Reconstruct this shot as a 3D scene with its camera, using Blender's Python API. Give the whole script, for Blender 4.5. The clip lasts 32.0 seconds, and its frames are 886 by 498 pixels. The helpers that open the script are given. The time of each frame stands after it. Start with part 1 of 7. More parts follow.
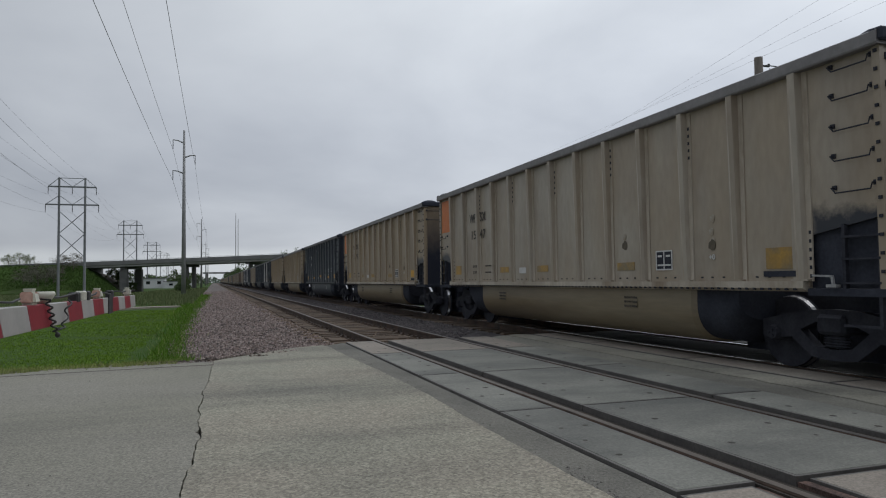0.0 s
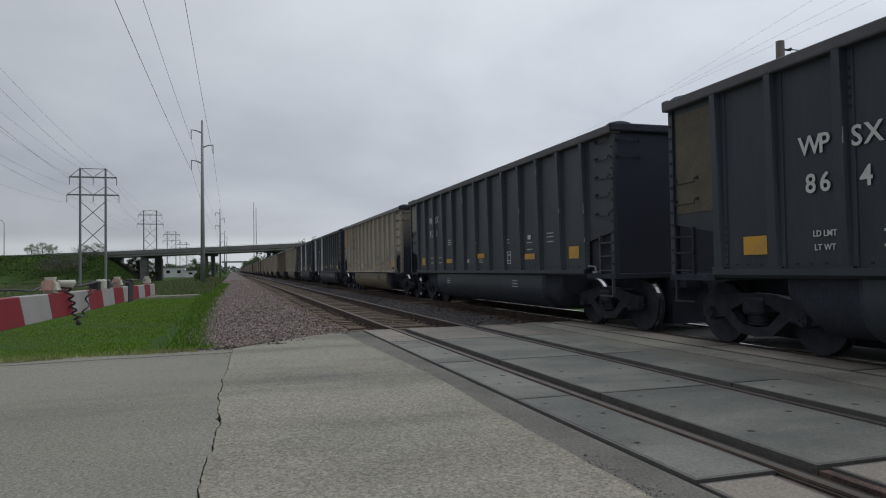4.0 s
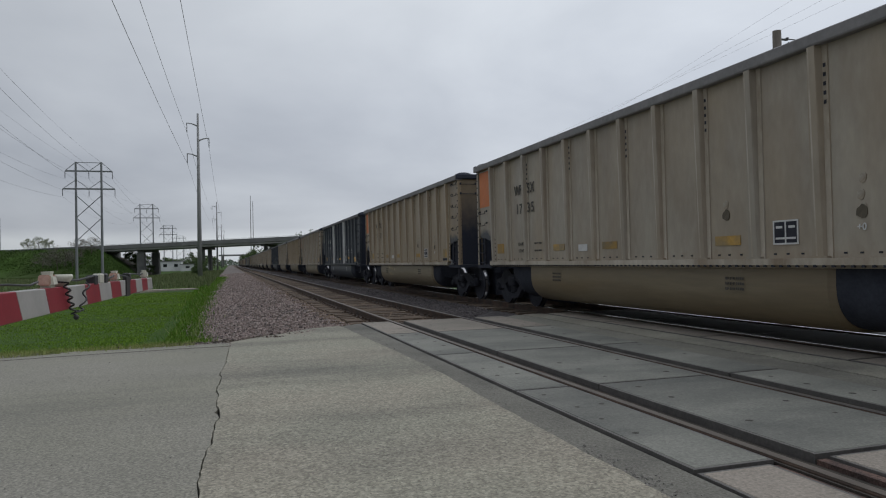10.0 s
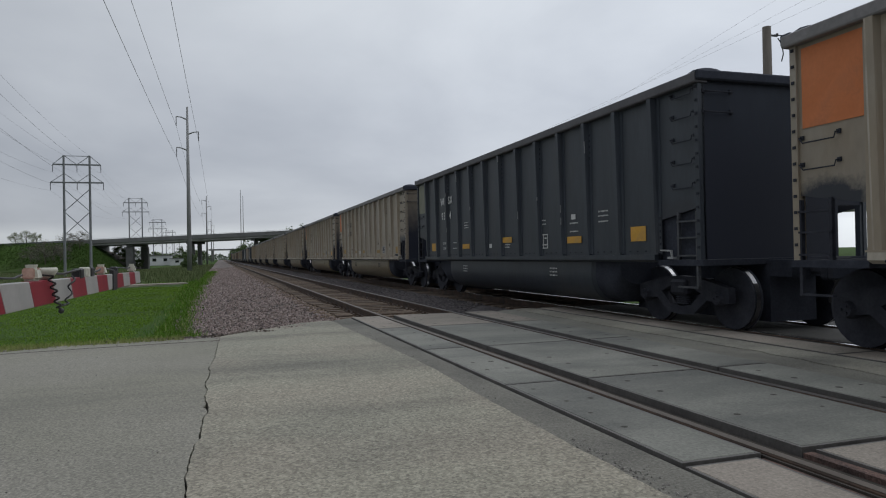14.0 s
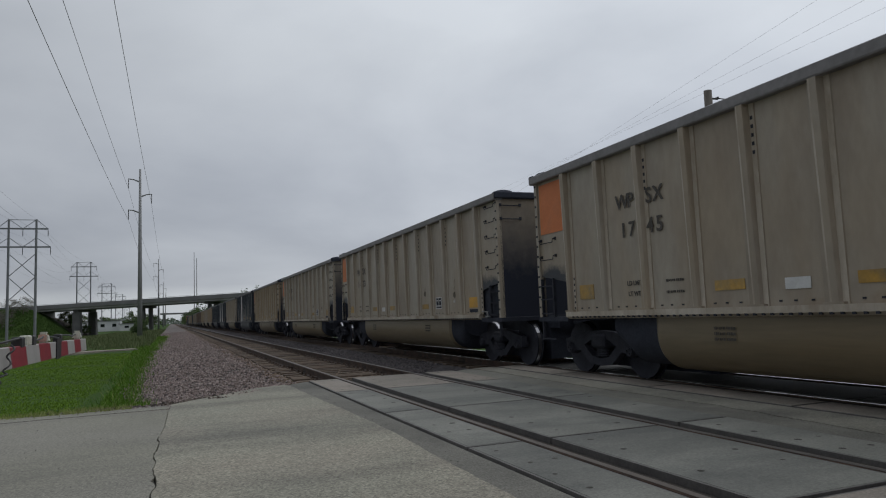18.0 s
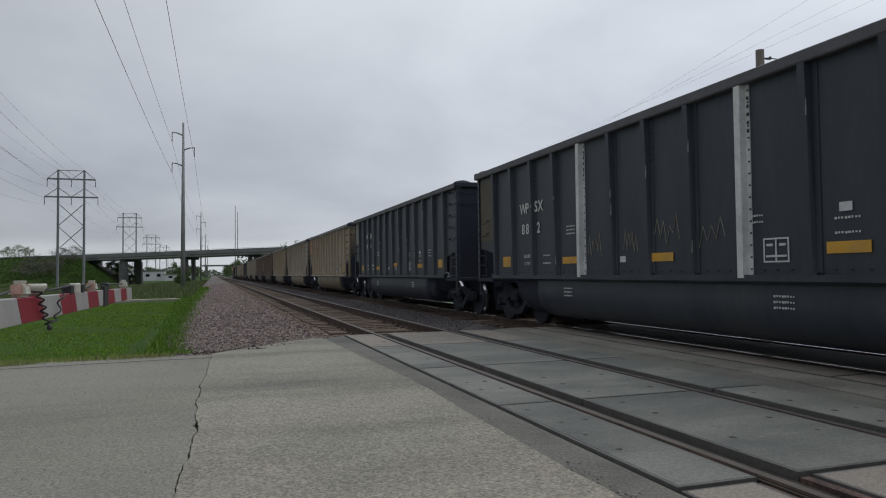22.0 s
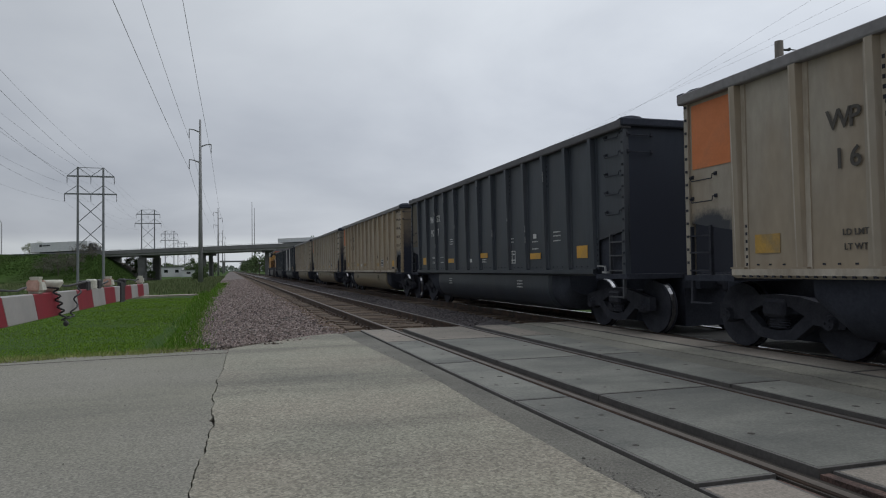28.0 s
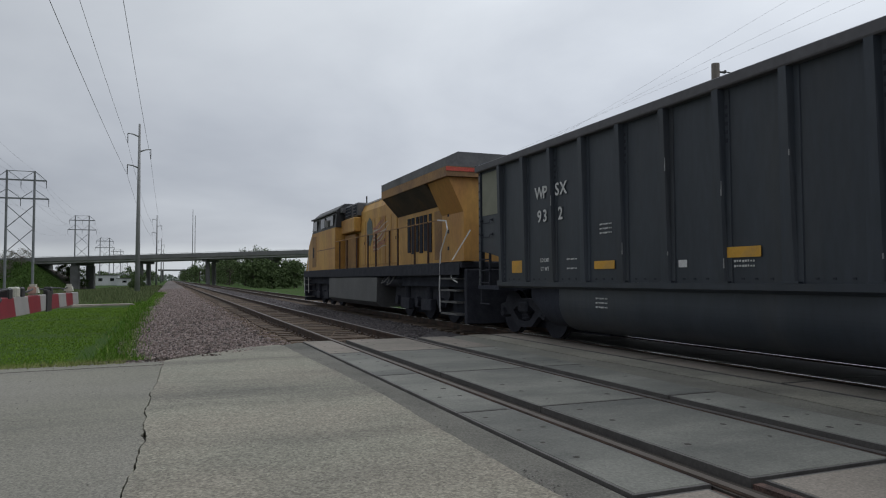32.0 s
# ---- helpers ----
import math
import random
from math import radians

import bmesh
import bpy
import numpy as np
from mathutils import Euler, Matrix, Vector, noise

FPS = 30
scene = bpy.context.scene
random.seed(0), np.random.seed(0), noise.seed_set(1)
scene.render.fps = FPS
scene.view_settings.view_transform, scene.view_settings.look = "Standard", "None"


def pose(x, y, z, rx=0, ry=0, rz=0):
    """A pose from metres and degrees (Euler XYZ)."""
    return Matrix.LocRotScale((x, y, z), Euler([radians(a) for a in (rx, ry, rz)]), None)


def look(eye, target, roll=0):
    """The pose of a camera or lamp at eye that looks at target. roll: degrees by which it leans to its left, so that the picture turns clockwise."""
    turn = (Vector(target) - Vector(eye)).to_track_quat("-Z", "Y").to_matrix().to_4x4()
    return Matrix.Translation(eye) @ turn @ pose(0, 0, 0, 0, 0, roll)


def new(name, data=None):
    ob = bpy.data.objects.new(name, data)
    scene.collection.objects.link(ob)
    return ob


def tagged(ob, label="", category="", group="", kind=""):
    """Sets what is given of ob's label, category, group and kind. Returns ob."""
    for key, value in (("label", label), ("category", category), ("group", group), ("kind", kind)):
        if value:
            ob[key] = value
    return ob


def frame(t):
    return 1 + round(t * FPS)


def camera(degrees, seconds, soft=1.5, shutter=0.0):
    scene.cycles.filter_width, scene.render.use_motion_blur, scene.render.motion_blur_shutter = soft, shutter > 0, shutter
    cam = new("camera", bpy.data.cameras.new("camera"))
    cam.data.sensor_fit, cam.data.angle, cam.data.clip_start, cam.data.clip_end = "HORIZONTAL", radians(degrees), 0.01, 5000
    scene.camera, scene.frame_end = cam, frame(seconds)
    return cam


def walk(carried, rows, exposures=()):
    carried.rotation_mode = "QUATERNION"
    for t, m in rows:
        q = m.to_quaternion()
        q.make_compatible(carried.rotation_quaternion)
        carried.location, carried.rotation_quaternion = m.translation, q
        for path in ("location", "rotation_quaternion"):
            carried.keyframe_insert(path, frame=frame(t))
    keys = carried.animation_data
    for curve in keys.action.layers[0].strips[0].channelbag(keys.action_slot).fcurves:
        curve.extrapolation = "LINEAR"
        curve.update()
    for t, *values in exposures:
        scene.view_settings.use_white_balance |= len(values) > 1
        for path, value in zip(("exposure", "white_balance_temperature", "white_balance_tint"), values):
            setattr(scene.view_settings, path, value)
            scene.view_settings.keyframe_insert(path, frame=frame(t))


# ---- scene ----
cam = camera(65.4, 32.0, soft=1.1)
PATH = [
    (0, (-3.048, -0.039, 1.192), (-2.418, 1.857, 1.28), -0.7),
    (0.5, (-3.046, -0.04, 1.188), (-2.415, 1.856, 1.272), -0.6),
    (1, (-3.048, -0.03, 1.192), (-2.409, 1.863, 1.278), -0.5),
    (1.5, (-3.052, -0.025, 1.192), (-2.409, 1.867, 1.282), -0.5),
    (2, (-3.043, -0.015, 1.191), (-2.401, 1.877, 1.272), -0.5),
    (2.5, (-3.039, -0.016, 1.185), (-2.423, 1.886, 1.261), -0.5),
    (3, (-3.041, -0.018, 1.189), (-2.447, 1.89, 1.26), -0.7),
    (3.5, (-3.043, -0.026, 1.188), (-2.457, 1.885, 1.249), -0.8),
    (5.5, (-3.039, -0.028, 1.19), (-2.458, 1.886, 1.238), -0.9),
    (6, (-3.04, -0.022, 1.187), (-2.461, 1.892, 1.227), -0.9),
    (6.5, (-3.047, -0.031, 1.194), (-2.466, 1.883, 1.231), -0.9),
    (7, (-3.043, -0.028, 1.182), (-2.467, 1.887, 1.215), -1.1),
    (7.5, (-3.037, -0.026, 1.181), (-2.46, 1.889, 1.206), -1.1),
    (8, (-3.039, -0.018, 1.184), (-2.458, 1.896, 1.218), -1.2),
    (8.5, (-3.043, -0.022, 1.183), (-2.466, 1.892, 1.218), -1.1),
    (9, (-3.048, -0.018, 1.182), (-2.468, 1.896, 1.209), -1.0),
    (9.5, (-3.043, -0.023, 1.185), (-2.451, 1.887, 1.213), -1.1),
    (10, (-3.045, -0.019, 1.188), (-2.454, 1.892, 1.22), -1.2),
    (10.5, (-3.047, -0.021, 1.184), (-2.455, 1.889, 1.21), -1.2),
    (11, (-3.047, -0.02, 1.182), (-2.455, 1.89, 1.205), -1.2),
    (11.5, (-3.037, -0.011, 1.18), (-2.434, 1.895, 1.203), -1.2),
    (12, (-3.039, -0.011, 1.184), (-2.442, 1.897, 1.205), -1.3),
    (12.5, (-3.048, 0.015, 1.184), (-2.44, 1.92, 1.211), -1.1),
    (13, (-3.044, -0.009, 1.183), (-2.419, 1.891, 1.201), -1.0),
    (13.5, (-3.031, -0.011, 1.183), (-2.413, 1.891, 1.198), -1.1),
    (15.5, (-3.045, -0.007, 1.182), (-2.432, 1.897, 1.207), -1.1),
    (16, (-3.045, -0.002, 1.185), (-2.438, 1.903, 1.213), -1.1),
    (16.5, (-3.019, 0.044, 1.197), (-2.413, 1.948, 1.284), -2.5),
    (17, (-3.012, 0.051, 1.203), (-2.319, 1.918, 1.382), -3.1),
    (17.5, (-3.016, 0.023, 1.195), (-2.294, 1.876, 1.404), -2.4),
    (18, (-3.029, 0.022, 1.187), (-2.297, 1.874, 1.371), -2.2),
    (18.5, (-3.024, -0.003, 1.184), (-2.296, 1.856, 1.301), -1.2),
    (19, (-3.011, 0.03, 1.183), (-2.296, 1.896, 1.257), -0.9),
    (19.5, (-3.003, 0.022, 1.193), (-2.289, 1.888, 1.283), -0.9),
    (20, (-3.014, 0.015, 1.194), (-2.33, 1.892, 1.299), -0.7),
    (20.5, (-3.02, -0.003, 1.192), (-2.363, 1.884, 1.282), -0.5),
    (21, (-3.011, 0.016, 1.188), (-2.371, 1.909, 1.269), -0.4),
    (21.5, (-3.021, 0.01, 1.193), (-2.39, 1.906, 1.278), -0.7),
    (22, (-3.026, 0.015, 1.19), (-2.395, 1.911, 1.258), -0.6),
    (22.5, (-3.017, 0.024, 1.193), (-2.381, 1.919, 1.264), -0.5),
    (23, (-3.022, 0.017, 1.19), (-2.389, 1.913, 1.258), -0.4),
    (23.5, (-3.017, 0.032, 1.186), (-2.376, 1.925, 1.253), 0.1),
    (24, (-3.023, 0.024, 1.193), (-2.382, 1.917, 1.265), 0.0),
    (24.5, (-3.022, 0.01, 1.193), (-2.377, 1.901, 1.268), -0.3),
    (25, (-3.023, 0.008, 1.192), (-2.385, 1.902, 1.262), -0.7),
    (25.5, (-3.008, 0.025, 1.192), (-2.396, 1.928, 1.263), -0.6),
    (26, (-3.016, -0.004, 1.198), (-2.409, 1.9, 1.28), -1.1),
    (26.5, (-3.006, 0.013, 1.187), (-2.423, 1.925, 1.245), -1.0),
    (28.5, (-3.015, 0.032, 1.19), (-2.423, 1.942, 1.245), -0.6),
    (29, (-3.021, 0.022, 1.19), (-2.426, 1.931, 1.246), -0.4),
    (29.5, (-3.025, 0.019, 1.194), (-2.425, 1.926, 1.253), -0.3),
    (30, (-3.029, 0.025, 1.188), (-2.417, 1.928, 1.247), 0.0),
    (30.5, (-3.026, 0.015, 1.187), (-2.408, 1.916, 1.248), -0.1),
    (31, (-3.031, 0.049, 1.183), (-2.399, 1.945, 1.24), 0.1),
    (31.5, (-3.041, 0.023, 1.188), (-2.374, 1.907, 1.262), 0.0),
    (32, (-2.988, 0.062, 1.188), (-2.252, 1.92, 1.274), -0.2),
]
walk(cam, [(t, look(eye, target, roll)) for t, eye, target, roll in PATH],
     exposures=[(0.0, 0.0), (16.2, 0.0), (16.9, -0.18), (17.6, -0.22), (18.3, -0.15), (18.9, 0.0), (32.0, 0.0)])

# ---- world: one overcast sky, weak broad sun ----
SUN_EL, SUN_AZ = radians(50), radians(78)
world = bpy.data.worlds.new("overcast")
scene.world = world
world.use_nodes = True
wn, wl = world.node_tree.nodes, world.node_tree.links
wn.clear()
w_out = wn.new("ShaderNodeOutputWorld")
w_bg = wn.new("ShaderNodeBackground")
w_bg.inputs["Strength"].default_value = 1.0
w_tc = wn.new("ShaderNodeTexCoord")
w_sky = wn.new("ShaderNodeTexSky")
w_sky.sky_type = "NISHITA"
w_sky.sun_disc = False
w_sky.sun_elevation, w_sky.sun_rotation = SUN_EL, SUN_AZ
w_dim = wn.new("ShaderNodeMixRGB")
w_dim.blend_type = "MULTIPLY"
w_dim.inputs[0].default_value = 1.0
w_dim.inputs[2].default_value = (0.07, 0.07, 0.07, 1)
wl.new(w_sky.outputs[0], w_dim.inputs[1])
# cloud deck: flattened towards the horizon, so that billows shrink with distance
w_sep = wn.new("ShaderNodeSeparateXYZ")
wl.new(w_tc.outputs["Generated"], w_sep.inputs[0])
w_up = wn.new("ShaderNodeMath")
w_up.operation = "MAXIMUM"
w_up.inputs[1].default_value = 0.0
wl.new(w_sep.outputs["Z"], w_up.inputs[0])
w_add = wn.new("ShaderNodeMath")
w_add.operation = "ADD"
w_add.inputs[1].default_value = 0.30
wl.new(w_up.outputs[0], w_add.inputs[0])
w_div = wn.new("ShaderNodeVectorMath")
w_div.operation = "DIVIDE"
w_cmb = wn.new("ShaderNodeCombineXYZ")
for axis in range(2):
    wl.new(w_add.outputs[0], w_cmb.inputs[axis])
w_cmb.inputs[2].default_value = 1.0
wl.new(w_tc.outputs["Generated"], w_div.inputs[0])
wl.new(w_cmb.outputs[0], w_div.inputs[1])
w_n = wn.new("ShaderNodeTexNoise")
w_n.inputs["Scale"].default_value = 1.0
w_n.inputs["Detail"].default_value = 7.0
w_n.inputs["Roughness"].default_value = 0.5
w_n.inputs["Distortion"].default_value = 0.25
wl.new(w_div.outputs[0], w_n.inputs["Vector"])
w_ramp = wn.new("ShaderNodeValToRGB")
w_ramp.color_ramp.elements[0].position, w_ramp.color_ramp.elements[0].color = 0.33, (0.43, 0.463, 0.515, 1)
w_ramp.color_ramp.elements[1].position, w_ramp.color_ramp.elements[1].color = 0.64, (0.625, 0.663, 0.708, 1)
wl.new(w_n.outputs["Fac"], w_ramp.inputs[0])
w_hor = wn.new("ShaderNodeValToRGB")
w_hor.color_ramp.elements[0].position, w_hor.color_ramp.elements[0].color = 0.0, (1.2, 1.2, 1.18, 1)
w_hor.color_ramp.elements[1].position, w_hor.color_ramp.elements[1].color = 0.36, (0.99, 0.99, 0.995, 1)
for pos, tone in ((0.036, (1.24, 1.235, 1.215, 1)), (0.05, (0.95, 0.95, 0.975, 1)), (0.13, (1.02, 1.02, 1.04, 1)), (0.22, (1.04, 1.04, 1.055, 1)), (1.0, (1.3, 1.3, 1.3, 1))):
    w_hor.color_ramp.elements.new(pos).color = tone
wl.new(w_up.outputs[0], w_hor.inputs[0])
w_mul = wn.new("ShaderNodeMixRGB")
w_mul.blend_type = "MULTIPLY"
w_mul.inputs[0].default_value = 1.0
wl.new(w_ramp.outputs[0], w_mul.inputs[1])
wl.new(w_hor.outputs[0], w_mul.inputs[2])
w_mix = wn.new("ShaderNodeMixRGB")
w_mix.inputs[0].default_value = 0.94
wl.new(w_dim.outputs[0], w_mix.inputs[1])
# the deck is brighter on the side where the sun stands behind it
w_dot = wn.new("ShaderNodeVectorMath")
w_dot.operation = "DOT_PRODUCT"
w_dot.inputs[1].default_value = (math.sin(SUN_AZ) * math.cos(SUN_EL), math.cos(SUN_AZ) * math.cos(SUN_EL), math.sin(SUN_EL))
wl.new(w_tc.outputs["Generated"], w_dot.inputs[0])
w_glow = wn.new("ShaderNodeMapRange")
w_glow.inputs["From Min"].default_value, w_glow.inputs["From Max"].default_value = -0.2, 1.0
w_glow.inputs["To Min"].default_value, w_glow.inputs["To Max"].default_value = 0.58, 1.50
wl.new(w_dot.outputs["Value"], w_glow.inputs["Value"])
w_mul2 = wn.new("ShaderNodeMixRGB")
w_mul2.blend_type = "MULTIPLY"
w_mul2.inputs[0].default_value = 1.0
wl.new(w_mul.outputs[0], w_mul2.inputs[1])
wl.new(w_glow.outputs[0], w_mul2.inputs[2])
wl.new(w_mul2.outputs[0], w_mix.inputs[2])
wl.new(w_mix.outputs[0], w_bg.inputs["Color"])
wl.new(w_bg.outputs[0], w_out.inputs["Surface"])
sun_data = bpy.data.lights.new("sun", "SUN")
sun_data.energy, sun_data.angle, sun_data.color = 0.32, radians(30), (1.0, 0.97, 0.93)
sun = new("sun", sun_data)
sun.matrix_world = look((0, 0, 50), (50 * math.sin(SUN_AZ + math.pi) * math.cos(SUN_EL), 50 * math.cos(SUN_AZ + math.pi) * math.cos(SUN_EL), 50 - 50 * math.sin(SUN_EL)))

# ---- materials ----


def nodes(name, rough=0.8, metal=0.0):
    m = bpy.data.materials.new(name)
    m.use_nodes = True
    nt = m.node_tree
    b = nt.nodes["Principled BSDF"]
    b.inputs["Roughness"].default_value, b.inputs["Metallic"].default_value = rough, metal
    return m, nt.nodes, nt.links, b


def surface(name, a, b, scale=4.0, fine=40.0, rough=0.8, metal=0.0, bump=0.3, depth=0.01, spread=0.25, stretch=(1, 1, 1), dirt=None, dirt_at=(0.5, 0.7), per_object=0.0, coords="Object", fine_amount=0.35, grit=0.0, grit_scale=90.0, dirt_stretch=None, tint=None):
    """Two tones mixed by a broad noise, broken up by a fine one, with bump; dirt: a third tone in patches."""
    m, n, l, bsdf = nodes(name, rough, metal)
    tc = n.new("ShaderNodeTexCoord")
    mp = n.new("ShaderNodeMapping")
    mp.inputs["Scale"].default_value = stretch
    l.new(tc.outputs[coords], mp.inputs[0])
    vec = mp.outputs[0]
    info = n.new("ShaderNodeObjectInfo")
    if per_object:
        add = n.new("ShaderNodeVectorMath")
        add.operation = "ADD"
        sc = n.new("ShaderNodeMath")
        sc.operation = "MULTIPLY"
        sc.inputs[1].default_value = 57.0
        l.new(info.outputs["Random"], sc.inputs[0])
        l.new(vec, add.inputs[0])
        l.new(sc.outputs[0], add.inputs[1])
        vec = add.outputs[0]
    n1 = n.new("ShaderNodeTexNoise")
    n1.inputs["Scale"].default_value, n1.inputs["Detail"].default_value = scale, 6.0
    l.new(vec, n1.inputs["Vector"])
    n2 = n.new("ShaderNodeTexNoise")
    n2.inputs["Scale"].default_value, n2.inputs["Detail"].default_value = fine, 4.0
    l.new(vec, n2.inputs["Vector"])
    r = n.new("ShaderNodeValToRGB")
    r.color_ramp.elements[0].position, r.color_ramp.elements[0].color = 0.5 - spread, (*a, 1)
    r.color_ramp.elements[1].position, r.color_ramp.elements[1].color = 0.5 + spread, (*b, 1)
    l.new(n1.outputs["Fac"], r.inputs[0])
    col = r.outputs[0]
    if dirt:
        n3 = n.new("ShaderNodeTexNoise")
        n3.inputs["Scale"].default_value, n3.inputs["Detail"].default_value = scale * 0.45, 8.0
        n3.inputs["Roughness"].default_value = 0.65
        if dirt_stretch:
            mp3 = n.new("ShaderNodeMapping")
            mp3.inputs["Scale"].default_value = dirt_stretch
            l.new(vec, mp3.inputs[0])
            l.new(mp3.outputs[0], n3.inputs["Vector"])
        else:
            l.new(vec, n3.inputs["Vector"])
        rr = n.new("ShaderNodeMapRange")
        rr.inputs["From Min"].default_value, rr.inputs["From Max"].default_value = dirt_at
        l.new(n3.outputs["Fac"], rr.inputs["Value"])
        mx = n.new("ShaderNodeMixRGB")
        mx.inputs[2].default_value = (*dirt, 1)
        l.new(rr.outputs[0], mx.inputs[0])
        l.new(col, mx.inputs[1])
        col = mx.outputs[0]
    if tint:
        n4 = n.new("ShaderNodeTexNoise")
        n4.inputs["Scale"].default_value, n4.inputs["Detail"].default_value = scale * 0.6, 3.0
        sh4 = n.new("ShaderNodeVectorMath")
        sh4.operation = "ADD"
        sh4.inputs[1].default_value = (13.0, 7.0, 3.0)
        l.new(vec, sh4.inputs[0])
        l.new(sh4.outputs[0], n4.inputs["Vector"])
        rt = n.new("ShaderNodeMapRange")
        rt.inputs["From Min"].default_value, rt.inputs["From Max"].default_value = 0.42, 0.68
        l.new(n4.outputs["Fac"], rt.inputs["Value"])
        mt = n.new("ShaderNodeMixRGB")
        mt.inputs[2].default_value = (*tint, 1)
        l.new(rt.outputs[0], mt.inputs[0])
        l.new(col, mt.inputs[1])
        col = mt.outputs[0]
    fr = n.new("ShaderNodeMapRange")
    fr.inputs["To Min"].default_value, fr.inputs["To Max"].default_value = 1 - fine_amount, 1 + fine_amount
    l.new(n2.outputs["Fac"], fr.inputs["Value"])
    fm = n.new("ShaderNodeMixRGB")
    fm.blend_type, fm.inputs[0].default_value = "MULTIPLY", 1.0
    l.new(col, fm.inputs[1])
    l.new(fr.outputs[0], fm.inputs[2])
    col = fm.outputs[0]
    if grit:
        vo = n.new("ShaderNodeTexVoronoi")
        vo.inputs["Scale"].default_value = grit_scale
        l.new(vec, vo.inputs["Vector"])
        bw = n.new("ShaderNodeRGBToBW")
        l.new(vo.outputs["Color"], bw.inputs[0])
        gr = n.new("ShaderNodeMapRange")
        gr.inputs["From Min"].default_value, gr.inputs["From Max"].default_value = 0.15, 0.85
        gr.inputs["To Min"].default_value, gr.inputs["To Max"].default_value = 1 - grit, 1 + grit
        l.new(bw.outputs[0], gr.inputs["Value"])
        gm_ = n.new("ShaderNodeMixRGB")
        gm_.blend_type, gm_.inputs[0].default_value = "MULTIPLY", 1.0
        l.new(col, gm_.inputs[1])
        l.new(gr.outputs[0], gm_.inputs[2])
        col = gm_.outputs[0]
    if per_object:
        pr = n.new("ShaderNodeMapRange")
        pr.inputs["To Min"].default_value, pr.inputs["To Max"].default_value = 1 - per_object, 1 + per_object
        l.new(info.outputs["Random"], pr.inputs["Value"])
        pm = n.new("ShaderNodeMixRGB")
        pm.blend_type, pm.inputs[0].default_value = "MULTIPLY", 1.0
        l.new(col, pm.inputs[1])
        l.new(pr.outputs[0], pm.inputs[2])
        col = pm.outputs[0]
    l.new(col, bsdf.inputs["Base Color"])
    if bump:
        bp = n.new("ShaderNodeBump")
        bp.inputs["Strength"].default_value, bp.inputs["Distance"].default_value = bump, depth
        l.new(n2.outputs["Fac"], bp.inputs["Height"])
        l.new(bp.outputs[0], bsdf.inputs["Normal"])
    return m


def leafy(name, a, b):
    """Leaves or grass: tone by island, some light let through."""
    m, n, l, bsdf = nodes(name, 0.8)
    bsdf.inputs["Specular IOR Level"].default_value = 0.12
    g = n.new("ShaderNodeNewGeometry")
    r = n.new("ShaderNodeValToRGB")
    r.color_ramp.elements[0].color, r.color_ramp.elements[1].color = (*a, 1), (*b, 1)
    l.new(g.outputs["Random Per Island"], r.inputs[0])
    l.new(r.outputs[0], bsdf.inputs["Base Color"])
    return m


def island_tones(name, tones, rough=0.85):
    m, n, l, bsdf = nodes(name, rough)
    g = n.new("ShaderNodeNewGeometry")
    r = n.new("ShaderNodeValToRGB")
    r.color_ramp.interpolation = "CONSTANT"
    el = r.color_ramp.elements
    el[0].color, el[1].color, el[1].position = (*tones[0], 1), (*tones[1], 1), 1 / len(tones)
    for i, c in enumerate(tones[2:], 2):
        e = el.new(i / len(tones))
        e.color = (*c, 1)
    l.new(g.outputs["Random Per Island"], r.inputs[0])
    l.new(r.outputs[0], bsdf.inputs["Base Color"])
    return m


M = {}
M["ochre"] = surface("brown_tan_car_paint", (0.312, 0.246, 0.170), (0.378, 0.304, 0.217), scale=1.3, fine=9, rough=0.42, bump=0.05, stretch=(1, 1.2, 0.45), dirt=(0.21, 0.15, 0.095), dirt_at=(0.42, 0.74), per_object=0.07, fine_amount=0.14, tint=(0.33, 0.25, 0.155))
M["tan"] = surface("tan_car_paint", (0.325, 0.286, 0.232), (0.395, 0.352, 0.29), scale=1.3, fine=9, rough=0.42, bump=0.05, stretch=(1, 1.2, 0.45), dirt=(0.225, 0.172, 0.123), dirt_at=(0.42, 0.74), per_object=0.07, fine_amount=0.18, tint=(0.33, 0.268, 0.195))
# pale paint: painted highlights on the post edges, and the worn sill
M["tan_worn_lit"] = surface("worn_lit_tan_paint", (0.45, 0.40, 0.325), (0.57, 0.515, 0.44), scale=2.0, fine=12, rough=0.6, bump=0.05, stretch=(1, 1, 0.4), dirt=(0.26, 0.2, 0.14), dirt_at=(0.42, 0.62), fine_amount=0.2)
# worn edge of the brown posts, with their sheen painted in
M["brown_worn_lit"] = surface("worn_lit_brown_edge", (0.33, 0.29, 0.26), (0.48, 0.44, 0.40), scale=2.0, fine=12, rough=0.6, bump=0.05, stretch=(1, 1, 0.4), dirt=(0.15, 0.105, 0.075), dirt_at=(0.42, 0.6), fine_amount=0.2)
M["tub_brown"] = surface("dark_brown_tub", (0.045, 0.038, 0.032), (0.075, 0.06, 0.048), scale=1.0, fine=8, rough=0.5, bump=0.05, stretch=(1, 0.25, 2.2), dirt=(0.03, 0.027, 0.025), dirt_at=(0.45, 0.75), per_object=0.1)
M["tub_tan"] = surface("tan_tub_paint", (0.195, 0.160, 0.105), (0.265, 0.22, 0.15), scale=1.0, fine=8, rough=0.42, bump=0.05, stretch=(1, 0.25, 2.2), dirt=(0.13, 0.092, 0.055), dirt_at=(0.45, 0.75), per_object=0.1, fine_amount=0.2, tint=(0.2, 0.15, 0.085))
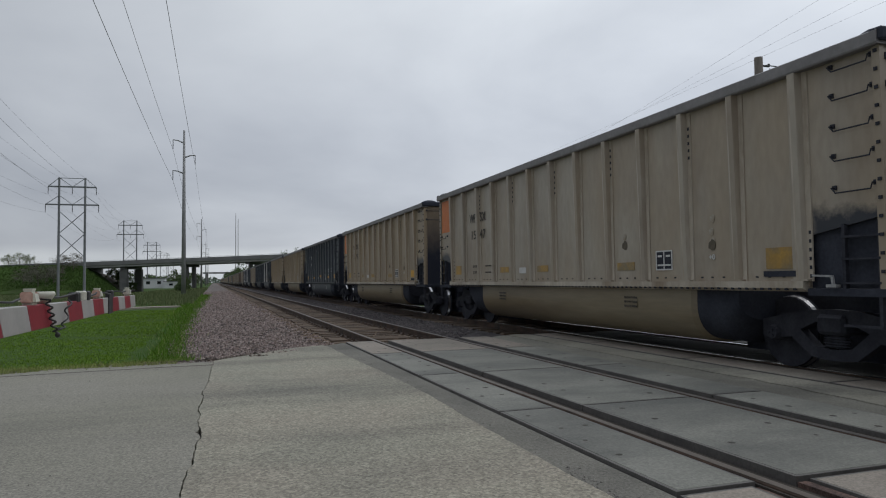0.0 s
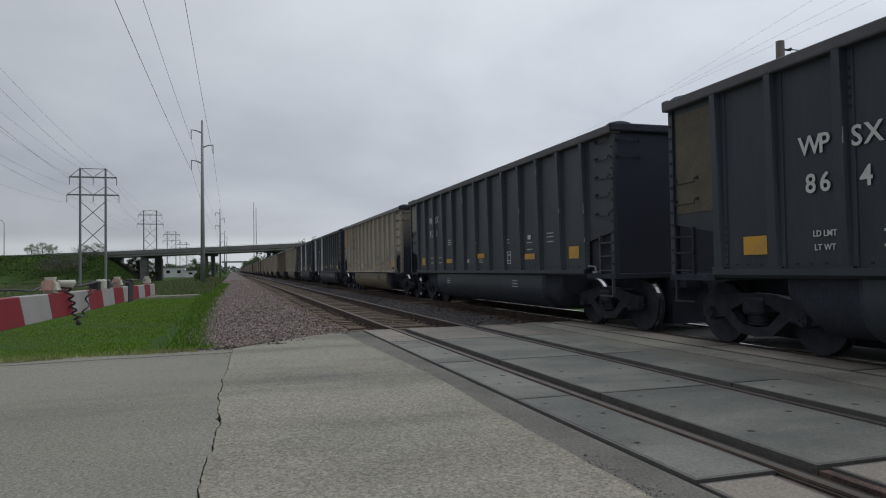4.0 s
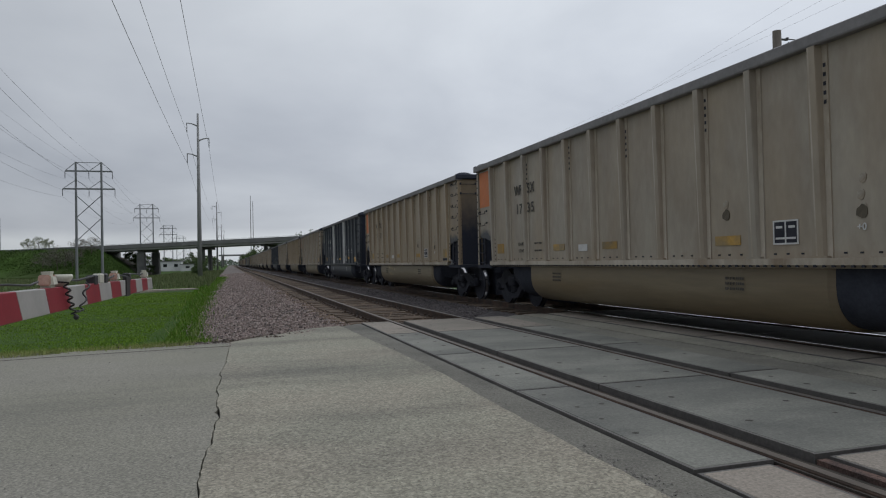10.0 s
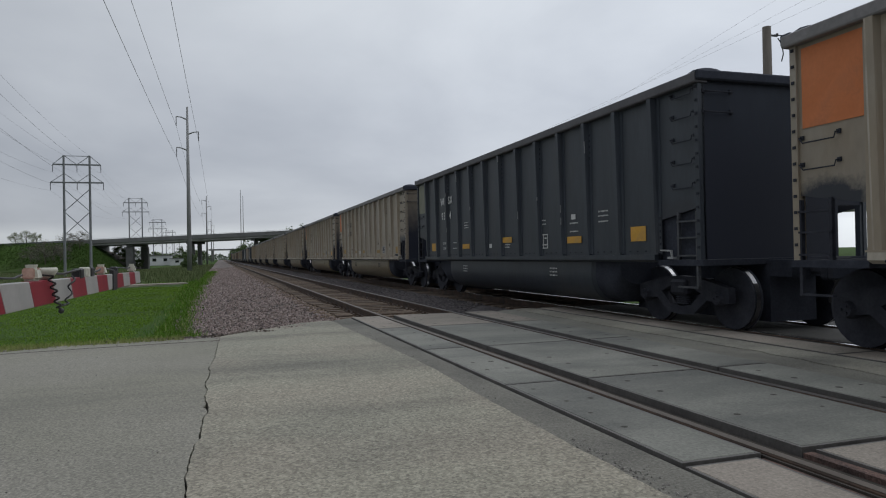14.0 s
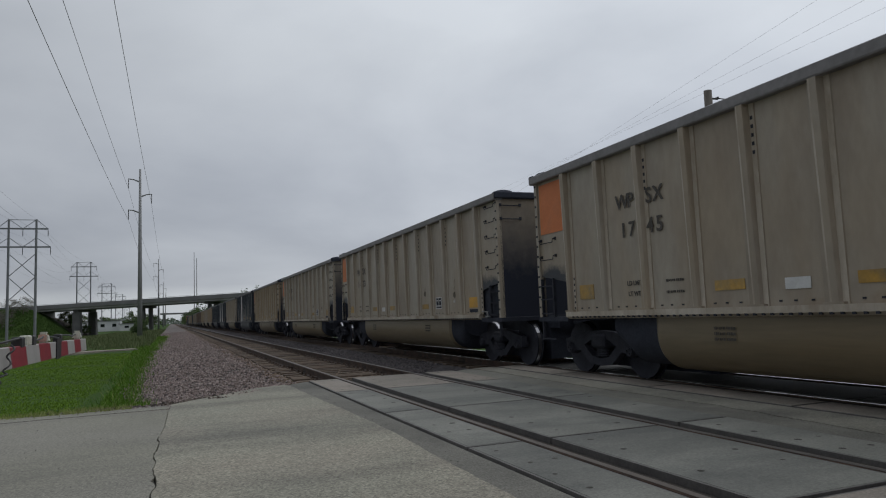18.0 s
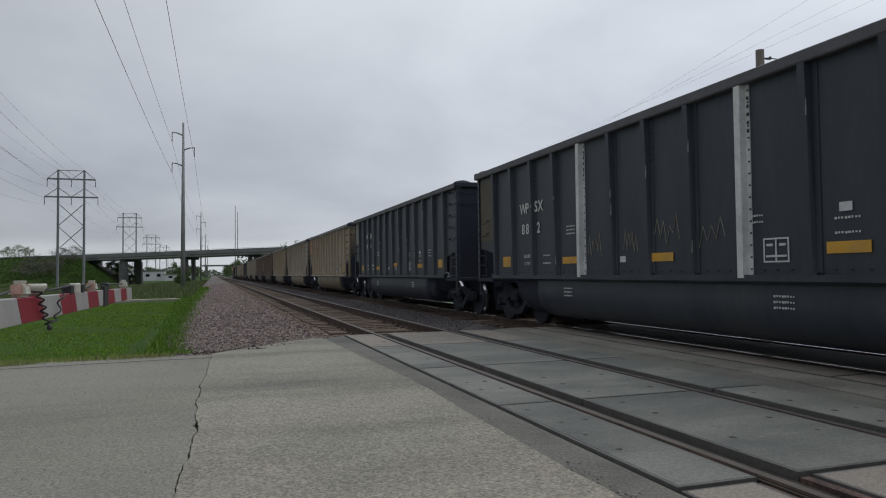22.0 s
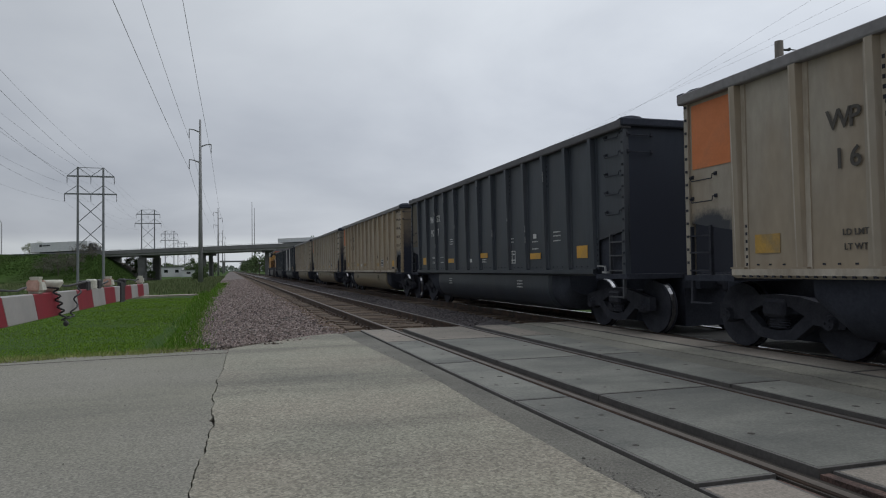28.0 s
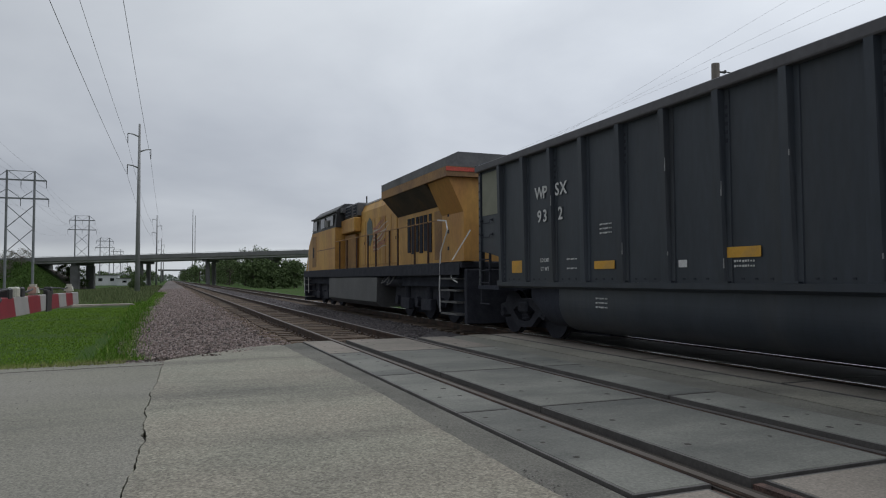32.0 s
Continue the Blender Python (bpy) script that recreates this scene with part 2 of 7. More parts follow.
M["black"] = surface("black_car_paint", (0.024, 0.0305, 0.042), (0.042, 0.051, 0.066), scale=1.3, fine=9, rough=0.47, bump=0.06, stretch=(1, 1.6, 0.35), dirt=(0.052, 0.053, 0.056), dirt_at=(0.52, 0.85), per_object=0.1, fine_amount=0.3)
M["brown"] = surface("brown_car_paint", (0.137, 0.097, 0.073), (0.195, 0.142, 0.11), scale=1.3, fine=9, rough=0.65, bump=0.08, stretch=(1, 1.6, 0.35), dirt=(0.07, 0.05, 0.038), dirt_at=(0.46, 0.75), per_object=0.08, fine_amount=0.3)
M["chord"] = surface("weathered_chord", (0.165, 0.157, 0.16), (0.245, 0.235, 0.238), scale=2, fine=14, rough=0.6, bump=0.05, fine_amount=0.25)
# coal-dust black; the cut-out plate and truck fills use it as painted shade
M["soot"] = surface("coal_dust_and_shade_black", (0.031, 0.0345, 0.047), (0.053, 0.0575, 0.074), scale=3, fine=25, rough=0.85, bump=0.2)
M["running"] = surface("grimy_running_gear", (0.028, 0.030, 0.040), (0.052, 0.054, 0.066), scale=5, fine=30, rough=0.75, bump=0.3)
M["tread"] = surface("polished_wheel_steel", (0.3, 0.3, 0.31), (0.45, 0.45, 0.46), scale=6, fine=40, rough=0.3, metal=1.0, bump=0.05)
M["orange"] = surface("orange_paint", (0.58, 0.17, 0.05), (0.66, 0.21, 0.075), scale=3, fine=20, rough=0.6, bump=0.04, dirt=(0.4, 0.14, 0.06), dirt_at=(0.55, 0.8), fine_amount=0.1)
M["olive"] = surface("olive_patch_paint", (0.19, 0.19, 0.14), (0.24, 0.24, 0.18), scale=3, fine=20, rough=0.6, bump=0.04, fine_amount=0.1)
M["brownpatch"] = surface("rusty_brown_patch", (0.083, 0.070, 0.050), (0.128, 0.104, 0.072), scale=3, fine=20, rough=0.7, bump=0.06)
M["blue"] = surface("blue_paint", (0.05, 0.22, 0.46), (0.075, 0.28, 0.55), scale=3, fine=20, rough=0.6, bump=0.04, dirt=(0.05, 0.15, 0.27), dirt_at=(0.55, 0.8), fine_amount=0.1)
M["yellow"] = surface("yellow_reflector", (0.60, 0.31, 0.03), (0.70, 0.38, 0.05), scale=6, fine=40, rough=0.5, bump=0.02, fine_amount=0.15, dirt=(0.36, 0.22, 0.08), dirt_at=(0.5, 0.75))
M["yellow_faded"] = surface("faded_reflector", (0.36, 0.22, 0.06), (0.50, 0.29, 0.05), scale=5, fine=25, rough=0.55, bump=0.02, dirt=(0.24, 0.19, 0.11), dirt_at=(0.42, 0.65), fine_amount=0.25, per_object=0.2)
M["white"] = surface("white_stencil_paint", (0.55, 0.55, 0.54), (0.68, 0.68, 0.67), scale=6, fine=40, rough=0.6, bump=0.02, fine_amount=0.12)
M["scuffed"] = surface("pale_scuffed_steel", (0.22, 0.225, 0.23), (0.4, 0.4, 0.4), scale=9, fine=40, rough=0.6, bump=0.02)
M["worn_steel"] = surface("dusty_worn_steel", (0.04, 0.043, 0.052), (0.085, 0.088, 0.097), scale=9, fine=40, rough=0.6, bump=0.04)
M["smear"] = surface("faint_chalky_smear", (0.36, 0.325, 0.265), (0.46, 0.425, 0.37), scale=8, fine=40, rough=0.8, bump=0.02, dirt=(0.3, 0.25, 0.19), dirt_at=(0.4, 0.6))
M["graffiti"] = surface("faded_graffiti_paint", (0.40, 0.33, 0.22), (0.50, 0.42, 0.29), scale=5, fine=20, rough=0.7, bump=0.02, dirt=(0.28, 0.22, 0.14), dirt_at=(0.45, 0.65))
M["greyrib"] = surface("light_grey_rib_paint", (0.60, 0.60, 0.59), (0.74, 0.74, 0.73), scale=3, fine=18, rough=0.6, bump=0.05, dirt=(0.34, 0.33, 0.32), dirt_at=(0.5, 0.8), fine_amount=0.2)
M["beige_panel"] = surface("sooty_beige_panel", (0.30, 0.275, 0.235), (0.38, 0.355, 0.31), scale=1.6, fine=12, rough=0.5, bump=0.04, stretch=(1, 1.4, 0.4), dirt=(0.17, 0.15, 0.125), dirt_at=(0.48, 0.75), fine_amount=0.2)
M["dark_chord"] = surface("dusty_dark_chord", (0.075, 0.072, 0.08), (0.115, 0.11, 0.12), scale=2, fine=14, rough=0.6, bump=0.05, fine_amount=0.25)
M["dark_text"] = surface("faded_black_stencil", (0.05, 0.045, 0.04), (0.09, 0.08, 0.07), scale=6, fine=40, rough=0.7, bump=0.02)
M["concrete"] = surface("road_concrete", (0.228, 0.221, 0.176), (0.292, 0.278, 0.217), scale=0.6, fine=38, rough=0.9, bump=0.7, depth=0.008, dirt=(0.145, 0.137, 0.115), dirt_at=(0.42, 0.68), fine_amount=0.6, grit=0.30, grit_scale=70, dirt_stretch=(0.6, 3.2, 1), tint=(0.295, 0.262, 0.208))
M["concrete_old"] = surface("worn_grey_road_concrete", (0.19, 0.183, 0.147), (0.25, 0.239, 0.188), scale=0.5, fine=45, rough=0.9, bump=0.6, depth=0.006, dirt=(0.145, 0.137, 0.117), dirt_at=(0.44, 0.70), fine_amount=0.6, grit=0.24, grit_scale=85, dirt_stretch=(0.5, 2.6, 1), tint=(0.235, 0.222, 0.187))
M["asphalt"] = surface("patched_asphalt", (0.225, 0.217, 0.178), (0.30, 0.287, 0.237), scale=1.2, fine=50, rough=0.92, bump=0.7, depth=0.006, dirt=(0.085, 0.08, 0.072), dirt_at=(0.46, 0.72), fine_amount=0.5, grit=0.2, tint=(0.20, 0.182, 0.148))
M["panel"] = surface("crossing_panel_concrete", (0.167, 0.167, 0.146), (0.233, 0.232, 0.203), scale=1.1, fine=45, rough=0.8, bump=0.35, depth=0.004, dirt=(0.105, 0.107, 0.098), dirt_at=(0.43, 0.66), per_object=0.1, fine_amount=0.4, grit=0.1, dirt_stretch=(0.8, 1.6, 1))
M["panel_pale"] = surface("pale_crossing_concrete", (0.24, 0.207, 0.175), (0.315, 0.275, 0.233), scale=1.1, fine=45, rough=0.85, bump=0.4, depth=0.004, dirt=(0.17, 0.158, 0.132), dirt_at=(0.44, 0.70), per_object=0.08, fine_amount=0.4, grit=0.14)
M["edge_steel"] = surface("panel_edge_steel", (0.10, 0.095, 0.09), (0.16, 0.15, 0.14), scale=4, fine=40, rough=0.6, metal=0.3, bump=0.2)
M["rubber"] = surface("flangeway_rubber", (0.03, 0.027, 0.024), (0.065, 0.055, 0.045), scale=5, fine=40, rough=0.9, bump=0.4)
M["flangeway"] = surface("grimy_flangeway_rubber", (0.026, 0.023, 0.02), (0.06, 0.048, 0.038), scale=2.5, fine=40, rough=0.9, bump=0.5, dirt=(0.11, 0.055, 0.04), dirt_at=(0.56, 0.75))
M["rusty_grit"] = surface("rust_red_grit", (0.10, 0.06, 0.05), (0.17, 0.105, 0.085), scale=6, fine=60, rough=0.95, bump=0.8, dirt=(0.04, 0.03, 0.028), dirt_at=(0.45, 0.65), fine_amount=0.5, grit=0.3)
M["rust"] = surface("rusty_rail_side", (0.058, 0.036, 0.026), (0.105, 0.066, 0.045), scale=5, fine=50, rough=0.9, bump=0.3, dirt=(0.03, 0.024, 0.02), dirt_at=(0.42, 0.68))
M["rustytop"] = surface("rusty_rail_head", (0.10, 0.083, 0.07), (0.15, 0.127, 0.108), scale=3, fine=40, rough=0.55, metal=0.3, bump=0.05)
M["railtop"] = surface("worn_rail_head", (0.15, 0.14, 0.13), (0.24, 0.225, 0.215), scale=3, fine=40, rough=0.4, metal=0.7, bump=0.05)
M["shinytop"] = surface("bright_rail_head", (0.55, 0.55, 0.56), (0.7, 0.7, 0.7), scale=3, fine=40, rough=0.16, metal=1.0, bump=0.02, fine_amount=0.1)
M["tie"] = surface("creosoted_timber", (0.07, 0.05, 0.036), (0.15, 0.11, 0.08), scale=2.5, fine=30, rough=0.9, bump=0.5, stretch=(0.4, 5, 5), per_object=0.3)
M["ballast_brown"] = surface("rust_stained_ballast", (0.125, 0.088, 0.062), (0.2, 0.142, 0.10), scale=1.6, fine=26, rough=0.95, bump=1.0, depth=0.05, dirt=(0.075, 0.055, 0.042), dirt_at=(0.45, 0.7), fine_amount=0.6, grit=0.4, grit_scale=22)
# coal-dusted ballast and oily concrete, both darkened for the train's shade
M["ballast_dark"] = surface("dusty_shaded_ballast", (0.07, 0.062, 0.064), (0.125, 0.11, 0.112), scale=1.6, fine=26, rough=0.95, bump=1.0, depth=0.05, dirt=(0.045, 0.04, 0.042), dirt_at=(0.45, 0.7), fine_amount=0.6, grit=0.4, grit_scale=22)
M["oily_shaded"] = surface("oily_shaded_concrete", (0.05, 0.048, 0.044), (0.085, 0.082, 0.075), scale=1.1, fine=40, rough=0.8, bump=0.3, depth=0.004, dirt=(0.03, 0.029, 0.028), dirt_at=(0.45, 0.7))
M["stones_brown"] = island_tones("rusty_ballast_stones", [(0.16, 0.11, 0.078), (0.23, 0.165, 0.12), (0.10, 0.072, 0.055), (0.19, 0.14, 0.105)])
M["stones_dark"] = island_tones("dusty_ballast_stones", [(0.10, 0.088, 0.09), (0.16, 0.14, 0.142), (0.065, 0.058, 0.06), (0.13, 0.112, 0.11)])
M["ballast"] = surface("ballast_bed", (0.12, 0.10, 0.092), (0.20, 0.17, 0.155), scale=1.6, fine=26, rough=0.95, bump=1.0, depth=0.05, dirt=(0.08, 0.07, 0.066), dirt_at=(0.48, 0.72), fine_amount=0.6, grit=0.4, grit_scale=22)
M["stones"] = island_tones("ballast_stones", [(0.21, 0.16, 0.142), (0.30, 0.237, 0.214), (0.085, 0.068, 0.063), (0.25, 0.195, 0.175), (0.135, 0.102, 0.091), (0.36, 0.295, 0.268)])
M["soil"] = surface("grassy_ground", (0.036, 0.072, 0.013), (0.052, 0.098, 0.02), scale=0.12, fine=12, rough=0.95, bump=0.7, depth=0.05, dirt=(0.038, 0.048, 0.018), dirt_at=(0.46, 0.72), fine_amount=0.4)
M["grass"] = leafy("lawn_blades", (0.105, 0.19, 0.018), (0.185, 0.30, 0.036))
M["weeds"] = leafy("pale_weeds", (0.15, 0.20, 0.045), (0.33, 0.34, 0.14))
M["tufts"] = leafy("green_tufts", (0.05, 0.13, 0.01), (0.13, 0.25, 0.03))
M["fill_grass"] = leafy("dark_slope_grass", (0.03, 0.062, 0.014), (0.085, 0.135, 0.035))
M["meadow"] = leafy("rough_meadow", (0.075, 0.108, 0.042), (0.18, 0.2, 0.098))
# bluish grey-green: distance haze is in the colour
M["far_wood"] = leafy("hazed_far_woodland", (0.085, 0.11, 0.085), (0.14, 0.17, 0.125))
M["verge"] = surface("dirt_and_gravel_verge", (0.15, 0.13, 0.10), (0.22, 0.195, 0.155), scale=2.2, fine=30, rough=0.95, bump=1.0, depth=0.03, dirt=(0.075, 0.085, 0.03), dirt_at=(0.45, 0.62), fine_amount=0.5, grit=0.35, grit_scale=30)
M["clods"] = island_tones("dark_clods", [(0.07, 0.052, 0.04), (0.12, 0.092, 0.072), (0.045, 0.035, 0.028), (0.16, 0.13, 0.11)])
M["twigs"] = leafy("bare_twigs", (0.085, 0.08, 0.066), (0.19, 0.18, 0.145))
M["pale_leaves"] = leafy("pale_budding_leaves", (0.17, 0.19, 0.12), (0.33, 0.35, 0.25))
for key in ("soot", "running"):
    M[key].node_tree.nodes["Principled BSDF"].inputs["Specular IOR Level"].default_value = 0.15
M["soil"].node_tree.nodes["Principled BSDF"].inputs["Specular IOR Level"].default_value = 0.1
M["gravel"] = island_tones("shoulder_gravel", [(0.2, 0.19, 0.17), (0.29, 0.27, 0.245), (0.13, 0.12, 0.11), (0.24, 0.22, 0.2)])
# leaf green greyed to hold the haze over the far trees
M["leaves"] = leafy("hazed_spring_leaves", (0.055, 0.082, 0.035), (0.12, 0.165, 0.07))
M["bark"] = surface("bark", (0.06, 0.05, 0.04), (0.12, 0.10, 0.08), scale=3, fine=30, rough=0.95, bump=0.6, stretch=(4, 4, 0.6))
M["steel_pole"] = surface("weathered_steel_pole", (0.22, 0.22, 0.222), (0.29, 0.29, 0.29), scale=1, fine=16, rough=0.6, metal=0.1, bump=0.1)
M["tower"] = surface("tower_timber_grey", (0.16, 0.166, 0.175), (0.22, 0.227, 0.236), scale=1, fine=12, rough=0.8, bump=0.15)
M["wire"] = surface("conductor", (0.08, 0.08, 0.085), (0.13, 0.13, 0.135), scale=2, fine=10, rough=0.6, bump=0)
M["wood_pole"] = surface("weathered_wood_pole", (0.10, 0.088, 0.075), (0.16, 0.14, 0.12), scale=2, fine=20, rough=0.9, bump=0.4, stretch=(4, 4, 0.4))
M["bridge_conc"] = surface("bridge_concrete", (0.16, 0.16, 0.158), (0.22, 0.219, 0.214), scale=0.3, fine=6, rough=0.9, bump=0.2, dirt=(0.14, 0.14, 0.14), dirt_at=(0.5, 0.75))
M["pier"] = surface("stained_pier_concrete", (0.13, 0.13, 0.128), (0.18, 0.18, 0.175), scale=0.4, fine=6, rough=0.9, bump=0.2, dirt=(0.09, 0.09, 0.09), dirt_at=(0.5, 0.75))
M["flange"] = surface("worn_flangeway_filler", (0.075, 0.07, 0.061), (0.125, 0.115, 0.10), scale=4, fine=40, rough=0.9, bump=0.4, dirt=(0.04, 0.037, 0.034), dirt_at=(0.45, 0.7))
M["asphalt_patch"] = surface("grey_asphalt_patch", (0.165, 0.16, 0.135), (0.225, 0.216, 0.182), scale=1.2, fine=50, rough=0.92, bump=0.7, depth=0.006, dirt=(0.10, 0.095, 0.082), dirt_at=(0.46, 0.72), fine_amount=0.5, grit=0.2)
M["asphalt_strip"] = surface("dark_worn_asphalt", (0.13, 0.124, 0.107), (0.18, 0.172, 0.146), scale=1.2, fine=50, rough=0.92, bump=0.7, depth=0.006, dirt=(0.08, 0.076, 0.066), dirt_at=(0.46, 0.72), fine_amount=0.5, grit=0.2)
M["beam"] = surface("pale_beam_concrete", (0.34, 0.34, 0.33), (0.44, 0.435, 0.42), scale=0.3, fine=6, rough=0.9, bump=0.2, dirt=(0.22, 0.22, 0.21), dirt_at=(0.5, 0.75))
M["slope_dirt"] = surface("dark_slope_earth", (0.05, 0.042, 0.034), (0.085, 0.07, 0.055), scale=0.5, fine=5, rough=0.95, bump=0.5, depth=0.05, dirt=(0.04, 0.06, 0.02), dirt_at=(0.5, 0.7))
M["girder"] = surface("bridge_girder_paint", (0.12, 0.125, 0.13), (0.17, 0.175, 0.18), scale=0.5, fine=8, rough=0.7, bump=0.1)
M["redpaint"] = surface("red_gate_sheeting", (0.215, 0.009, 0.021), (0.27, 0.015, 0.028), scale=6, fine=40, rough=0.5, bump=0.05, fine_amount=0.12)
M["whitepaint"] = surface("white_gate_sheeting", (0.32, 0.312, 0.30), (0.40, 0.39, 0.375), scale=6, fine=40, rough=0.5, bump=0.05, fine_amount=0.1)
M["cable"] = surface("black_cable_rubber", (0.012, 0.012, 0.013), (0.025, 0.025, 0.026), scale=8, fine=40, rough=0.55, bump=0.1)
M["lamp_body"] = surface("pale_lamp_housing", (0.46, 0.45, 0.38), (0.56, 0.55, 0.47), scale=10, fine=50, rough=0.5, bump=0.05)
M["red_lens"] = surface("pink_lamp_lens", (0.46, 0.27, 0.22), (0.54, 0.37, 0.30), scale=10, fine=60, rough=0.15, bump=0.1)
M["building"] = surface("pale_cladding", (0.55, 0.56, 0.57), (0.66, 0.66, 0.66), scale=0.3, fine=4, rough=0.8, bump=0.05)
M["loco_yellow"] = surface("loco_yellow_paint", (0.56, 0.30, 0.065), (0.64, 0.37, 0.09), scale=1.2, fine=14, rough=0.55, bump=0.04, stretch=(1, 1, 0.4), dirt=(0.26, 0.125, 0.045), dirt_at=(0.44, 0.72), fine_amount=0.25, tint=(0.46, 0.22, 0.06))
M["loco_dull"] = surface("faded_orange_brown_paint", (0.30, 0.16, 0.055), (0.38, 0.21, 0.08), scale=1.5, fine=14, rough=0.65, bump=0.04, dirt=(0.16, 0.09, 0.05), dirt_at=(0.46, 0.72))
M["loco_black"] = surface("grimy_black_paint", (0.02, 0.021, 0.023), (0.045, 0.045, 0.048), scale=1.5, fine=14, rough=0.5, bump=0.04)
M["loco_dark"] = surface("dirty_dark_red_brown", (0.045, 0.022, 0.017), (0.075, 0.038, 0.026), scale=3, fine=20, rough=0.7, bump=0.04)
M["loco_brown_black"] = surface("brown_black_wing_paint", (0.035, 0.03, 0.026), (0.085, 0.062, 0.04), scale=1.3, fine=12, rough=0.8, bump=0.05, dirt=(0.16, 0.10, 0.04), dirt_at=(0.56, 0.8))
M["loco_step"] = surface("worn_step_steel", (0.10, 0.10, 0.10), (0.17, 0.17, 0.165), scale=4, fine=30, rough=0.6, bump=0.1, dirt=(0.1, 0.1, 0.1), dirt_at=(0.45, 0.65))
M["emblem_blue"] = surface("faded_blue_emblem", (0.075, 0.105, 0.105), (0.13, 0.15, 0.135), scale=4, fine=20, rough=0.6, bump=0.02)
M["emblem_red"] = surface("faded_red_emblem", (0.32, 0.13, 0.09), (0.40, 0.17, 0.11), scale=4, fine=20, rough=0.6, bump=0.02)
M["emblem_white"] = surface("faded_white_emblem", (0.42, 0.36, 0.27), (0.52, 0.46, 0.36), scale=4, fine=20, rough=0.6, bump=0.02)
M["loco_grey"] = surface("loco_grey_paint", (0.10, 0.10, 0.105), (0.16, 0.16, 0.165), scale=1.2, fine=14, rough=0.6, bump=0.05, dirt=(0.05, 0.05, 0.052), dirt_at=(0.5, 0.75))
M["loco_red"] = surface("loco_red_stripe", (0.45, 0.05, 0.03), (0.55, 0.08, 0.05), scale=3, fine=20, rough=0.5, bump=0.02)
M["loco_tank"] = surface("fuel_tank_grey", (0.075, 0.076, 0.078), (0.12, 0.12, 0.12), scale=1.2, fine=14, rough=0.55, bump=0.05, dirt=(0.09, 0.09, 0.085), dirt_at=(0.5, 0.75))
M["glass"] = surface("dark_cab_glass", (0.01, 0.012, 0.014), (0.016, 0.018, 0.02), scale=2, fine=10, rough=0.08, bump=0)
M["truck_white"] = surface("white_trailer_skin", (0.6, 0.61, 0.62), (0.7, 0.7, 0.7), scale=0.6, fine=8, rough=0.5, bump=0.02)
M["car_dark"] = surface("dark_car_paint", (0.03, 0.032, 0.036), (0.05, 0.05, 0.055), scale=1, fine=8, rough=0.3, bump=0)
M["tyre"] = surface("tyre_rubber", (0.015, 0.015, 0.015), (0.03, 0.03, 0.03), scale=6, fine=30, rough=0.9, bump=0.2)



def stained(name, source, stain, ramp):
    """A copy of a paint with a soot stain of its own shape. ramp: rows of (axis weights, offset, gain) multiplied together, broken up by noise."""
    m = source.copy()
    m.name = name
    n, l = m.node_tree.nodes, m.node_tree.links
    bsdf = n["Principled BSDF"]
    src = bsdf.inputs["Base Color"].links[0].from_socket
    tc = n.new("ShaderNodeTexCoord")
    nz = n.new("ShaderNodeTexNoise")
    nz.inputs["Scale"].default_value, nz.inputs["Detail"].default_value, nz.inputs["Roughness"].default_value = 3.5, 8.0, 0.65
    l.new(tc.outputs["Object"], nz.inputs["Vector"])
    total = None
    for mode, weights, offset, gain, rough in ramp:
        vec = tc.outputs["Object"]
        if mode == "abs":
            sh = n.new("ShaderNodeVectorMath")
            sh.operation = "ADD"
            sh.inputs[1].default_value = (0, 7.25, 0)
            l.new(vec, sh.inputs[0])
            ab = n.new("ShaderNodeVectorMath")
            ab.operation = "ABSOLUTE"
            l.new(sh.outputs[0], ab.inputs[0])
            vec = ab.outputs[0]
        dt = n.new("ShaderNodeVectorMath")
        dt.operation = "DOT_PRODUCT"
        dt.inputs[1].default_value = weights
        l.new(vec, dt.inputs[0])
        wob = n.new("ShaderNodeMath")
        wob.operation = "MULTIPLY_ADD"
        wob.inputs[1].default_value, wob.inputs[2].default_value = rough, offset - rough * 0.5
        l.new(nz.outputs["Fac"], wob.inputs[0])
        sm = n.new("ShaderNodeMath")
        sm.operation = "ADD"
        l.new(dt.outputs["Value"], sm.inputs[0])
        l.new(wob.outputs[0], sm.inputs[1])
        gn = n.new("ShaderNodeMath")
        gn.operation, gn.use_clamp = "MULTIPLY", True
        gn.inputs[1].default_value = gain
        l.new(sm.outputs[0], gn.inputs[0])
        if total is None:
            total = gn.outputs[0]
        else:
            mu = n.new("ShaderNodeMath")
            mu.operation = "MULTIPLY"
            l.new(total, mu.inputs[0])
            l.new(gn.outputs[0], mu.inputs[1])
            total = mu.outputs[0]
    mx = n.new("ShaderNodeMixRGB")
    mx.inputs[2].default_value = (*stain, 1)
    l.new(total, mx.inputs[0])
    l.new(src, mx.inputs[1])
    l.new(mx.outputs[0], bsdf.inputs["Base Color"])
    return m


SOOT = (0.027, 0.0295, 0.040)
END_DUST = (0.037, 0.0405, 0.056)
for kind in ("tan", "ochre", "brown", "black"):
    M[kind + "_side"] = stained(kind + "_side_paint", M[kind], SOOT, [("abs", (0, 1, 0), -6.22, 6.0, 0.25), ("raw", (0, 0, -1), 1.98, 6.0, 0.5)])
    M[kind + "_end"] = stained(kind + "_end_paint", M[kind], END_DUST, [("raw", (0.1, 0, -0.8), {"tan": 3.05, "ochre": 3.05, "brown": 4.2, "black": 3.4}[kind], 0.62, 0.8)])

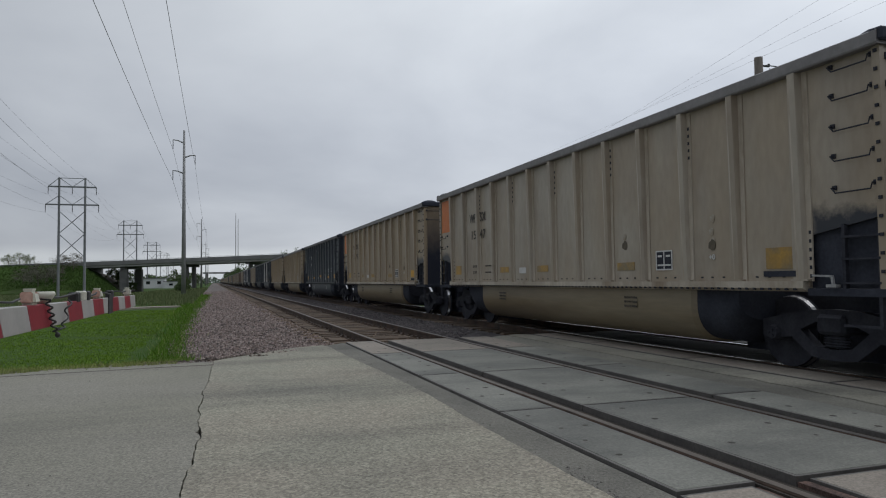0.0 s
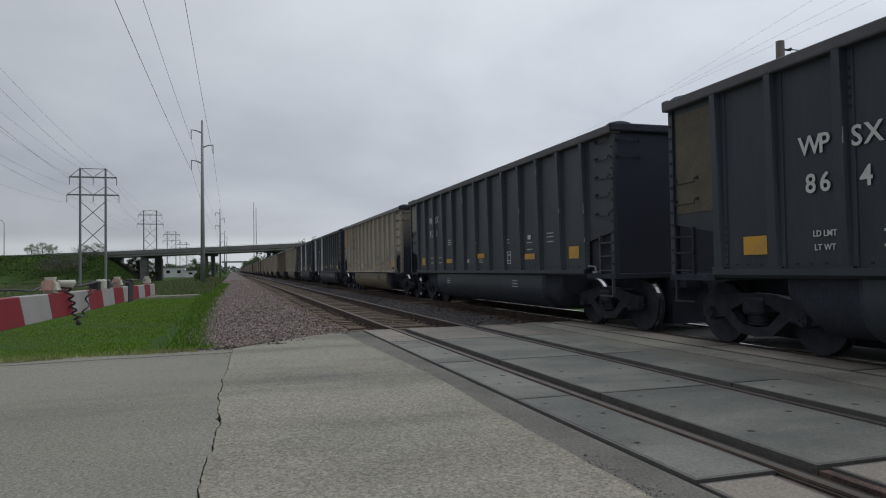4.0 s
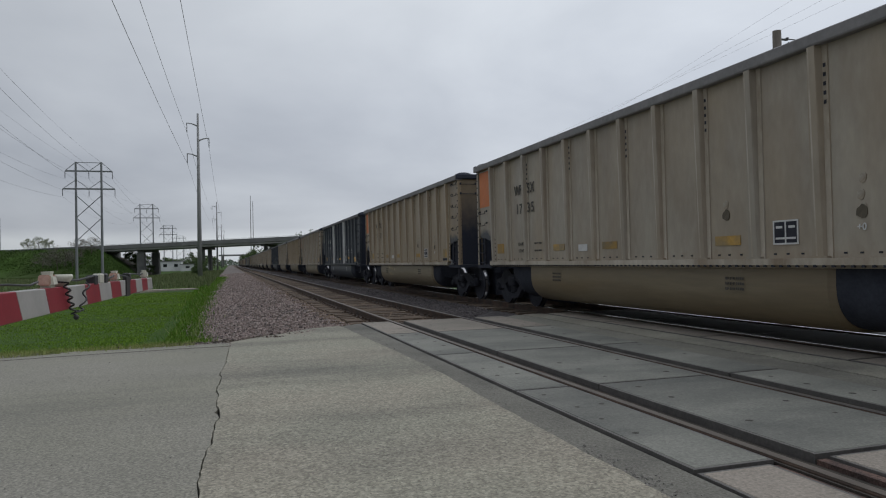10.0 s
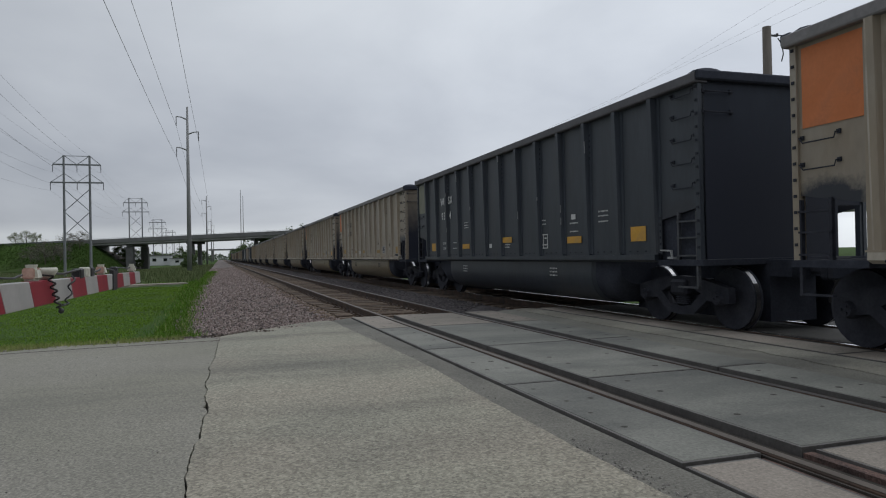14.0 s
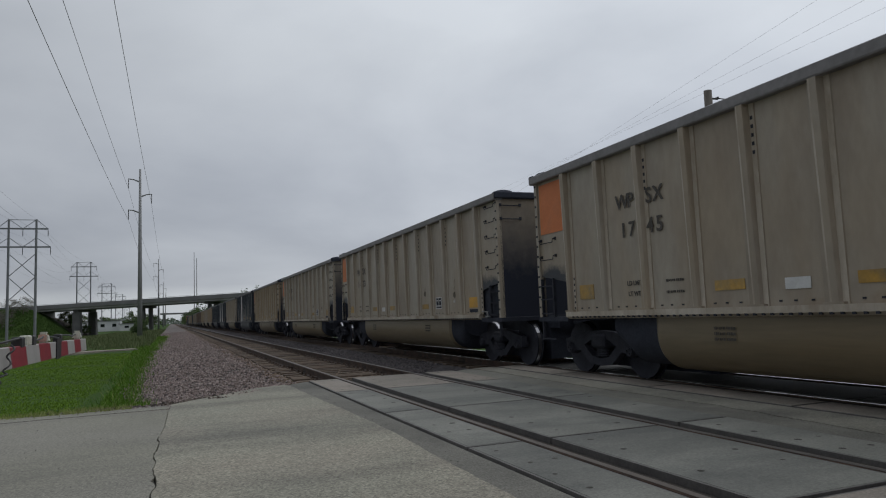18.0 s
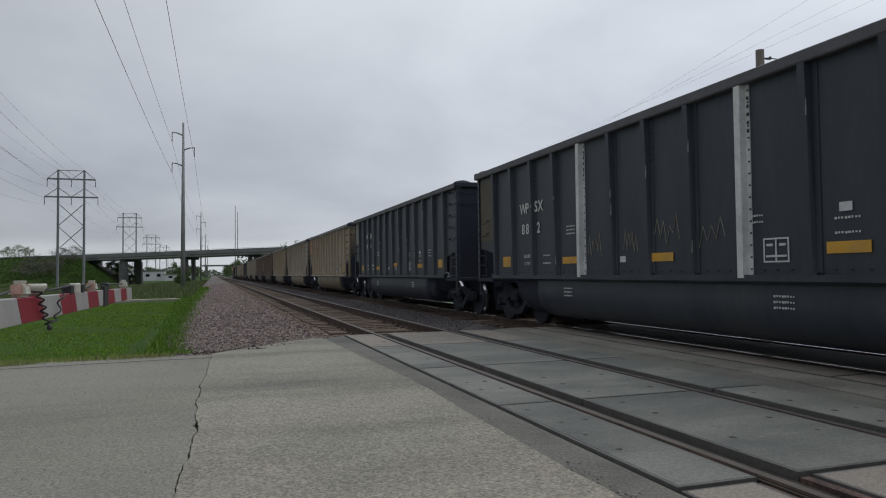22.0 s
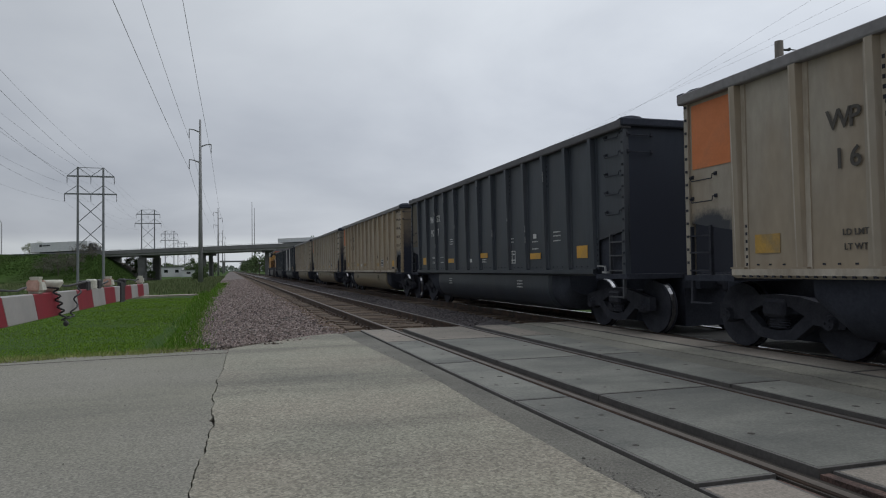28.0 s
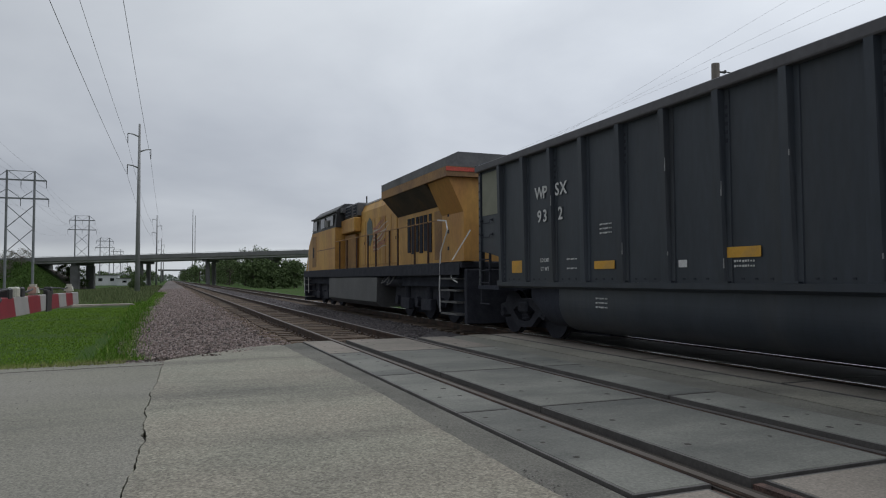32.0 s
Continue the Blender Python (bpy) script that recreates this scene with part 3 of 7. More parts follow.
for kind in ("tan", "ochre", "brown", "black"):
    # coal dust takes the gloss off the ends
    M[kind + "_end"].node_tree.nodes["Principled BSDF"].inputs["Specular IOR Level"].default_value = 0.12
for kind in ("tan", "ochre"):
    M[kind + "_side"] = stained(kind + "_rusted_side", M[kind + "_side"], (0.20, 0.125, 0.07), [("raw", (0, 0, -1), 1.18, 1.6, 0.9)])

# ---- mesh helpers ----


def box(bm, x0, x1, y0, y1, z0, z1):
    v = [bm.verts.new((x, y, z)) for x in (x0, x1) for y in (y0, y1) for z in (z0, z1)]
    for q in ((0, 1, 3, 2), (4, 6, 7, 5), (0, 4, 5, 1), (2, 3, 7, 6), (0, 2, 6, 4), (1, 5, 7, 3)):
        bm.faces.new([v[i] for i in q])
    return v


def bar(bm, a, b, w, d=None, sides=4):
    """A straight bar or rod from a to b."""
    a, b = Vector(a), Vector(b)
    ax = (b - a).normalized()
    ref = Vector((0, 0, 1)) if abs(ax.z) < 0.9 else Vector((0, 1, 0))
    u = ax.cross(ref).normalized()
    v = ax.cross(u)
    d = w if d is None else d
    ring = []
    for p in (a, b):
        ring.append([bm.verts.new(p + u * w / 2 * math.cos(t) * (1.414 if sides == 4 else 1) + v * d / 2 * math.sin(t) * (1.414 if sides == 4 else 1))
                     for t in [2 * math.pi * (i + 0.5) / sides for i in range(sides)]])
    for i in range(sides):
        j = (i + 1) % sides
        bm.faces.new((ring[0][i], ring[0][j], ring[1][j], ring[1][i]))
    bm.faces.new(ring[0][::-1])
    bm.faces.new(ring[1])


def tube(bm, pts, radii, sides=8, cap=True):
    pts = [Vector(p) for p in pts]
    if not isinstance(radii, (list, tuple)):
        radii = [radii] * len(pts)
    rings = []
    u = None
    for i, p in enumerate(pts):
        ax = (pts[min(i + 1, len(pts) - 1)] - pts[max(i - 1, 0)]).normalized()
        if u is None:
            ref = Vector((0, 0, 1)) if abs(ax.z) < 0.9 else Vector((1, 0, 0))
            u = ax.cross(ref).normalized()
        else:
            u = (u - ax * u.dot(ax)).normalized()
        v = ax.cross(u)
        rings.append([bm.verts.new(p + (u * math.cos(t) + v * math.sin(t)) * radii[i]) for t in [2 * math.pi * k / sides for k in range(sides)]])
    for a, b in zip(rings, rings[1:]):
        for i in range(sides):
            j = (i + 1) % sides
            bm.faces.new((a[i], a[j], b[j], b[i]))
    if cap:
        bm.faces.new(rings[0][::-1])
        bm.faces.new(rings[-1])


def extrude_y(bm, profile, y0, y1, closed=True):
    """A profile of (x, z), swept from y0 to y1."""
    a = [bm.verts.new((x, y0, z)) for x, z in profile]
    b = [bm.verts.new((x, y1, z)) for x, z in profile]
    n = len(profile)
    for i in range(n if closed else n - 1):
        j = (i + 1) % n
        bm.faces.new((a[i], a[j], b[j], b[i]))
    if closed:
        bm.faces.new(a[::-1])
        bm.faces.new(b)


def disc_x(bm, profile, y, z, sides=20):
    """A turned body on an axis along x: profile of (x, radius)."""
    rings = [[bm.verts.new((x, y + r * math.cos(t), z + r * math.sin(t))) for t in [2 * math.pi * k / sides for k in range(sides)]] for x, r in profile]
    for a, b in zip(rings, rings[1:]):
        for i in range(sides):
            j = (i + 1) % sides
            bm.faces.new((a[i], a[j], b[j], b[i]))
    bm.faces.new(rings[0][::-1])
    bm.faces.new(rings[-1])


def mesh_of(bm, name, mats, smooth=False):
    bmesh.ops.recalc_face_normals(bm, faces=bm.faces[:])
    me = bpy.data.meshes.new(name)
    bm.to_mesh(me)
    bm.free()
    for m in mats if isinstance(mats, (list, tuple)) else [mats]:
        me.materials.append(m)
    if smooth:
        me.shade_smooth()
    return me


def put(name, me, parent=None, m=None, label=""):
    """An object on a mesh, as a part of parent."""
    ob = new(name, me)
    if parent is not None:
        ob.parent = parent
    if m is not None:
        ob.matrix_basis = m
    if label:
        ob["label"] = label
    return ob


def part(name, bm, mat, parent, label="", smooth=False):
    return put(name, mesh_of(bm, name, mat, smooth), parent, None, label)


def thing(name, label, category, group="", kind="", m=None):
    ob = new(name)
    ob.empty_display_size = 0.3
    if m is not None:
        ob.matrix_basis = m
    return tagged(ob, label, category, group, kind)


def shifted(x, y, z):
    return Matrix.Translation((x, y, z))


def block(name, x0, x1, y0, y1, z0, z1, mat, parent=None, label="", bevel=0.0):
    bm = bmesh.new()
    box(bm, x0, x1, y0, y1, z0, z1)
    if bevel:
        bmesh.ops.bevel(bm, geom=bm.edges[:], offset=bevel, segments=1, affect="EDGES")
    return part(name, bm, mat, parent, label)


def words(body, size, extrude=0.002):
    """The mesh data of some letters, lying in the x-y plane."""
    cu = bpy.data.curves.new("lettering", "FONT")
    cu.body, cu.size, cu.extrude = body, size, extrude
    cu.align_x, cu.align_y = "CENTER", "CENTER"
    cu.offset = 0.006 * size / 0.36
    cu.resolution_u = 3
    ob = bpy.data.objects.new("lettering", cu)
    scene.collection.objects.link(ob)
    me = bpy.data.meshes.new_from_object(ob)
    bpy.data.objects.remove(ob)
    bpy.data.curves.remove(cu)
    return me


# ---- ground, road, tracks ----
RNG = random.Random(7)
RAIL_L, RAIL_R, FAR_L, FAR_R = 0.0, 1.505, 4.20, 5.705


def smooth01(t):
    t = min(1.0, max(0.0, t))
    return t * t * (3 - 2 * t)


def bridge_y(x):
    return 217.0 - 0.40 * x


def land(x, y):
    """Height of the open ground."""
    z = -0.42
    rim = y - (10.98 + (max(-16.0, x) + 3.0) * 0.1)
    if x < -2 and rim > -0.3:
        z += 0.35 * (1 - smooth01(rim / 4.5))
    if y > 8 and x < -4.4:
        z -= 0.9 * smooth01((-x - 6.0) / 18) * smooth01((y - 20) / 60) + 0.15 * smooth01((y - 12) / 10)
    if x > 9:
        z -= 0.5 * smooth01((x - 9) / 10)
    # the road fill west of the bridge
    if x < -24 and y > 120:
        d = abs((y - bridge_y(x)) * 0.93)
        top = 7.0
        h = top - max(0.0, d - 7.0) * 0.45
        if h > z:
            end = smooth01((-x - 27) / 15)
            z = z + (h - z) * end
    return z


gx = sorted(set([-3000, -1500, -800, -500, -350, -260] + list(range(-220, -30, 6)) + [x * 1.0 for x in range(-30, 14)] + list(range(14, 60, 5)) + [70, 90, 120, 170, 250, 400, 700, 1400, 3000]))
gy = sorted(set([-3000, -1200, -500, -200, -100, -60] + list(range(-40, 60, 2)) + [9.5, 10.5, 10.9, 11.2, 11.5, 12.5, 13, 13.5, 14.5, 15, 15.5] + list(range(60, 130, 5)) + list(range(130, 420, 6)) + [450, 500, 560, 640, 760, 900, 1200, 1700, 2400, 3500]))
gv = [(x, y, land(x, y) + (0.05 * noise.noise((x * 0.3, y * 0.3, 0)) if x < -4 else 0)) for y in gy for x in gx]
gf = [(j * len(gx) + i, j * len(gx) + i + 1, (j + 1) * len(gx) + i + 1, (j + 1) * len(gx) + i) for j in range(len(gy) - 1) for i in range(len(gx) - 1)]
gm = bpy.data.meshes.new("ground")
gm.from_pydata(gv, [], gf)
gm.materials.append(M["soil"])
gm.shade_smooth()
tagged(new("ground", gm), "flat green grassy ground with a road fill rising to a bridge", "ground", kind="structure")


def ragged(points, step=0.35, amount=0.03, seed=3):
    """A polyline, split and roughened."""
    out = []
    for a, b in zip(points, points[1:]):
        a, b = Vector(a), Vector(b)
        n = max(1, int((b - a).length / step))
        d = (b - a).normalized()
        s = Vector((-d.y, d.x))
        for i in range(n):
            p = a + (b - a) * i / n
            out.append(p + s * amount * 2 * noise.noise((p.x * 2.3, p.y * 2.3, seed)) + s * amount * noise.noise((p.x * 9, p.y * 9, seed)))
    out.append(Vector(points[-1]))
    return out


def slab(name, outline, z, thick, mat, label, category="road", parent=None):
    bm = bmesh.new()
    vs = [bm.verts.new((p[0], p[1], z)) for p in outline]
    f = bm.faces.new(vs)
    low = bmesh.ops.extrude_face_region(bm, geom=[f])
    bmesh.ops.translate(bm, verts=[v for v in low["geom"] if isinstance(v, bmesh.types.BMVert)], vec=(0, 0, -thick))
    bmesh.ops.triangulate(bm, faces=[f for f in bm.faces if len(f.verts) > 4])
    me = mesh_of(bm, name, mat)
    ob = put(name, me, parent, None, label)
    if parent is None:
        tagged(ob, label, category, kind="structure")
    return ob


# the road crosses the tracks; a long crack parts its two pours
crack = ragged([(-3.05, 11.12), (-3.10, 9.5), (-3.17, 7.68), (-3.17, 6.57), (-3.15, 5.88), (-3.17, 5.27), (-3.19, 4.8), (-3.22, 4.54), (-3.22, 4.19), (-3.26, 2.6), (-3.3, 0.5), (-3.4, -6), (-3.4, -14)], 0.06, 0.017, 5)
edge_far_l = ragged([(-40, 8.0), (-15, 9.6), (-7.5, 10.4), (-5.78, 10.74), (-5.16, 11.0), (-4.43, 11.05), (-3.06, 11.16)], 0.3, 0.05, 8)
edge_far_r = ragged([(-3.03, 11.2), (-2.41, 11.9), (-1.66, 12.75), (-1.15, 13.0), (-1.04, 12.3)], 0.2, 0.05, 9)
edge_right = ragged([(-1.04, 12.2), (-1.02, 11.0), (-0.95, 9.2), (-0.915, 7.5), (-0.91, 6.8), (-0.948, 5.8), (-0.96, 5.05), (-0.966, 4.58), (-0.972, 3.77), (-0.975, 3.23), (-0.96, 2.0), (-0.9, -14)], 0.08, 0.008, 4)
slab("road", [(-40, -14)] + [tuple(p) for p in edge_far_l] + [(p.x - 0.004 - 0.02 * max(0, noise.noise((p.y * 1.7, 3, 0))) - 0.035 * max(0, 1 - abs(p.y - 5.95) / 0.14), p.y) for p in crack], -0.02, 0.3, M["concrete_old"], "worn grey concrete road surface with fine texture")
slab("road", [(p.x + 0.004 + 0.012 * max(0, noise.noise((p.x * 30, p.y * 6, 9))), p.y) for p in reversed(crack)] + [tuple(p) for p in edge_far_r] + [tuple(p) for p in edge_right], -0.012, 0.3, M["concrete"], "pale tan concrete road slab beside the crossing, cracked")
slab("road", [(-40.5, -14.5), (-40.5, 8.05), (-3.0, 11.0), (-1.3, 12.6), (-0.8, 12.5), (-0.8, -14.5)], -0.06, 0.26, M["rubber"], "dark crack filler under the road slabs")
joint = ragged([(-3.06, 10.72), (-4.6, 10.62), (-6.5, 10.36), (-9.5, 10.05)], 0.1, 0.01, 14)
slab("road_joint", [(p.x, p.y + 0.009) for p in joint] + [(p.x, p.y - 0.009) for p in reversed(joint)], -0.0165, 0.02, M["rubber"], "thin dark joint across the road slab near its edge")
# asphalt fillet between road and crossing panels
slab("asphalt_strip", [(p.x + 0.012 + 0.01 * noise.noise((p.y * 3.1, 6.0, 0)), p.y) for p in reversed(edge_right)] + [(-1.1, 12.95), (-0.7, 13.4), (-0.625, 13.4), (-0.625, -14)], -0.024, 0.2, M["asphalt_strip"], "dark asphalt strip along the crossing panels")
seam = ragged([(2.93, 13.6), (2.88, 9.0), (2.95, 6.5), (2.78, 4.5), (2.86, 0.0), (2.9, -14)], 0.15, 0.03, 23)
slab("asphalt_between_tracks", [(2.385, -14), (2.385, 13.3), (2.7, 13.6)] + [(p.x - 0.004, p.y) for p in seam], -0.022, 0.2, M["asphalt_patch"], "darker asphalt patch along the crossing panels")
slab("asphalt_between_tracks", [(p.x + 0.004, p.y) for p in reversed(seam)] + [(3.2, 13.7), (3.43, 13.5), (3.43, -14)], -0.014, 0.2, M["asphalt"], "worn brownish asphalt between the two tracks")
slab("road_beyond", [(6.45, -14), (6.45, 13.6), (40, 12.8), (40, -14)], -0.02, 0.3, M["concrete_old"], "grey concrete road beyond the tracks")

# crossing panels: concrete in steel frames, each one lies loose between the rails
ROWS_Y = [-6.82, -4.31, -1.80, 0.72, 3.235, 5.755, 8.30, 11.02, 13.36]


def panel(x0, x1, y0, y1, z, mat, parent, label="", frame_mat=None, holes=True):
    ob_bm = bmesh.new()
    g = 0.014
    x0, x1, y0, y1 = x0 + g, x1 - g, y0 + g, y1 - g
    box(ob_bm, x0 + 0.02, x1 - 0.02, y0 + 0.02, y1 - 0.02, z - 0.16, z)
    bmesh.ops.bevel(ob_bm, geom=ob_bm.edges[:], offset=0.006, segments=1, affect="EDGES")
    p = part("crossing_panel", ob_bm, mat, parent, label)
    fb = bmesh.new()
    for a in ((x0, x0 + 0.02, y0, y1), (x1 - 0.02, x1, y0, y1), (x0 + 0.02, x1 - 0.02, y0, y0 + 0.02), (x0 + 0.02, x1 - 0.02, y1 - 0.02, y1)):
        box(fb, *a, z - 0.15, z - 0.003)
    part("steel_edge", fb, M["edge_steel"], p)
    if holes:
        for hy in (0.12, 0.32, 0.5, 0.68, 0.88):
            for hx in ((0.2, 0.8) if x1 - x0 > 0.7 else (0.3, 0.72)):
                if RNG.random() < 0.35:
                    continue
                hb = bmesh.new()
                cx, cy, r = x0 + (x1 - x0) * hx + RNG.uniform(-0.02, 0.02), y0 + (y1 - y0) * hy + RNG.uniform(-0.03, 0.03), RNG.uniform(0.018, 0.034)
                bmesh.ops.create_circle(hb, cap_ends=True, segments=10, radius=r, matrix=shifted(cx, cy, z + 0.002))
                part("bolt_pocket", hb, M["rubber"], p)
    return p


crossing = thing("rail_crossing", "level crossing of concrete panels in steel frames", "crossing", kind="structure")
for i in range(len(ROWS_Y) - 1):
    y0, y1 = ROWS_Y[i], ROWS_Y[i + 1]
    pale = M["panel_pale"] if i < 4 or i == 7 else M["panel"]
    drop = -0.012 if i < 4 else 0.0
    panel(-0.62, -0.10 if i < 4 else -0.05, y0, y1, drop, pale, crossing, holes=i >= 4)
    panel(0.30 if i < 4 else 0.222, 1.462, y0, y1, drop, pale, crossing, holes=i >= 4)
    panel(1.715, 2.36, y0 + 0.02, y1 + 0.02, drop, pale, crossing, holes=i >= 4)
    panel(3.45, 4.05, y0 + 0.2, y1 + 0.2, -0.004, M["panel_pale"], crossing, holes=False)
    # panels under the train: its shade is put into their dark colour
    panel(4.37, 5.53, y0 + 0.2, y1 + 0.2, -0.004, M["oily_shaded"], crossing, holes=False)
    panel(5.79, 6.43, y0 + 0.2, y1 + 0.2, -0.004, M["oily_shaded"], crossing, holes=False)
for x0, x1 in ((0.042, 0.228), (4.245, 4.365), (5.535, 5.66)):
    block("flangeway", x0, x1, -14, 13.36, -0.2, -0.06, M["flangeway"], crossing)
for x0, x1, z in ((-0.056, -0.04, -0.016), (1.546, 1.722, -0.04), (4.06, 4.16, -0.016), (5.75, 5.785, -0.016)):
    block("rail_filler", x0, x1, -14, 13.36, -0.2, z, M["flangeway"], crossing)

for x0, x1 in ((-0.105, -0.058), (0.23, 0.302)):
    block("grit_fill", x0, x1, -14, ROWS_Y[4] - 0.005, -0.2, -0.03, M["rusty_grit"], crossing, "rust-red grit beside the rail")

RAIL_PROFILE = [(-0.07, -0.17), (0.07, -0.17), (0.07, -0.155), (0.012, -0.135), (0.012, -0.045), (0.036, -0.035), (0.036, -0.008), (0.028, 0.0), (-0.028, 0.0), (-0.036, -0.008), (-0.036, -0.035), (-0.012, -0.045), (-0.012, -0.135), (-0.07, -0.155)]


def track(label, xs, tops):
    t = thing("railway_track", label, "railway track", group="parallel tracks", kind="structure")
    for x, top in zip(xs, tops):
        bm = bmesh.new()
        extrude_y(bm, RAIL_PROFILE, -120, 1500)
        r = part("rail", bm, M["rust"], t)
        r.location.x = x
        tb = bmesh.new()
        box(tb, -0.03, 0.03, -120, 1500, 0.0, 0.003)
        part("rail_head", tb, top, r)
    return t


near_track = track("near track of rusty rails on dark timber ties", (RAIL_L, RAIL_R), (M["rustytop"], M["railtop"]))
far_track = track("far track of bright rails under the train", (FAR_L, FAR_R), (M["shinytop"], M["shinytop"]))

# ---- bathtub gondola cars ----
CAR_X, PITCH = 4.95, 16.18
HALF, LEN = 1.50, 14.50
RIBS = [-1.08 - 1.029 * i for i in range(13)]
# one car has its posts closer together
CLOSE_RIBS, CLOSE_CAR = [-1.06 - 1.002 * i for i in range(13)], 34
Z_SILL, Z_TOP = 1.06, 3.695


def side_mesh(mat):
    """One side sheet with its raised ends over the trucks (near side, at -x)."""
    bm = bmesh.new()
    box(bm, -HALF, -HALF + 0.03, -13.52, -0.98, Z_SILL, Z_TOP - 0.12)
    for y_in, y_out in ((-13.52, -LEN), (-0.98, 0.0)):
        v = [bm.verts.new((x, y, z)) for x in (-HALF, -HALF + 0.03) for y, z in ((y_in, 1.64), (y_out, 1.80), (y_out, Z_TOP - 0.12), (y_in, Z_TOP - 0.12))]
        for q in ((0, 1, 2, 3), (4, 5, 6, 7), (0, 1, 5, 4), (1, 2, 6, 5), (2, 3, 7, 6), (3, 0, 4, 7)):
            bm.faces.new([v[i] for i in q])
    return mesh_of(bm, "side_sheet", mat)


def rib_mesh(mat, edge=None, strips=(1, 4)):
    """A pressed hat-section side post on broad flanges; it stands out most at the top. edge: paler paint for the worn,
    lit lines down its strips.
    """
    bm = bmesh.new()
    rings = []
    for z, d in ((Z_SILL + 0.06, 0.045), (Z_SILL + 0.5, 0.06), (Z_TOP - 0.15, 0.102)):
        prof = [(-HALF, -0.155), (-HALF - 0.014, -0.15), (-HALF - 0.014, -0.075), (-HALF - d, -0.052), (-HALF - d, 0.03), (-HALF - d, 0.052), (-HALF - 0.014, 0.075), (-HALF - 0.014, 0.14), (-HALF, 0.145)]
        rings.append([bm.verts.new((x, y, z)) for x, y in prof])
    n = len(rings[0])
    for lo, hi in zip(rings, rings[1:]):
        for i in range(n):
            j = (i + 1) % n
            f = bm.faces.new((lo[i], lo[j], hi[j], hi[i]))
            if edge and i in strips:
                f.material_index = 1
    bm.faces.new(rings[0][::-1])
    bm.faces.new(rings[-1])
    # foot on the sill
    box(bm, -HALF - 0.075, -HALF, -0.13, 0.12, Z_SILL + 0.062, Z_SILL + 0.085)
    return mesh_of(bm, "side_post", [mat, edge] if edge else mat)


def strap_mesh(ribs):
    """Dark rivet slots: high on every other post, and low on the first and the last."""
    bm = bmesh.new()
    for i in (2, 4, 6, 8, 10):
        for q in range(5):
            z = 2.93 + q * 0.105 - 0.03 * (i % 4)
            box(bm, -HALF - 0.019, -HALF - 0.0145, ribs[i] - 0.125, ribs[i] - 0.09, z, z + 0.045)
    for i in (0, 12):
        for q in range(6):
            z = 1.16 + q * 0.1
            box(bm, -HALF - 0.019, -HALF - 0.0145, ribs[i] - 0.14, ribs[i] - 0.11, z, z + 0.04)
    for i in range(12):
        for q in (0.3, 0.5, 0.72):
            y = ribs[i] + (ribs[i + 1] - ribs[i]) * q
            box(bm, -HALF - 0.008, -HALF, y - 0.02, y + 0.02, 1.165, 1.185)
    return mesh_of(bm, "rivet_strip", M["running"])


def chord_mesh(mat):
    bm = bmesh.new()
    extrude_y(bm, [(-HALF - 0.10, Z_TOP - 0.15), (-HALF - 0.11, Z_TOP - 0.13), (-HALF - 0.11, Z_TOP - 0.015), (-HALF - 0.09, Z_TOP), (-HALF + 0.08, Z_TOP), (-HALF + 0.1, Z_TOP - 0.02), (-HALF + 0.1, Z_TOP - 0.15)], -LEN - 0.05, 0.06)
    return mesh_of(bm, "top_chord", mat)


def end_chord_mesh(mat):
    bm = bmesh.new()
    box(bm, -HALF - 0.1, HALF + 0.1, -0.06, 0.10, Z_TOP - 0.12, Z_TOP + 0.02)
    bmesh.ops.bevel(bm, geom=bm.edges[:], offset=0.02, segments=1, affect="EDGES")
    for x in (-1.3, 1.3):
        bmesh.ops.create_uvsphere(bm, u_segments=12, v_segments=8, radius=0.28, matrix=Matrix.Translation((x, -0.12, Z_TOP - 0.02)) @ Matrix.Diagonal((1, 0.8, 0.4, 1)))
    return mesh_of(bm, "end_chord", mat)


def end_mesh(mat, low):
    """End wall, upright from the chord down to low."""
    bm = bmesh.new()
    box(bm, -HALF + 0.03, HALF - 0.03, -0.04, 0.0, 1.82, Z_TOP - 0.1)
    if low < 1.8:
        box(bm, -0.98, HALF - 0.03, -0.04, 0.0, low, 1.82)
    return mesh_of(bm, "end_wall", mat)


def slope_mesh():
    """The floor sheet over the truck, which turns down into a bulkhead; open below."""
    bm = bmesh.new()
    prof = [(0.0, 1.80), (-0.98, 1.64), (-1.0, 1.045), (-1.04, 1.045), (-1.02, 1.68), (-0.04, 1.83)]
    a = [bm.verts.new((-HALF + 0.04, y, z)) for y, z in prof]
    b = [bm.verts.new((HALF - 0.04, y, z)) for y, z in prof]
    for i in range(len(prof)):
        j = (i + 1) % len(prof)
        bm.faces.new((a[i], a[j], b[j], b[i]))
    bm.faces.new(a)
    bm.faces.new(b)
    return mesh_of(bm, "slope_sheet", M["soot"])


def brake_gear_mesh():
    """Brake cylinder, reservoir and pipes on the end platform."""
    bm = bmesh.new()
    tube(bm, [(-0.5, -0.62, 1.18), (-0.42, -0.62, 1.18), (0.3, -0.62, 1.18), (0.38, -0.62, 1.18)], [0.06, 0.13, 0.13, 0.06], 12)
    box(bm, 0.5, 0.78, -0.8, -0.5, 1.04, 1.36)
    tube(bm, [(-0.46, -0.62, 1.2), (-0.6, -0.5, 1.4), (-0.6, -0.3, 1.72)], 0.02, 6)
    tube(bm, [(0.64, -0.65, 1.3), (0.7, -0.4, 1.5), (0.7, -0.25, 1.74)], 0.018, 6)
    return mesh_of(bm, "brake_gear", M["running"])


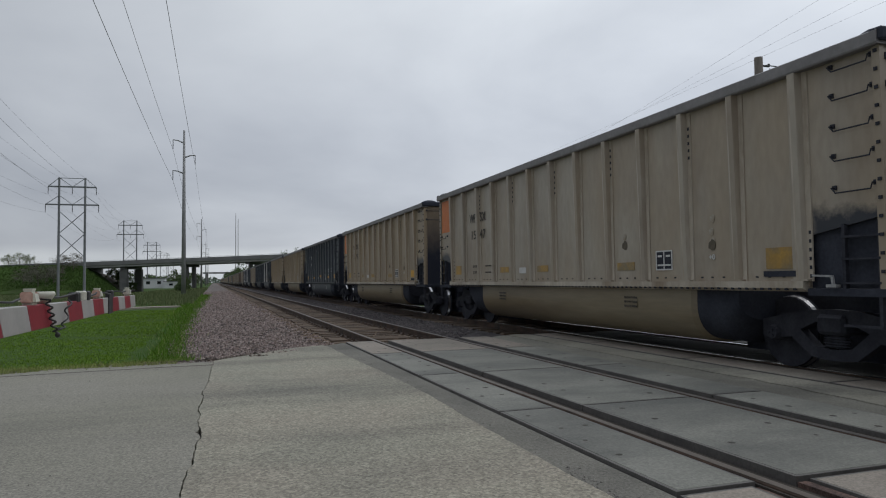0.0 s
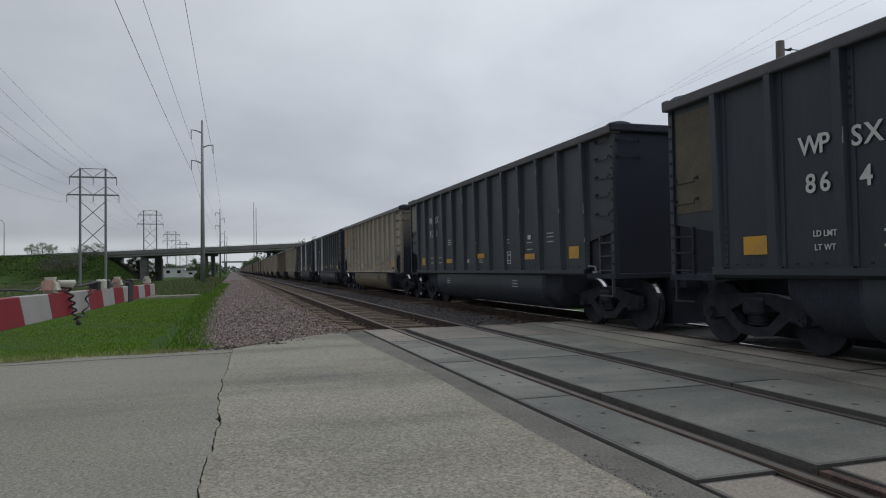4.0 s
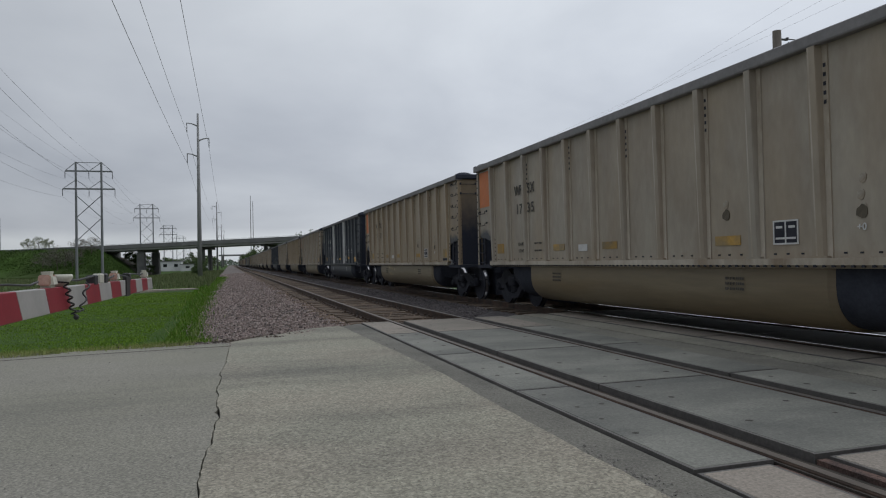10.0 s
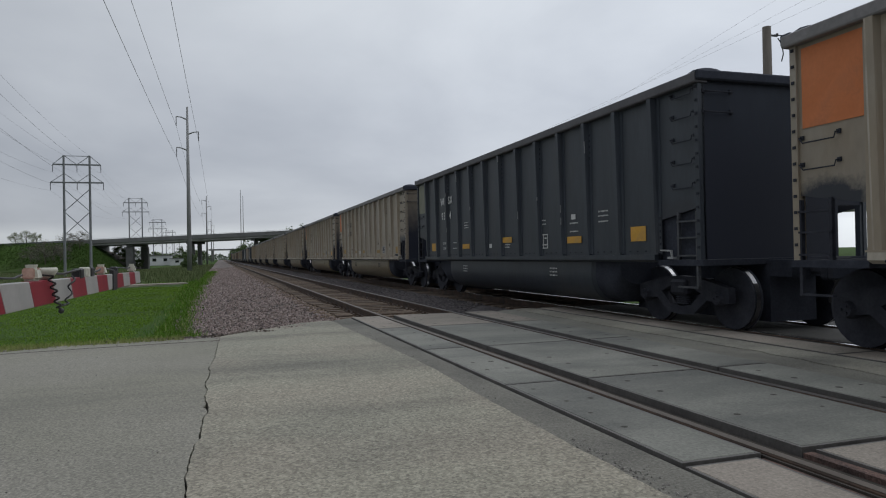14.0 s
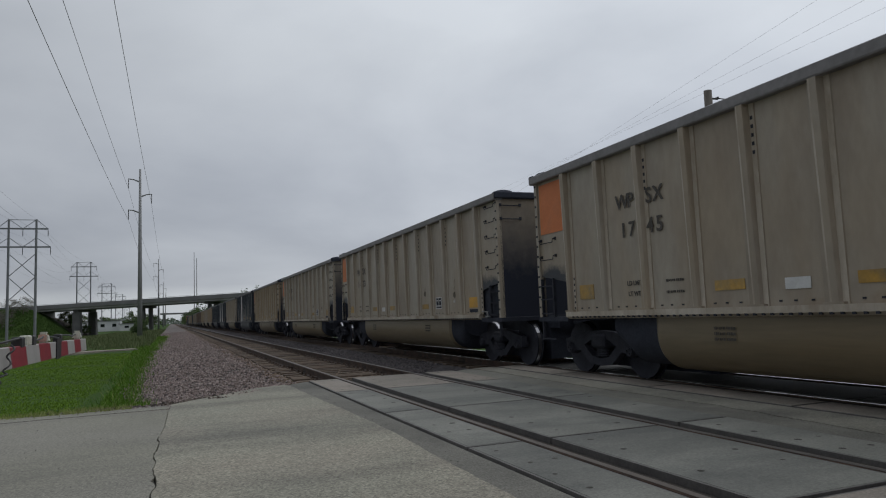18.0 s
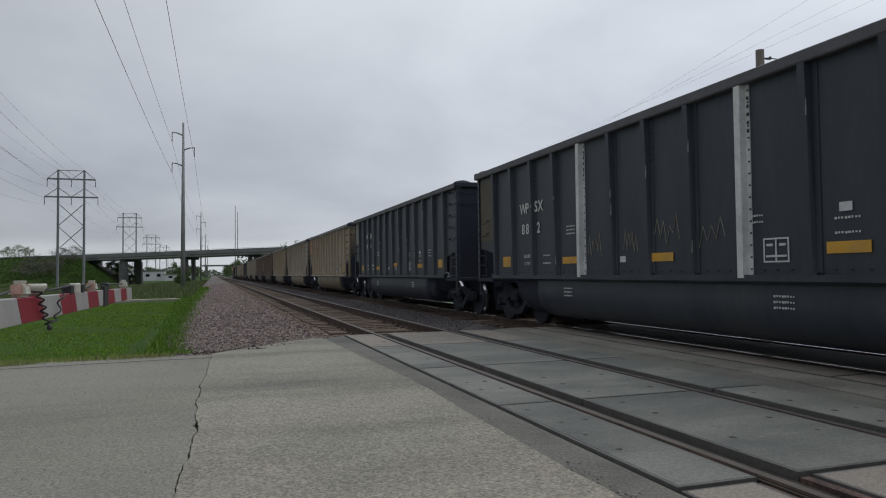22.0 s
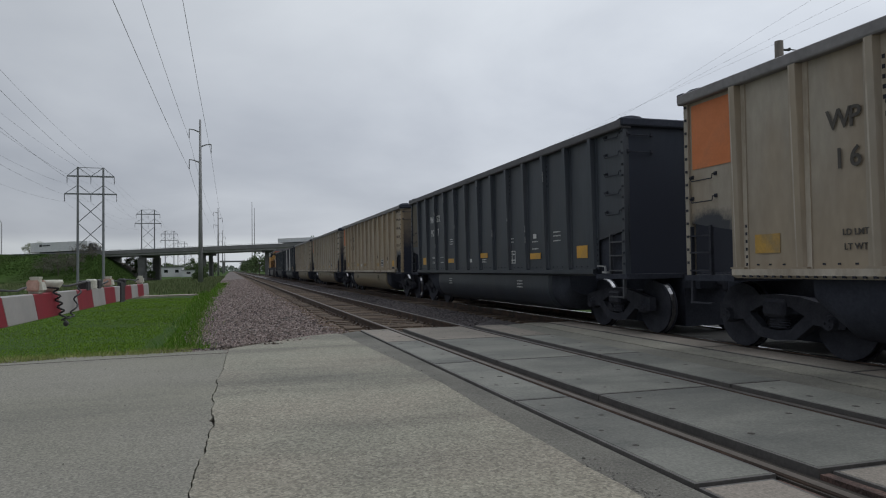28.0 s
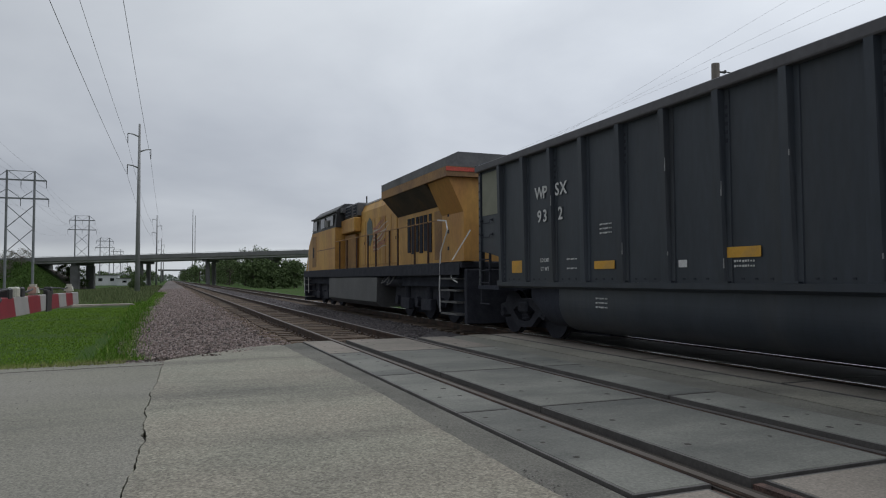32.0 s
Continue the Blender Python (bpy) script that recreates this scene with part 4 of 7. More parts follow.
def corner_mesh(mat):
    """Corner post from chord to footboard, pierced by bolts."""
    bm = bmesh.new()
    box(bm, -HALF - 0.035, -HALF + 0.03, -0.045, 0.045, 1.02, Z_TOP - 0.12)
    box(bm, -HALF - 0.02, -HALF + 0.08, -0.03, 0.06, 1.02, Z_TOP - 0.12)
    return mesh_of(bm, "corner_post", mat)


def bolts_mesh():
    bm = bmesh.new()
    for i in range(13):
        z = 1.2 + i * 0.19
        box(bm, -HALF - 0.048, -HALF - 0.03, -0.02, 0.02, z, z + 0.035)
    return mesh_of(bm, "bolt_strip", M["running"])


# the belly's flank, a smooth turn from the sill to the flat bottom
_half_tub = [(-1.48, 1.0)] + [(-0.85 - 0.635 * math.cos(a) ** 0.8, 0.80 - 0.565 * math.sin(a) ** 0.85) for a in [math.pi / 2 * k / 22 for k in range(22)]] + [(-0.85, 0.235), (-0.3, 0.23), (-0.12, 0.6)]
TUB = _half_tub + [(-x, z) for x, z in reversed(_half_tub)]


def tub_mesh(mat):
    """The bathtub belly between the trucks, with rounded flanks and raked ends."""
    bm = bmesh.new()
    prof = TUB
    rings = []
    for y, grow in ((-3.22, 0.97), (-3.3, 1.0), (-11.4, 1.0), (-11.48, 0.97)):
        rings.append([bm.verts.new((x * (0.97 if grow < 1 else 1), y, 1.0 + (z - 1.0) * grow)) for x, z in prof])
    for a, b in zip(rings, rings[1:]):
        for i in range(len(prof) - 1):
            bm.faces.new((a[i], a[i + 1], b[i + 1], b[i]))
    bm.faces.new(rings[0])
    bm.faces.new(rings[-1])
    return mesh_of(bm, "tub", mat, False)


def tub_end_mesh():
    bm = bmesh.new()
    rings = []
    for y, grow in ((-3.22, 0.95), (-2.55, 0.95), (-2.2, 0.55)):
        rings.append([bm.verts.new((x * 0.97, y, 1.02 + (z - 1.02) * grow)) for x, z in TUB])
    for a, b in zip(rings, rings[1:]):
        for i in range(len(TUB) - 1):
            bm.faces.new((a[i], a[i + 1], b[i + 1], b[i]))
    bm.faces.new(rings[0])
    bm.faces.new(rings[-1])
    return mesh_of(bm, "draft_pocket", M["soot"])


def sill_mesh(mat):
    bm = bmesh.new()
    extrude_y(bm, [(-HALF - 0.09, Z_SILL + 0.06), (-HALF - 0.09, Z_SILL - 0.02), (-HALF - 0.02, Z_SILL - 0.06), (-HALF + 0.1, Z_SILL - 0.06), (-HALF + 0.1, Z_SILL + 0.06)], -13.5, -1.0)
    return mesh_of(bm, "side_sill", mat)


def underframe_mesh():
    """Centre sill, deepened over both trucks by added black fill that stands for shade."""
    bm = bmesh.new()
    prof = [(-15.0, 0.78), (-14.6, 0.78), (-14.6, 0.12), (-11.3, 0.12), (-11.3, 0.78), (-3.3, 0.78), (-3.3, 0.12), (0.1, 0.12), (0.1, 0.78), (0.5, 0.78), (0.5, 1.02), (-15.0, 1.02)]
    a = [bm.verts.new((-0.42, y, z)) for y, z in prof]
    b = [bm.verts.new((0.42, y, z)) for y, z in prof]
    for k in range(len(prof)):
        n = (k + 1) % len(prof)
        bm.faces.new((a[k], a[n], b[n], b[k]))
    bm.faces.new(a)
    bm.faces.new(b[::-1])
    return mesh_of(bm, "underframe", M["soot"])


def coupler_mesh():
    bm = bmesh.new()
    box(bm, -0.09, 0.09, 0.3, 0.72, 0.82, 0.98)
    box(bm, -0.15, 0.15, 0.70, 0.86, 0.74, 1.06)
    bmesh.ops.bevel(bm, geom=bm.edges[:], offset=0.03, segments=1, affect="EDGES")
    return mesh_of(bm, "coupler", M["running"])


def hose_mesh():
    bm = bmesh.new()
    tube(bm, [(-0.35, 0.35, 0.9), (-0.36, 0.5, 0.7), (-0.3, 0.66, 0.48), (-0.2, 0.74, 0.45)], 0.03, 6)
    return mesh_of(bm, "brake_hose", M["cable"])


def grab_mesh(width):
    """A bent handhold bar with feet, along y."""
    bm = bmesh.new()
    tube(bm, [(-HALF, 0, 0.035), (-HALF - 0.06, 0, 0.03), (-HALF - 0.06, 0.02, -0.03), (-HALF - 0.06, width - 0.05, -0.03), (-HALF - 0.06, width, 0.03), (-HALF, width, 0.035)], 0.009, 5)
    box(bm, -HALF - 0.02, -HALF, -0.025, 0.025, 0.01, 0.06)
    box(bm, -HALF - 0.02, -HALF, width - 0.025, width + 0.025, 0.01, 0.06)
    return mesh_of(bm, "handhold", M["running"])


def end_grab_mesh():
    """A straight handhold across the end wall's corner."""
    bm = bmesh.new()
    tube(bm, [(-HALF + 0.06, 0, 0.02), (-HALF + 0.07, 0.07, 0), (-HALF + 0.52, 0.07, 0), (-HALF + 0.53, 0, 0.02)], 0.012, 5)
    for x in (-HALF + 0.06, -HALF + 0.53):
        box(bm, x - 0.025, x + 0.025, 0.0, 0.025, -0.01, 0.05)
    return mesh_of(bm, "handhold", M["running"])


def lever_mesh():
    """The pale bracket and handle of the uncoupling lever at the sill's end."""
    bm = bmesh.new()
    bar(bm, (-HALF - 0.05, -13.60, 1.185), (-HALF - 0.05, -13.86, 1.175), 0.022)
    bar(bm, (-HALF - 0.05, -13.86, 1.185), (-HALF - 0.05, -13.88, 1.065), 0.026)
    box(bm, -HALF - 0.075, -HALF, -13.93, -13.80, 1.052, 1.085)
    bar(bm, (-HALF, -13.64, 1.185), (-HALF - 0.055, -13.64, 1.185), 0.02)
    return mesh_of(bm, "uncoupling_lever", M["scuffed"])


def step_mesh(mat):
    """Corner steps in the cut-out below the side."""
    bm = bmesh.new()
    for y in (-14.42, -14.0):
        box(bm, -HALF - 0.03, -HALF + 0.02, y - 0.02, y + 0.02, 0.62 if y < -14.3 else 1.04, 1.74)
    for z in (0.64, 1.10, 1.36, 1.60):
        box(bm, -HALF - 0.04, -HALF + 0.02, -14.44, -13.98, z - 0.012, z + 0.012)
    return mesh_of(bm, "step_ladder", mat)


def bogie_parts():
    """Meshes of a three-piece truck on its own centre: side frame, bolster, springs, brake beam, wheel, axle, box."""
    d = {}
    bm = bmesh.new()
    y = 0.89
    for s in (-1, 1):
        prof = [(s * (y + 0.2), 0.62), (s * (y + 0.2), 0.40), (s * (y + 0.05), 0.38), (s * 0.62, 0.42), (s * 0.32, 0.2), (0, 0.17), (0, 0.30), (s * 0.25, 0.33), (s * 0.48, 0.52), (s * 0.25, 0.62), (0, 0.64), (0, 0.78), (s * 0.4, 0.76), (s * 0.8, 0.68)]
        a = [bm.verts.new((-0.06, p[0], p[1])) for p in prof]
        b = [bm.verts.new((0.06, p[0], p[1])) for p in prof]
        for i in range(len(prof)):
            j = (i + 1) % len(prof)
            bm.faces.new((a[i], a[j], b[j], b[i]))
        bm.faces.new(a)
        bm.faces.new(b)
    d["side_frame"] = mesh_of(bm, "side_frame", M["running"])
    bm = bmesh.new()
    box(bm, -1.12, 1.12, -0.2, 0.2, 0.48, 0.72)
    bmesh.ops.bevel(bm, geom=bm.edges[:], offset=0.04, segments=1, affect="EDGES")
    d["bolster"] = mesh_of(bm, "bolster", M["running"])
    bm = bmesh.new()
    tube(bm, [(0, 0, 0.325 + 0.016 * k) for k in range(11)], [0.06 if k % 2 else 0.045 for k in range(11)], 10)
    bmesh.ops.scale(bm, vec=(1, 3.3, 1), verts=bm.verts[:])
    d["spring_nest"] = mesh_of(bm, "spring_nest", M["running"])
    bm = bmesh.new()
    disc_x(bm, [(-0.075, 0.20), (-0.075, 0.455), (-0.045, 0.457), (-0.03, 0.40), (-0.015, 0.18), (0.02, 0.17), (0.02, 0.40), (0.03, 0.464), (0.052, 0.478), (0.062, 0.47), (0.062, 0.40), (0.04, 0.2)], 0, 0, 24)
    dark = len(bm.faces)
    rings = [[bm.verts.new((x, r * math.cos(t), r * math.sin(t))) for t in [2 * math.pi * k / 24 for k in range(24)]] for x, r in ((-0.045, 0.4605), (-0.005, 0.4655), (0.02, 0.4685))]
    for a, b in zip(rings, rings[1:]):
        for i in range(24):
            bm.faces.new((a[i], a[(i + 1) % 24], b[(i + 1) % 24], b[i]))
    bm.faces.ensure_lookup_table()
    for f in bm.faces[dark:]:
        f.material_index = 1
    d["wheel"] = mesh_of(bm, "wheel", [M["running"], M["tread"]])
    bm = bmesh.new()
    disc_x(bm, [(-1.05, 0.07), (-1.05, 0.085), (1.05, 0.085), (1.05, 0.07)], 0, 0, 10)
    d["axle"] = mesh_of(bm, "axle", M["running"])
    bm = bmesh.new()
    disc_x(bm, [(-0.1, 0.06), (-0.1, 0.085), (-0.03, 0.11), (0.08, 0.11), (0.08, 0.08)], 0, 0, 12)
    for a in range(3):
        bmesh.ops.create_cone(bm, cap_ends=True, segments=6, radius1=0.016, radius2=0.016, depth=0.02, matrix=Matrix.Translation((-0.108, 0.045 * math.cos(a * 2.1), 0.045 * math.sin(a * 2.1))) @ Matrix.Rotation(math.pi / 2, 4, "Y"))
    d["axle_cap"] = mesh_of(bm, "axle_cap", M["running"])
    return d


CAR = {}
for kind in ("tan", "ochre", "black", "brown"):
    c = {}
    c["side"], c["rib"] = side_mesh(M[kind + "_side"]), rib_mesh(M[kind], {"tan": M["tan_worn_lit"], "ochre": M["tan_worn_lit"], "brown": M["brown_worn_lit"], "black": None}[kind], (4,) if kind == "brown" else (1, 4))
    c["end"], c["end_deep"] = end_mesh(M[kind + "_end"], 1.82), end_mesh(M[kind + "_end"], 1.045)
    c["chord"] = chord_mesh(M["chord"] if kind != "black" else M["dark_chord"])
    c["end_chord"] = end_chord_mesh(M["soot"])
    c["corner"], c["sill"] = corner_mesh(M[kind]), sill_mesh({"tan": M["tan_worn_lit"], "ochre": M["tan_worn_lit"]}.get(kind, M[kind]))
    c["tub"] = tub_mesh({"tan": M["tub_tan"], "ochre": M["tub_tan"], "brown": M["tub_brown"], "black": M["black"]}[kind])
    CAR[kind] = c
# added black sheet in the cut-out, in place of the shade inside it
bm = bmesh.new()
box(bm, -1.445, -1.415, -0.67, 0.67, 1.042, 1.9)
CUTOUT_SHADE = mesh_of(bm, "side_plate", M["soot"])
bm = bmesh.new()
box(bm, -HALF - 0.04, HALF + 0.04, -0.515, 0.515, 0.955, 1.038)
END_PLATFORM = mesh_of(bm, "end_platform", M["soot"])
WHITE_POST = corner_mesh(M["greyrib"])
bm = bmesh.new()
for i in range(96):
    box(bm, -HALF - 0.094, -HALF - 0.07, -13.4 + 0.128 * i, -13.36 + 0.128 * i, Z_SILL - 0.045, Z_SILL - 0.018)
SILL_RIVETS = mesh_of(bm, "rivet_strip", M["running"])
CLOSE_STRIP = strap_mesh(CLOSE_RIBS)
STRIP, BOLTS, TUBEND, UNDER, SLOPE, BRAKES = strap_mesh(RIBS), bolts_mesh(), tub_end_mesh(), underframe_mesh(), slope_mesh(), brake_gear_mesh()
COUPLER, HOSE, GRAB, STEP = coupler_mesh(), hose_mesh(), grab_mesh(0.5), step_mesh(M["running"])
WORN_STEP = step_mesh(M["worn_steel"])
LEVER = lever_mesh()
END_GRAB = end_grab_mesh()
BOGIE = bogie_parts()
bm = bmesh.new()
extrude = [(-HALF, -0.13), (-HALF - 0.014, -0.13), (-HALF - 0.014, -0.07), (-HALF - 0.1, -0.055), (-HALF - 0.1, 0.05), (-HALF - 0.014, 0.07), (-HALF - 0.014, 0.11), (-HALF, 0.11)]
lo = [bm.verts.new((x, y, Z_SILL + 0.02)) for x, y in extrude]
hi = [bm.verts.new((x, y, Z_TOP - 0.12)) for x, y in extrude]
for i in range(len(extrude)):
    bm.faces.new((lo[i], lo[(i + 1) % len(extrude)], hi[(i + 1) % len(extrude)], hi[i]))
bm.faces.new(lo[::-1])
bm.faces.new(hi)
GREY_RIB = mesh_of(bm, "side_post", M["greyrib"])
bm = bmesh.new()
for i in range(16):
    z = Z_SILL + 0.12 + i * 0.152
    box(bm, -HALF - 0.0165, -HALF - 0.0145, -0.128, -0.095, z, z + 0.022)
GREY_TICKS = mesh_of(bm, "rivet_strip", M["soot"])
MIRROR_X = Matrix.Diagonal((-1, 1, 1, 1))
TURN = Matrix.Rotation(math.pi, 4, "Z")
wheels = []


def bogie(parent, y):
    b = put("bogie", BOGIE["bolster"], parent, shifted(0, y, 0))
    for s in (-1, 1):
        put("side_frame", BOGIE["side_frame"], b, shifted(s * 1.0, 0, 0))
        put("spring_nest", BOGIE["spring_nest"], b, shifted(s * 1.0, 0, 0))
    for yy in (-0.89, 0.89):
        put("axle", BOGIE["axle"], b, shifted(0, yy, 0.457))
        for s in (-1, 1):
            w = put("wheel", BOGIE["wheel"], b, shifted(s * 0.7525, yy, 0.457) @ (Matrix.Identity(4) if s < 0 else TURN))
            wheels.append((w, s, yy))
            put("axle_cap", BOGIE["axle_cap"], b, shifted(s * 1.02, yy, 0.457) @ (Matrix.Identity(4) if s < 0 else TURN))
    return b


def plate_mesh(w, h, mat, t=0.006):
    """A flat patch on the near side: y by z."""
    bm = bmesh.new()
    box(bm, -t, 0, -w / 2, w / 2, -h / 2, h / 2)
    return mesh_of(bm, "patch", mat)


def round_mesh(r, mat):
    """A small uneven round spot on the near side."""
    bm = bmesh.new()
    rr = random.Random(int(r * 1000))
    ring = [(a, r * rr.uniform(0.75, 1.15)) for a in [math.pi * k / 6 for k in range(12)]]
    lo = [bm.verts.new((0, q * math.cos(a), q * math.sin(a))) for a, q in ring]
    hi = [bm.verts.new((-0.005, q * math.cos(a), q * math.sin(a))) for a, q in ring]
    for i in range(12):
        bm.faces.new((lo[i], lo[(i + 1) % 12], hi[(i + 1) % 12], hi[i]))
    bm.faces.new(hi)
    bm.faces.new(lo[::-1])
    return mesh_of(bm, "spot", mat)


def dash_mesh(w, h, mat, seed):
    """A line of writing too small to read: a row of short dashes."""
    rg = random.Random(seed)
    bm = bmesh.new()
    y = -w / 2
    while y < w / 2 - 0.01:
        d = rg.uniform(0.012, 0.035)
        box(bm, -0.004, 0, y, min(y + d, w / 2), -h / 2 * rg.uniform(0.6, 1), h / 2 * rg.uniform(0.6, 1))
        y += d + rg.uniform(0.008, 0.025)
    return mesh_of(bm, "patch", mat)


PATCH = {
    "orange": plate_mesh(0.84, 0.93, M["orange"]), "olive": plate_mesh(0.84, 0.93, M["olive"]), "blue": plate_mesh(0.84, 0.93, M["blue"]),
    "brownpatch": plate_mesh(0.84, 1.5, M["brownpatch"]), "blue_tall": plate_mesh(0.84, 1.6, M["blue"]),
    "faded_square": plate_mesh(0.42, 0.24, M["yellow_faded"]), "faded_strip": plate_mesh(0.5, 0.13, M["yellow_faded"]), "numfield": plate_mesh(0.36, 0.26, M["running"]), "bracket": plate_mesh(0.5, 0.07, M["soot"]), "square": plate_mesh(0.42, 0.24, M["yellow"]), "square_big": plate_mesh(0.54, 0.24, M["yellow"]), "square_worn": plate_mesh(0.42, 0.26, M["yellow_faded"]), "smear": round_mesh(0.055, M["smear"]), "strip": plate_mesh(0.55, 0.13, M["yellow"]), "strip_wide": plate_mesh(0.72, 0.12, M["yellow"]),
    "card": plate_mesh(0.34, 0.13, M["white"]), "chip": plate_mesh(0.16, 0.10, M["white"]), "plate": plate_mesh(0.95, 0.30, M["white"]),
    "numbox": plate_mesh(0.48, 0.37, M["white"]), "hole": round_mesh(0.075, M["brownpatch"]), "lightpanel": plate_mesh(0.7, 2.36, M["beige_panel"]),
    "bar_dark": dash_mesh(0.36, 0.04, M["dark_text"], 2), "bar_white": dash_mesh(0.34, 0.03, M["white"], 3),
}


def scuff_mesh(seed):
    """Thin pale scratches along the near edges of the posts."""
    rg = random.Random(seed)
    bm = bmesh.new()
    for y in RIBS[2:]:
        for _ in range(rg.choice((0, 1, 1, 2))):
            z = rg.uniform(1.3, 3.4)
            d = 0.047 + 0.055 * (z - 1.1) / 2.5
            box(bm, -HALF - d - 0.004, -HALF - d + 0.006, y - 0.057, y - 0.045, z, z + rg.uniform(0.05, 0.22))
    return mesh_of(bm, "scuffs", M["scuffed"])


SCUFFS = [scuff_mesh(i) for i in range(4)]


def box_mark(mat_line):
    """The lube stencil: a framed box with smaller boxes in it."""
    bm = bmesh.new()
    for a in ((-0.2, 0.2, 0.13, 0.15), (-0.2, 0.2, -0.15, -0.13), (-0.2, -0.18, -0.13, 0.13), (0.18, 0.2, -0.13, 0.13)):
        box(bm, -0.008, 0, a[0], a[1], a[2], a[3])
    for a in ((-0.01, 0.01, -0.13, 0.13), (-0.15, -0.05, 0.05, 0.08), (0.05, 0.15, 0.05, 0.08), (-0.16, 0.16, -0.085, -0.06)):
        box(bm, -0.008, 0, *a)
    return mesh_of(bm, "box_stencil", mat_line)


MARK = box_mark(M["white"])
FONT_CACHE = {}


def lettering(body, size, mat, parent, y, z, proud=0.012, name="stencil"):
    if size > 0.2 and len(body) > 1:
        # large marks: each letter by itself
        advance = 0.66 * size
        for i, ch in enumerate(body):
            o = lettering(ch, size, mat, parent, y - (i - (len(body) - 1) / 2) * advance, z, proud, "letter")
        return o
    key = (body, size, mat.name)
    if key not in FONT_CACHE:
        me = words(body, size)
        me.materials.append(mat)
        FONT_CACHE[key] = me
    rot = Matrix(((0, 0, -1, 0), (-1, 0, 0, 0), (0, 1, 0, 0), (0, 0, 0, 1)))
    o = put(name, FONT_CACHE[key], parent, shifted(-HALF - proud, y, z) @ rot)
    if len(body) > 1:
        o["kind"] = "stuff"
    return o


def stick(name, key, parent, y, z, proud=0.004, label=""):
    o = put(name, PATCH[key], parent, shifted(-HALF - proud, y, z), label)
    if key.startswith("bar_"):
        o["kind"] = "stuff"
    return o


# the browner ones of the tan cars
OCHRE = ("14 97", "17 13", "15 70", "15 93", "17 98", "15 20", "14 03", "17 19", "15 17")


def gondola(kind, k, top, bottom, patch, grey=(), panels=()):
    """kind: paint; top and bottom: the marks that can be read; patch: the end panel's colour; grey: ribs painted pale."""
    look_of = {"tan": "weathered tan coal gondola", "black": "black coal gondola", "brown": "rusty brown coal gondola"}[kind]
    extra = {"orange": " with an orange end patch", "olive": " with an olive end patch", "blue": " with a blue end patch", "blue_tall": " with a tall blue end patch", "brownpatch": " with a brown end patch", "": ""}[patch]
    label = look_of + extra + (" and pale panels" if panels else " and grey ribs" if grey else "")
    car = thing("coal_gondola", label, "rail car", group="cars of the coal train")
    c = CAR["ochre" if " ".join(bottom) in OCHRE else kind]
    put("side_sheet", c["side"], car)
    put("side_sheet", c["side"], car, MIRROR_X)
    close = k == CLOSE_CAR
    for i, y in enumerate(CLOSE_RIBS if close else RIBS):
        put("side_post", GREY_RIB if i in grey else c["rib"], car, shifted(0, y, 0), "pale grey post" if i in grey else "")
        put("side_post", c["rib"], car, shifted(0, y, 0) @ MIRROR_X)
        if i in grey:
            put("rivet_strip", GREY_TICKS, car, shifted(0, y, 0))["kind"] = "stuff"
    if kind != "brown":
        put("rivet_strip", CLOSE_STRIP if close else STRIP, car)["kind"] = "stuff"
    put("top_chord", c["chord"], car)
    put("top_chord", c["chord"], car, MIRROR_X)
    put("end_chord", c["end_chord"], car)
    put("end_chord", c["end_chord"], car, shifted(0, -LEN, 0) @ TURN)
    put("end_wall", c["end"], car)
    put("slope_sheet", SLOPE, car)
    put("brake_gear", BRAKES, car)
    put("end_wall", c["end_deep"], car, shifted(0, -LEN, 0) @ TURN)
    for y, s in ((-0.03, 1), (-LEN + 0.03, 1)):
        put("corner_post", WHITE_POST if kind == "brown" and y > -1 else c["corner"], car, shifted(0, y, 0), "pale painted corner post" if kind == "brown" and y > -1 else "")
        put("corner_post", c["corner"], car, shifted(0, y, 0) @ MIRROR_X)
        put("bolt_strip", BOLTS, car, shifted(0, y, 0))["kind"] = "stuff"
    put("side_sill", c["sill"], car)
    if kind != "black":
        put("rivet_strip", SILL_RIVETS, car)["kind"] = "stuff"
    put("side_sill", c["sill"], car, MIRROR_X)
    put("tub", c["tub"], car)
    put("draft_pocket", TUBEND, car)
    put("draft_pocket", TUBEND, car, shifted(0, -LEN, 0) @ TURN)
    put("underframe", UNDER, car)
    for y in (-14.035, -0.465):
        put("end_platform", END_PLATFORM, car, shifted(0, y, 0))
    put("side_plate", CUTOUT_SHADE, car, shifted(0, -13.77, 0))
    put("coupler", COUPLER, car)
    put("coupler", COUPLER, car, shifted(0, -LEN, 0) @ TURN)
    put("brake_hose", HOSE, car)
    put("brake_hose", HOSE, car, shifted(0, -LEN, 0) @ TURN)
    for z in (3.45, 3.13, 2.79, 2.46, 2.11):
        put("handhold", GRAB, car, shifted(0, -14.40, z))
    for z in (3.42, 3.13):
        put("handhold", END_GRAB, car, Matrix.Diagonal((1, -1, 1, 1)) @ shifted(0, LEN, z))
    for z in (2.42, 2.11):
        put("handhold", GRAB, car, shifted(0, -0.62, z))
    put("step_ladder", WORN_STEP if kind in ("black", "brown") else STEP, car)
    put("uncoupling_lever", LEVER, car, None, "pale worn steel lever")
    put("step_ladder", STEP, car, shifted(0, -LEN, 0) @ Matrix.Diagonal((1, -1, 1, 1)))
    bogie(car, -1.18)
    bogie(car, -13.4)
    if patch:
        stick("end_patch", patch, car, -0.55, {"brownpatch": 2.7, "blue_tall": 2.75}.get(patch, 3.03), label=patch.replace("patch", "").replace("_tall", "") + " painted patch")
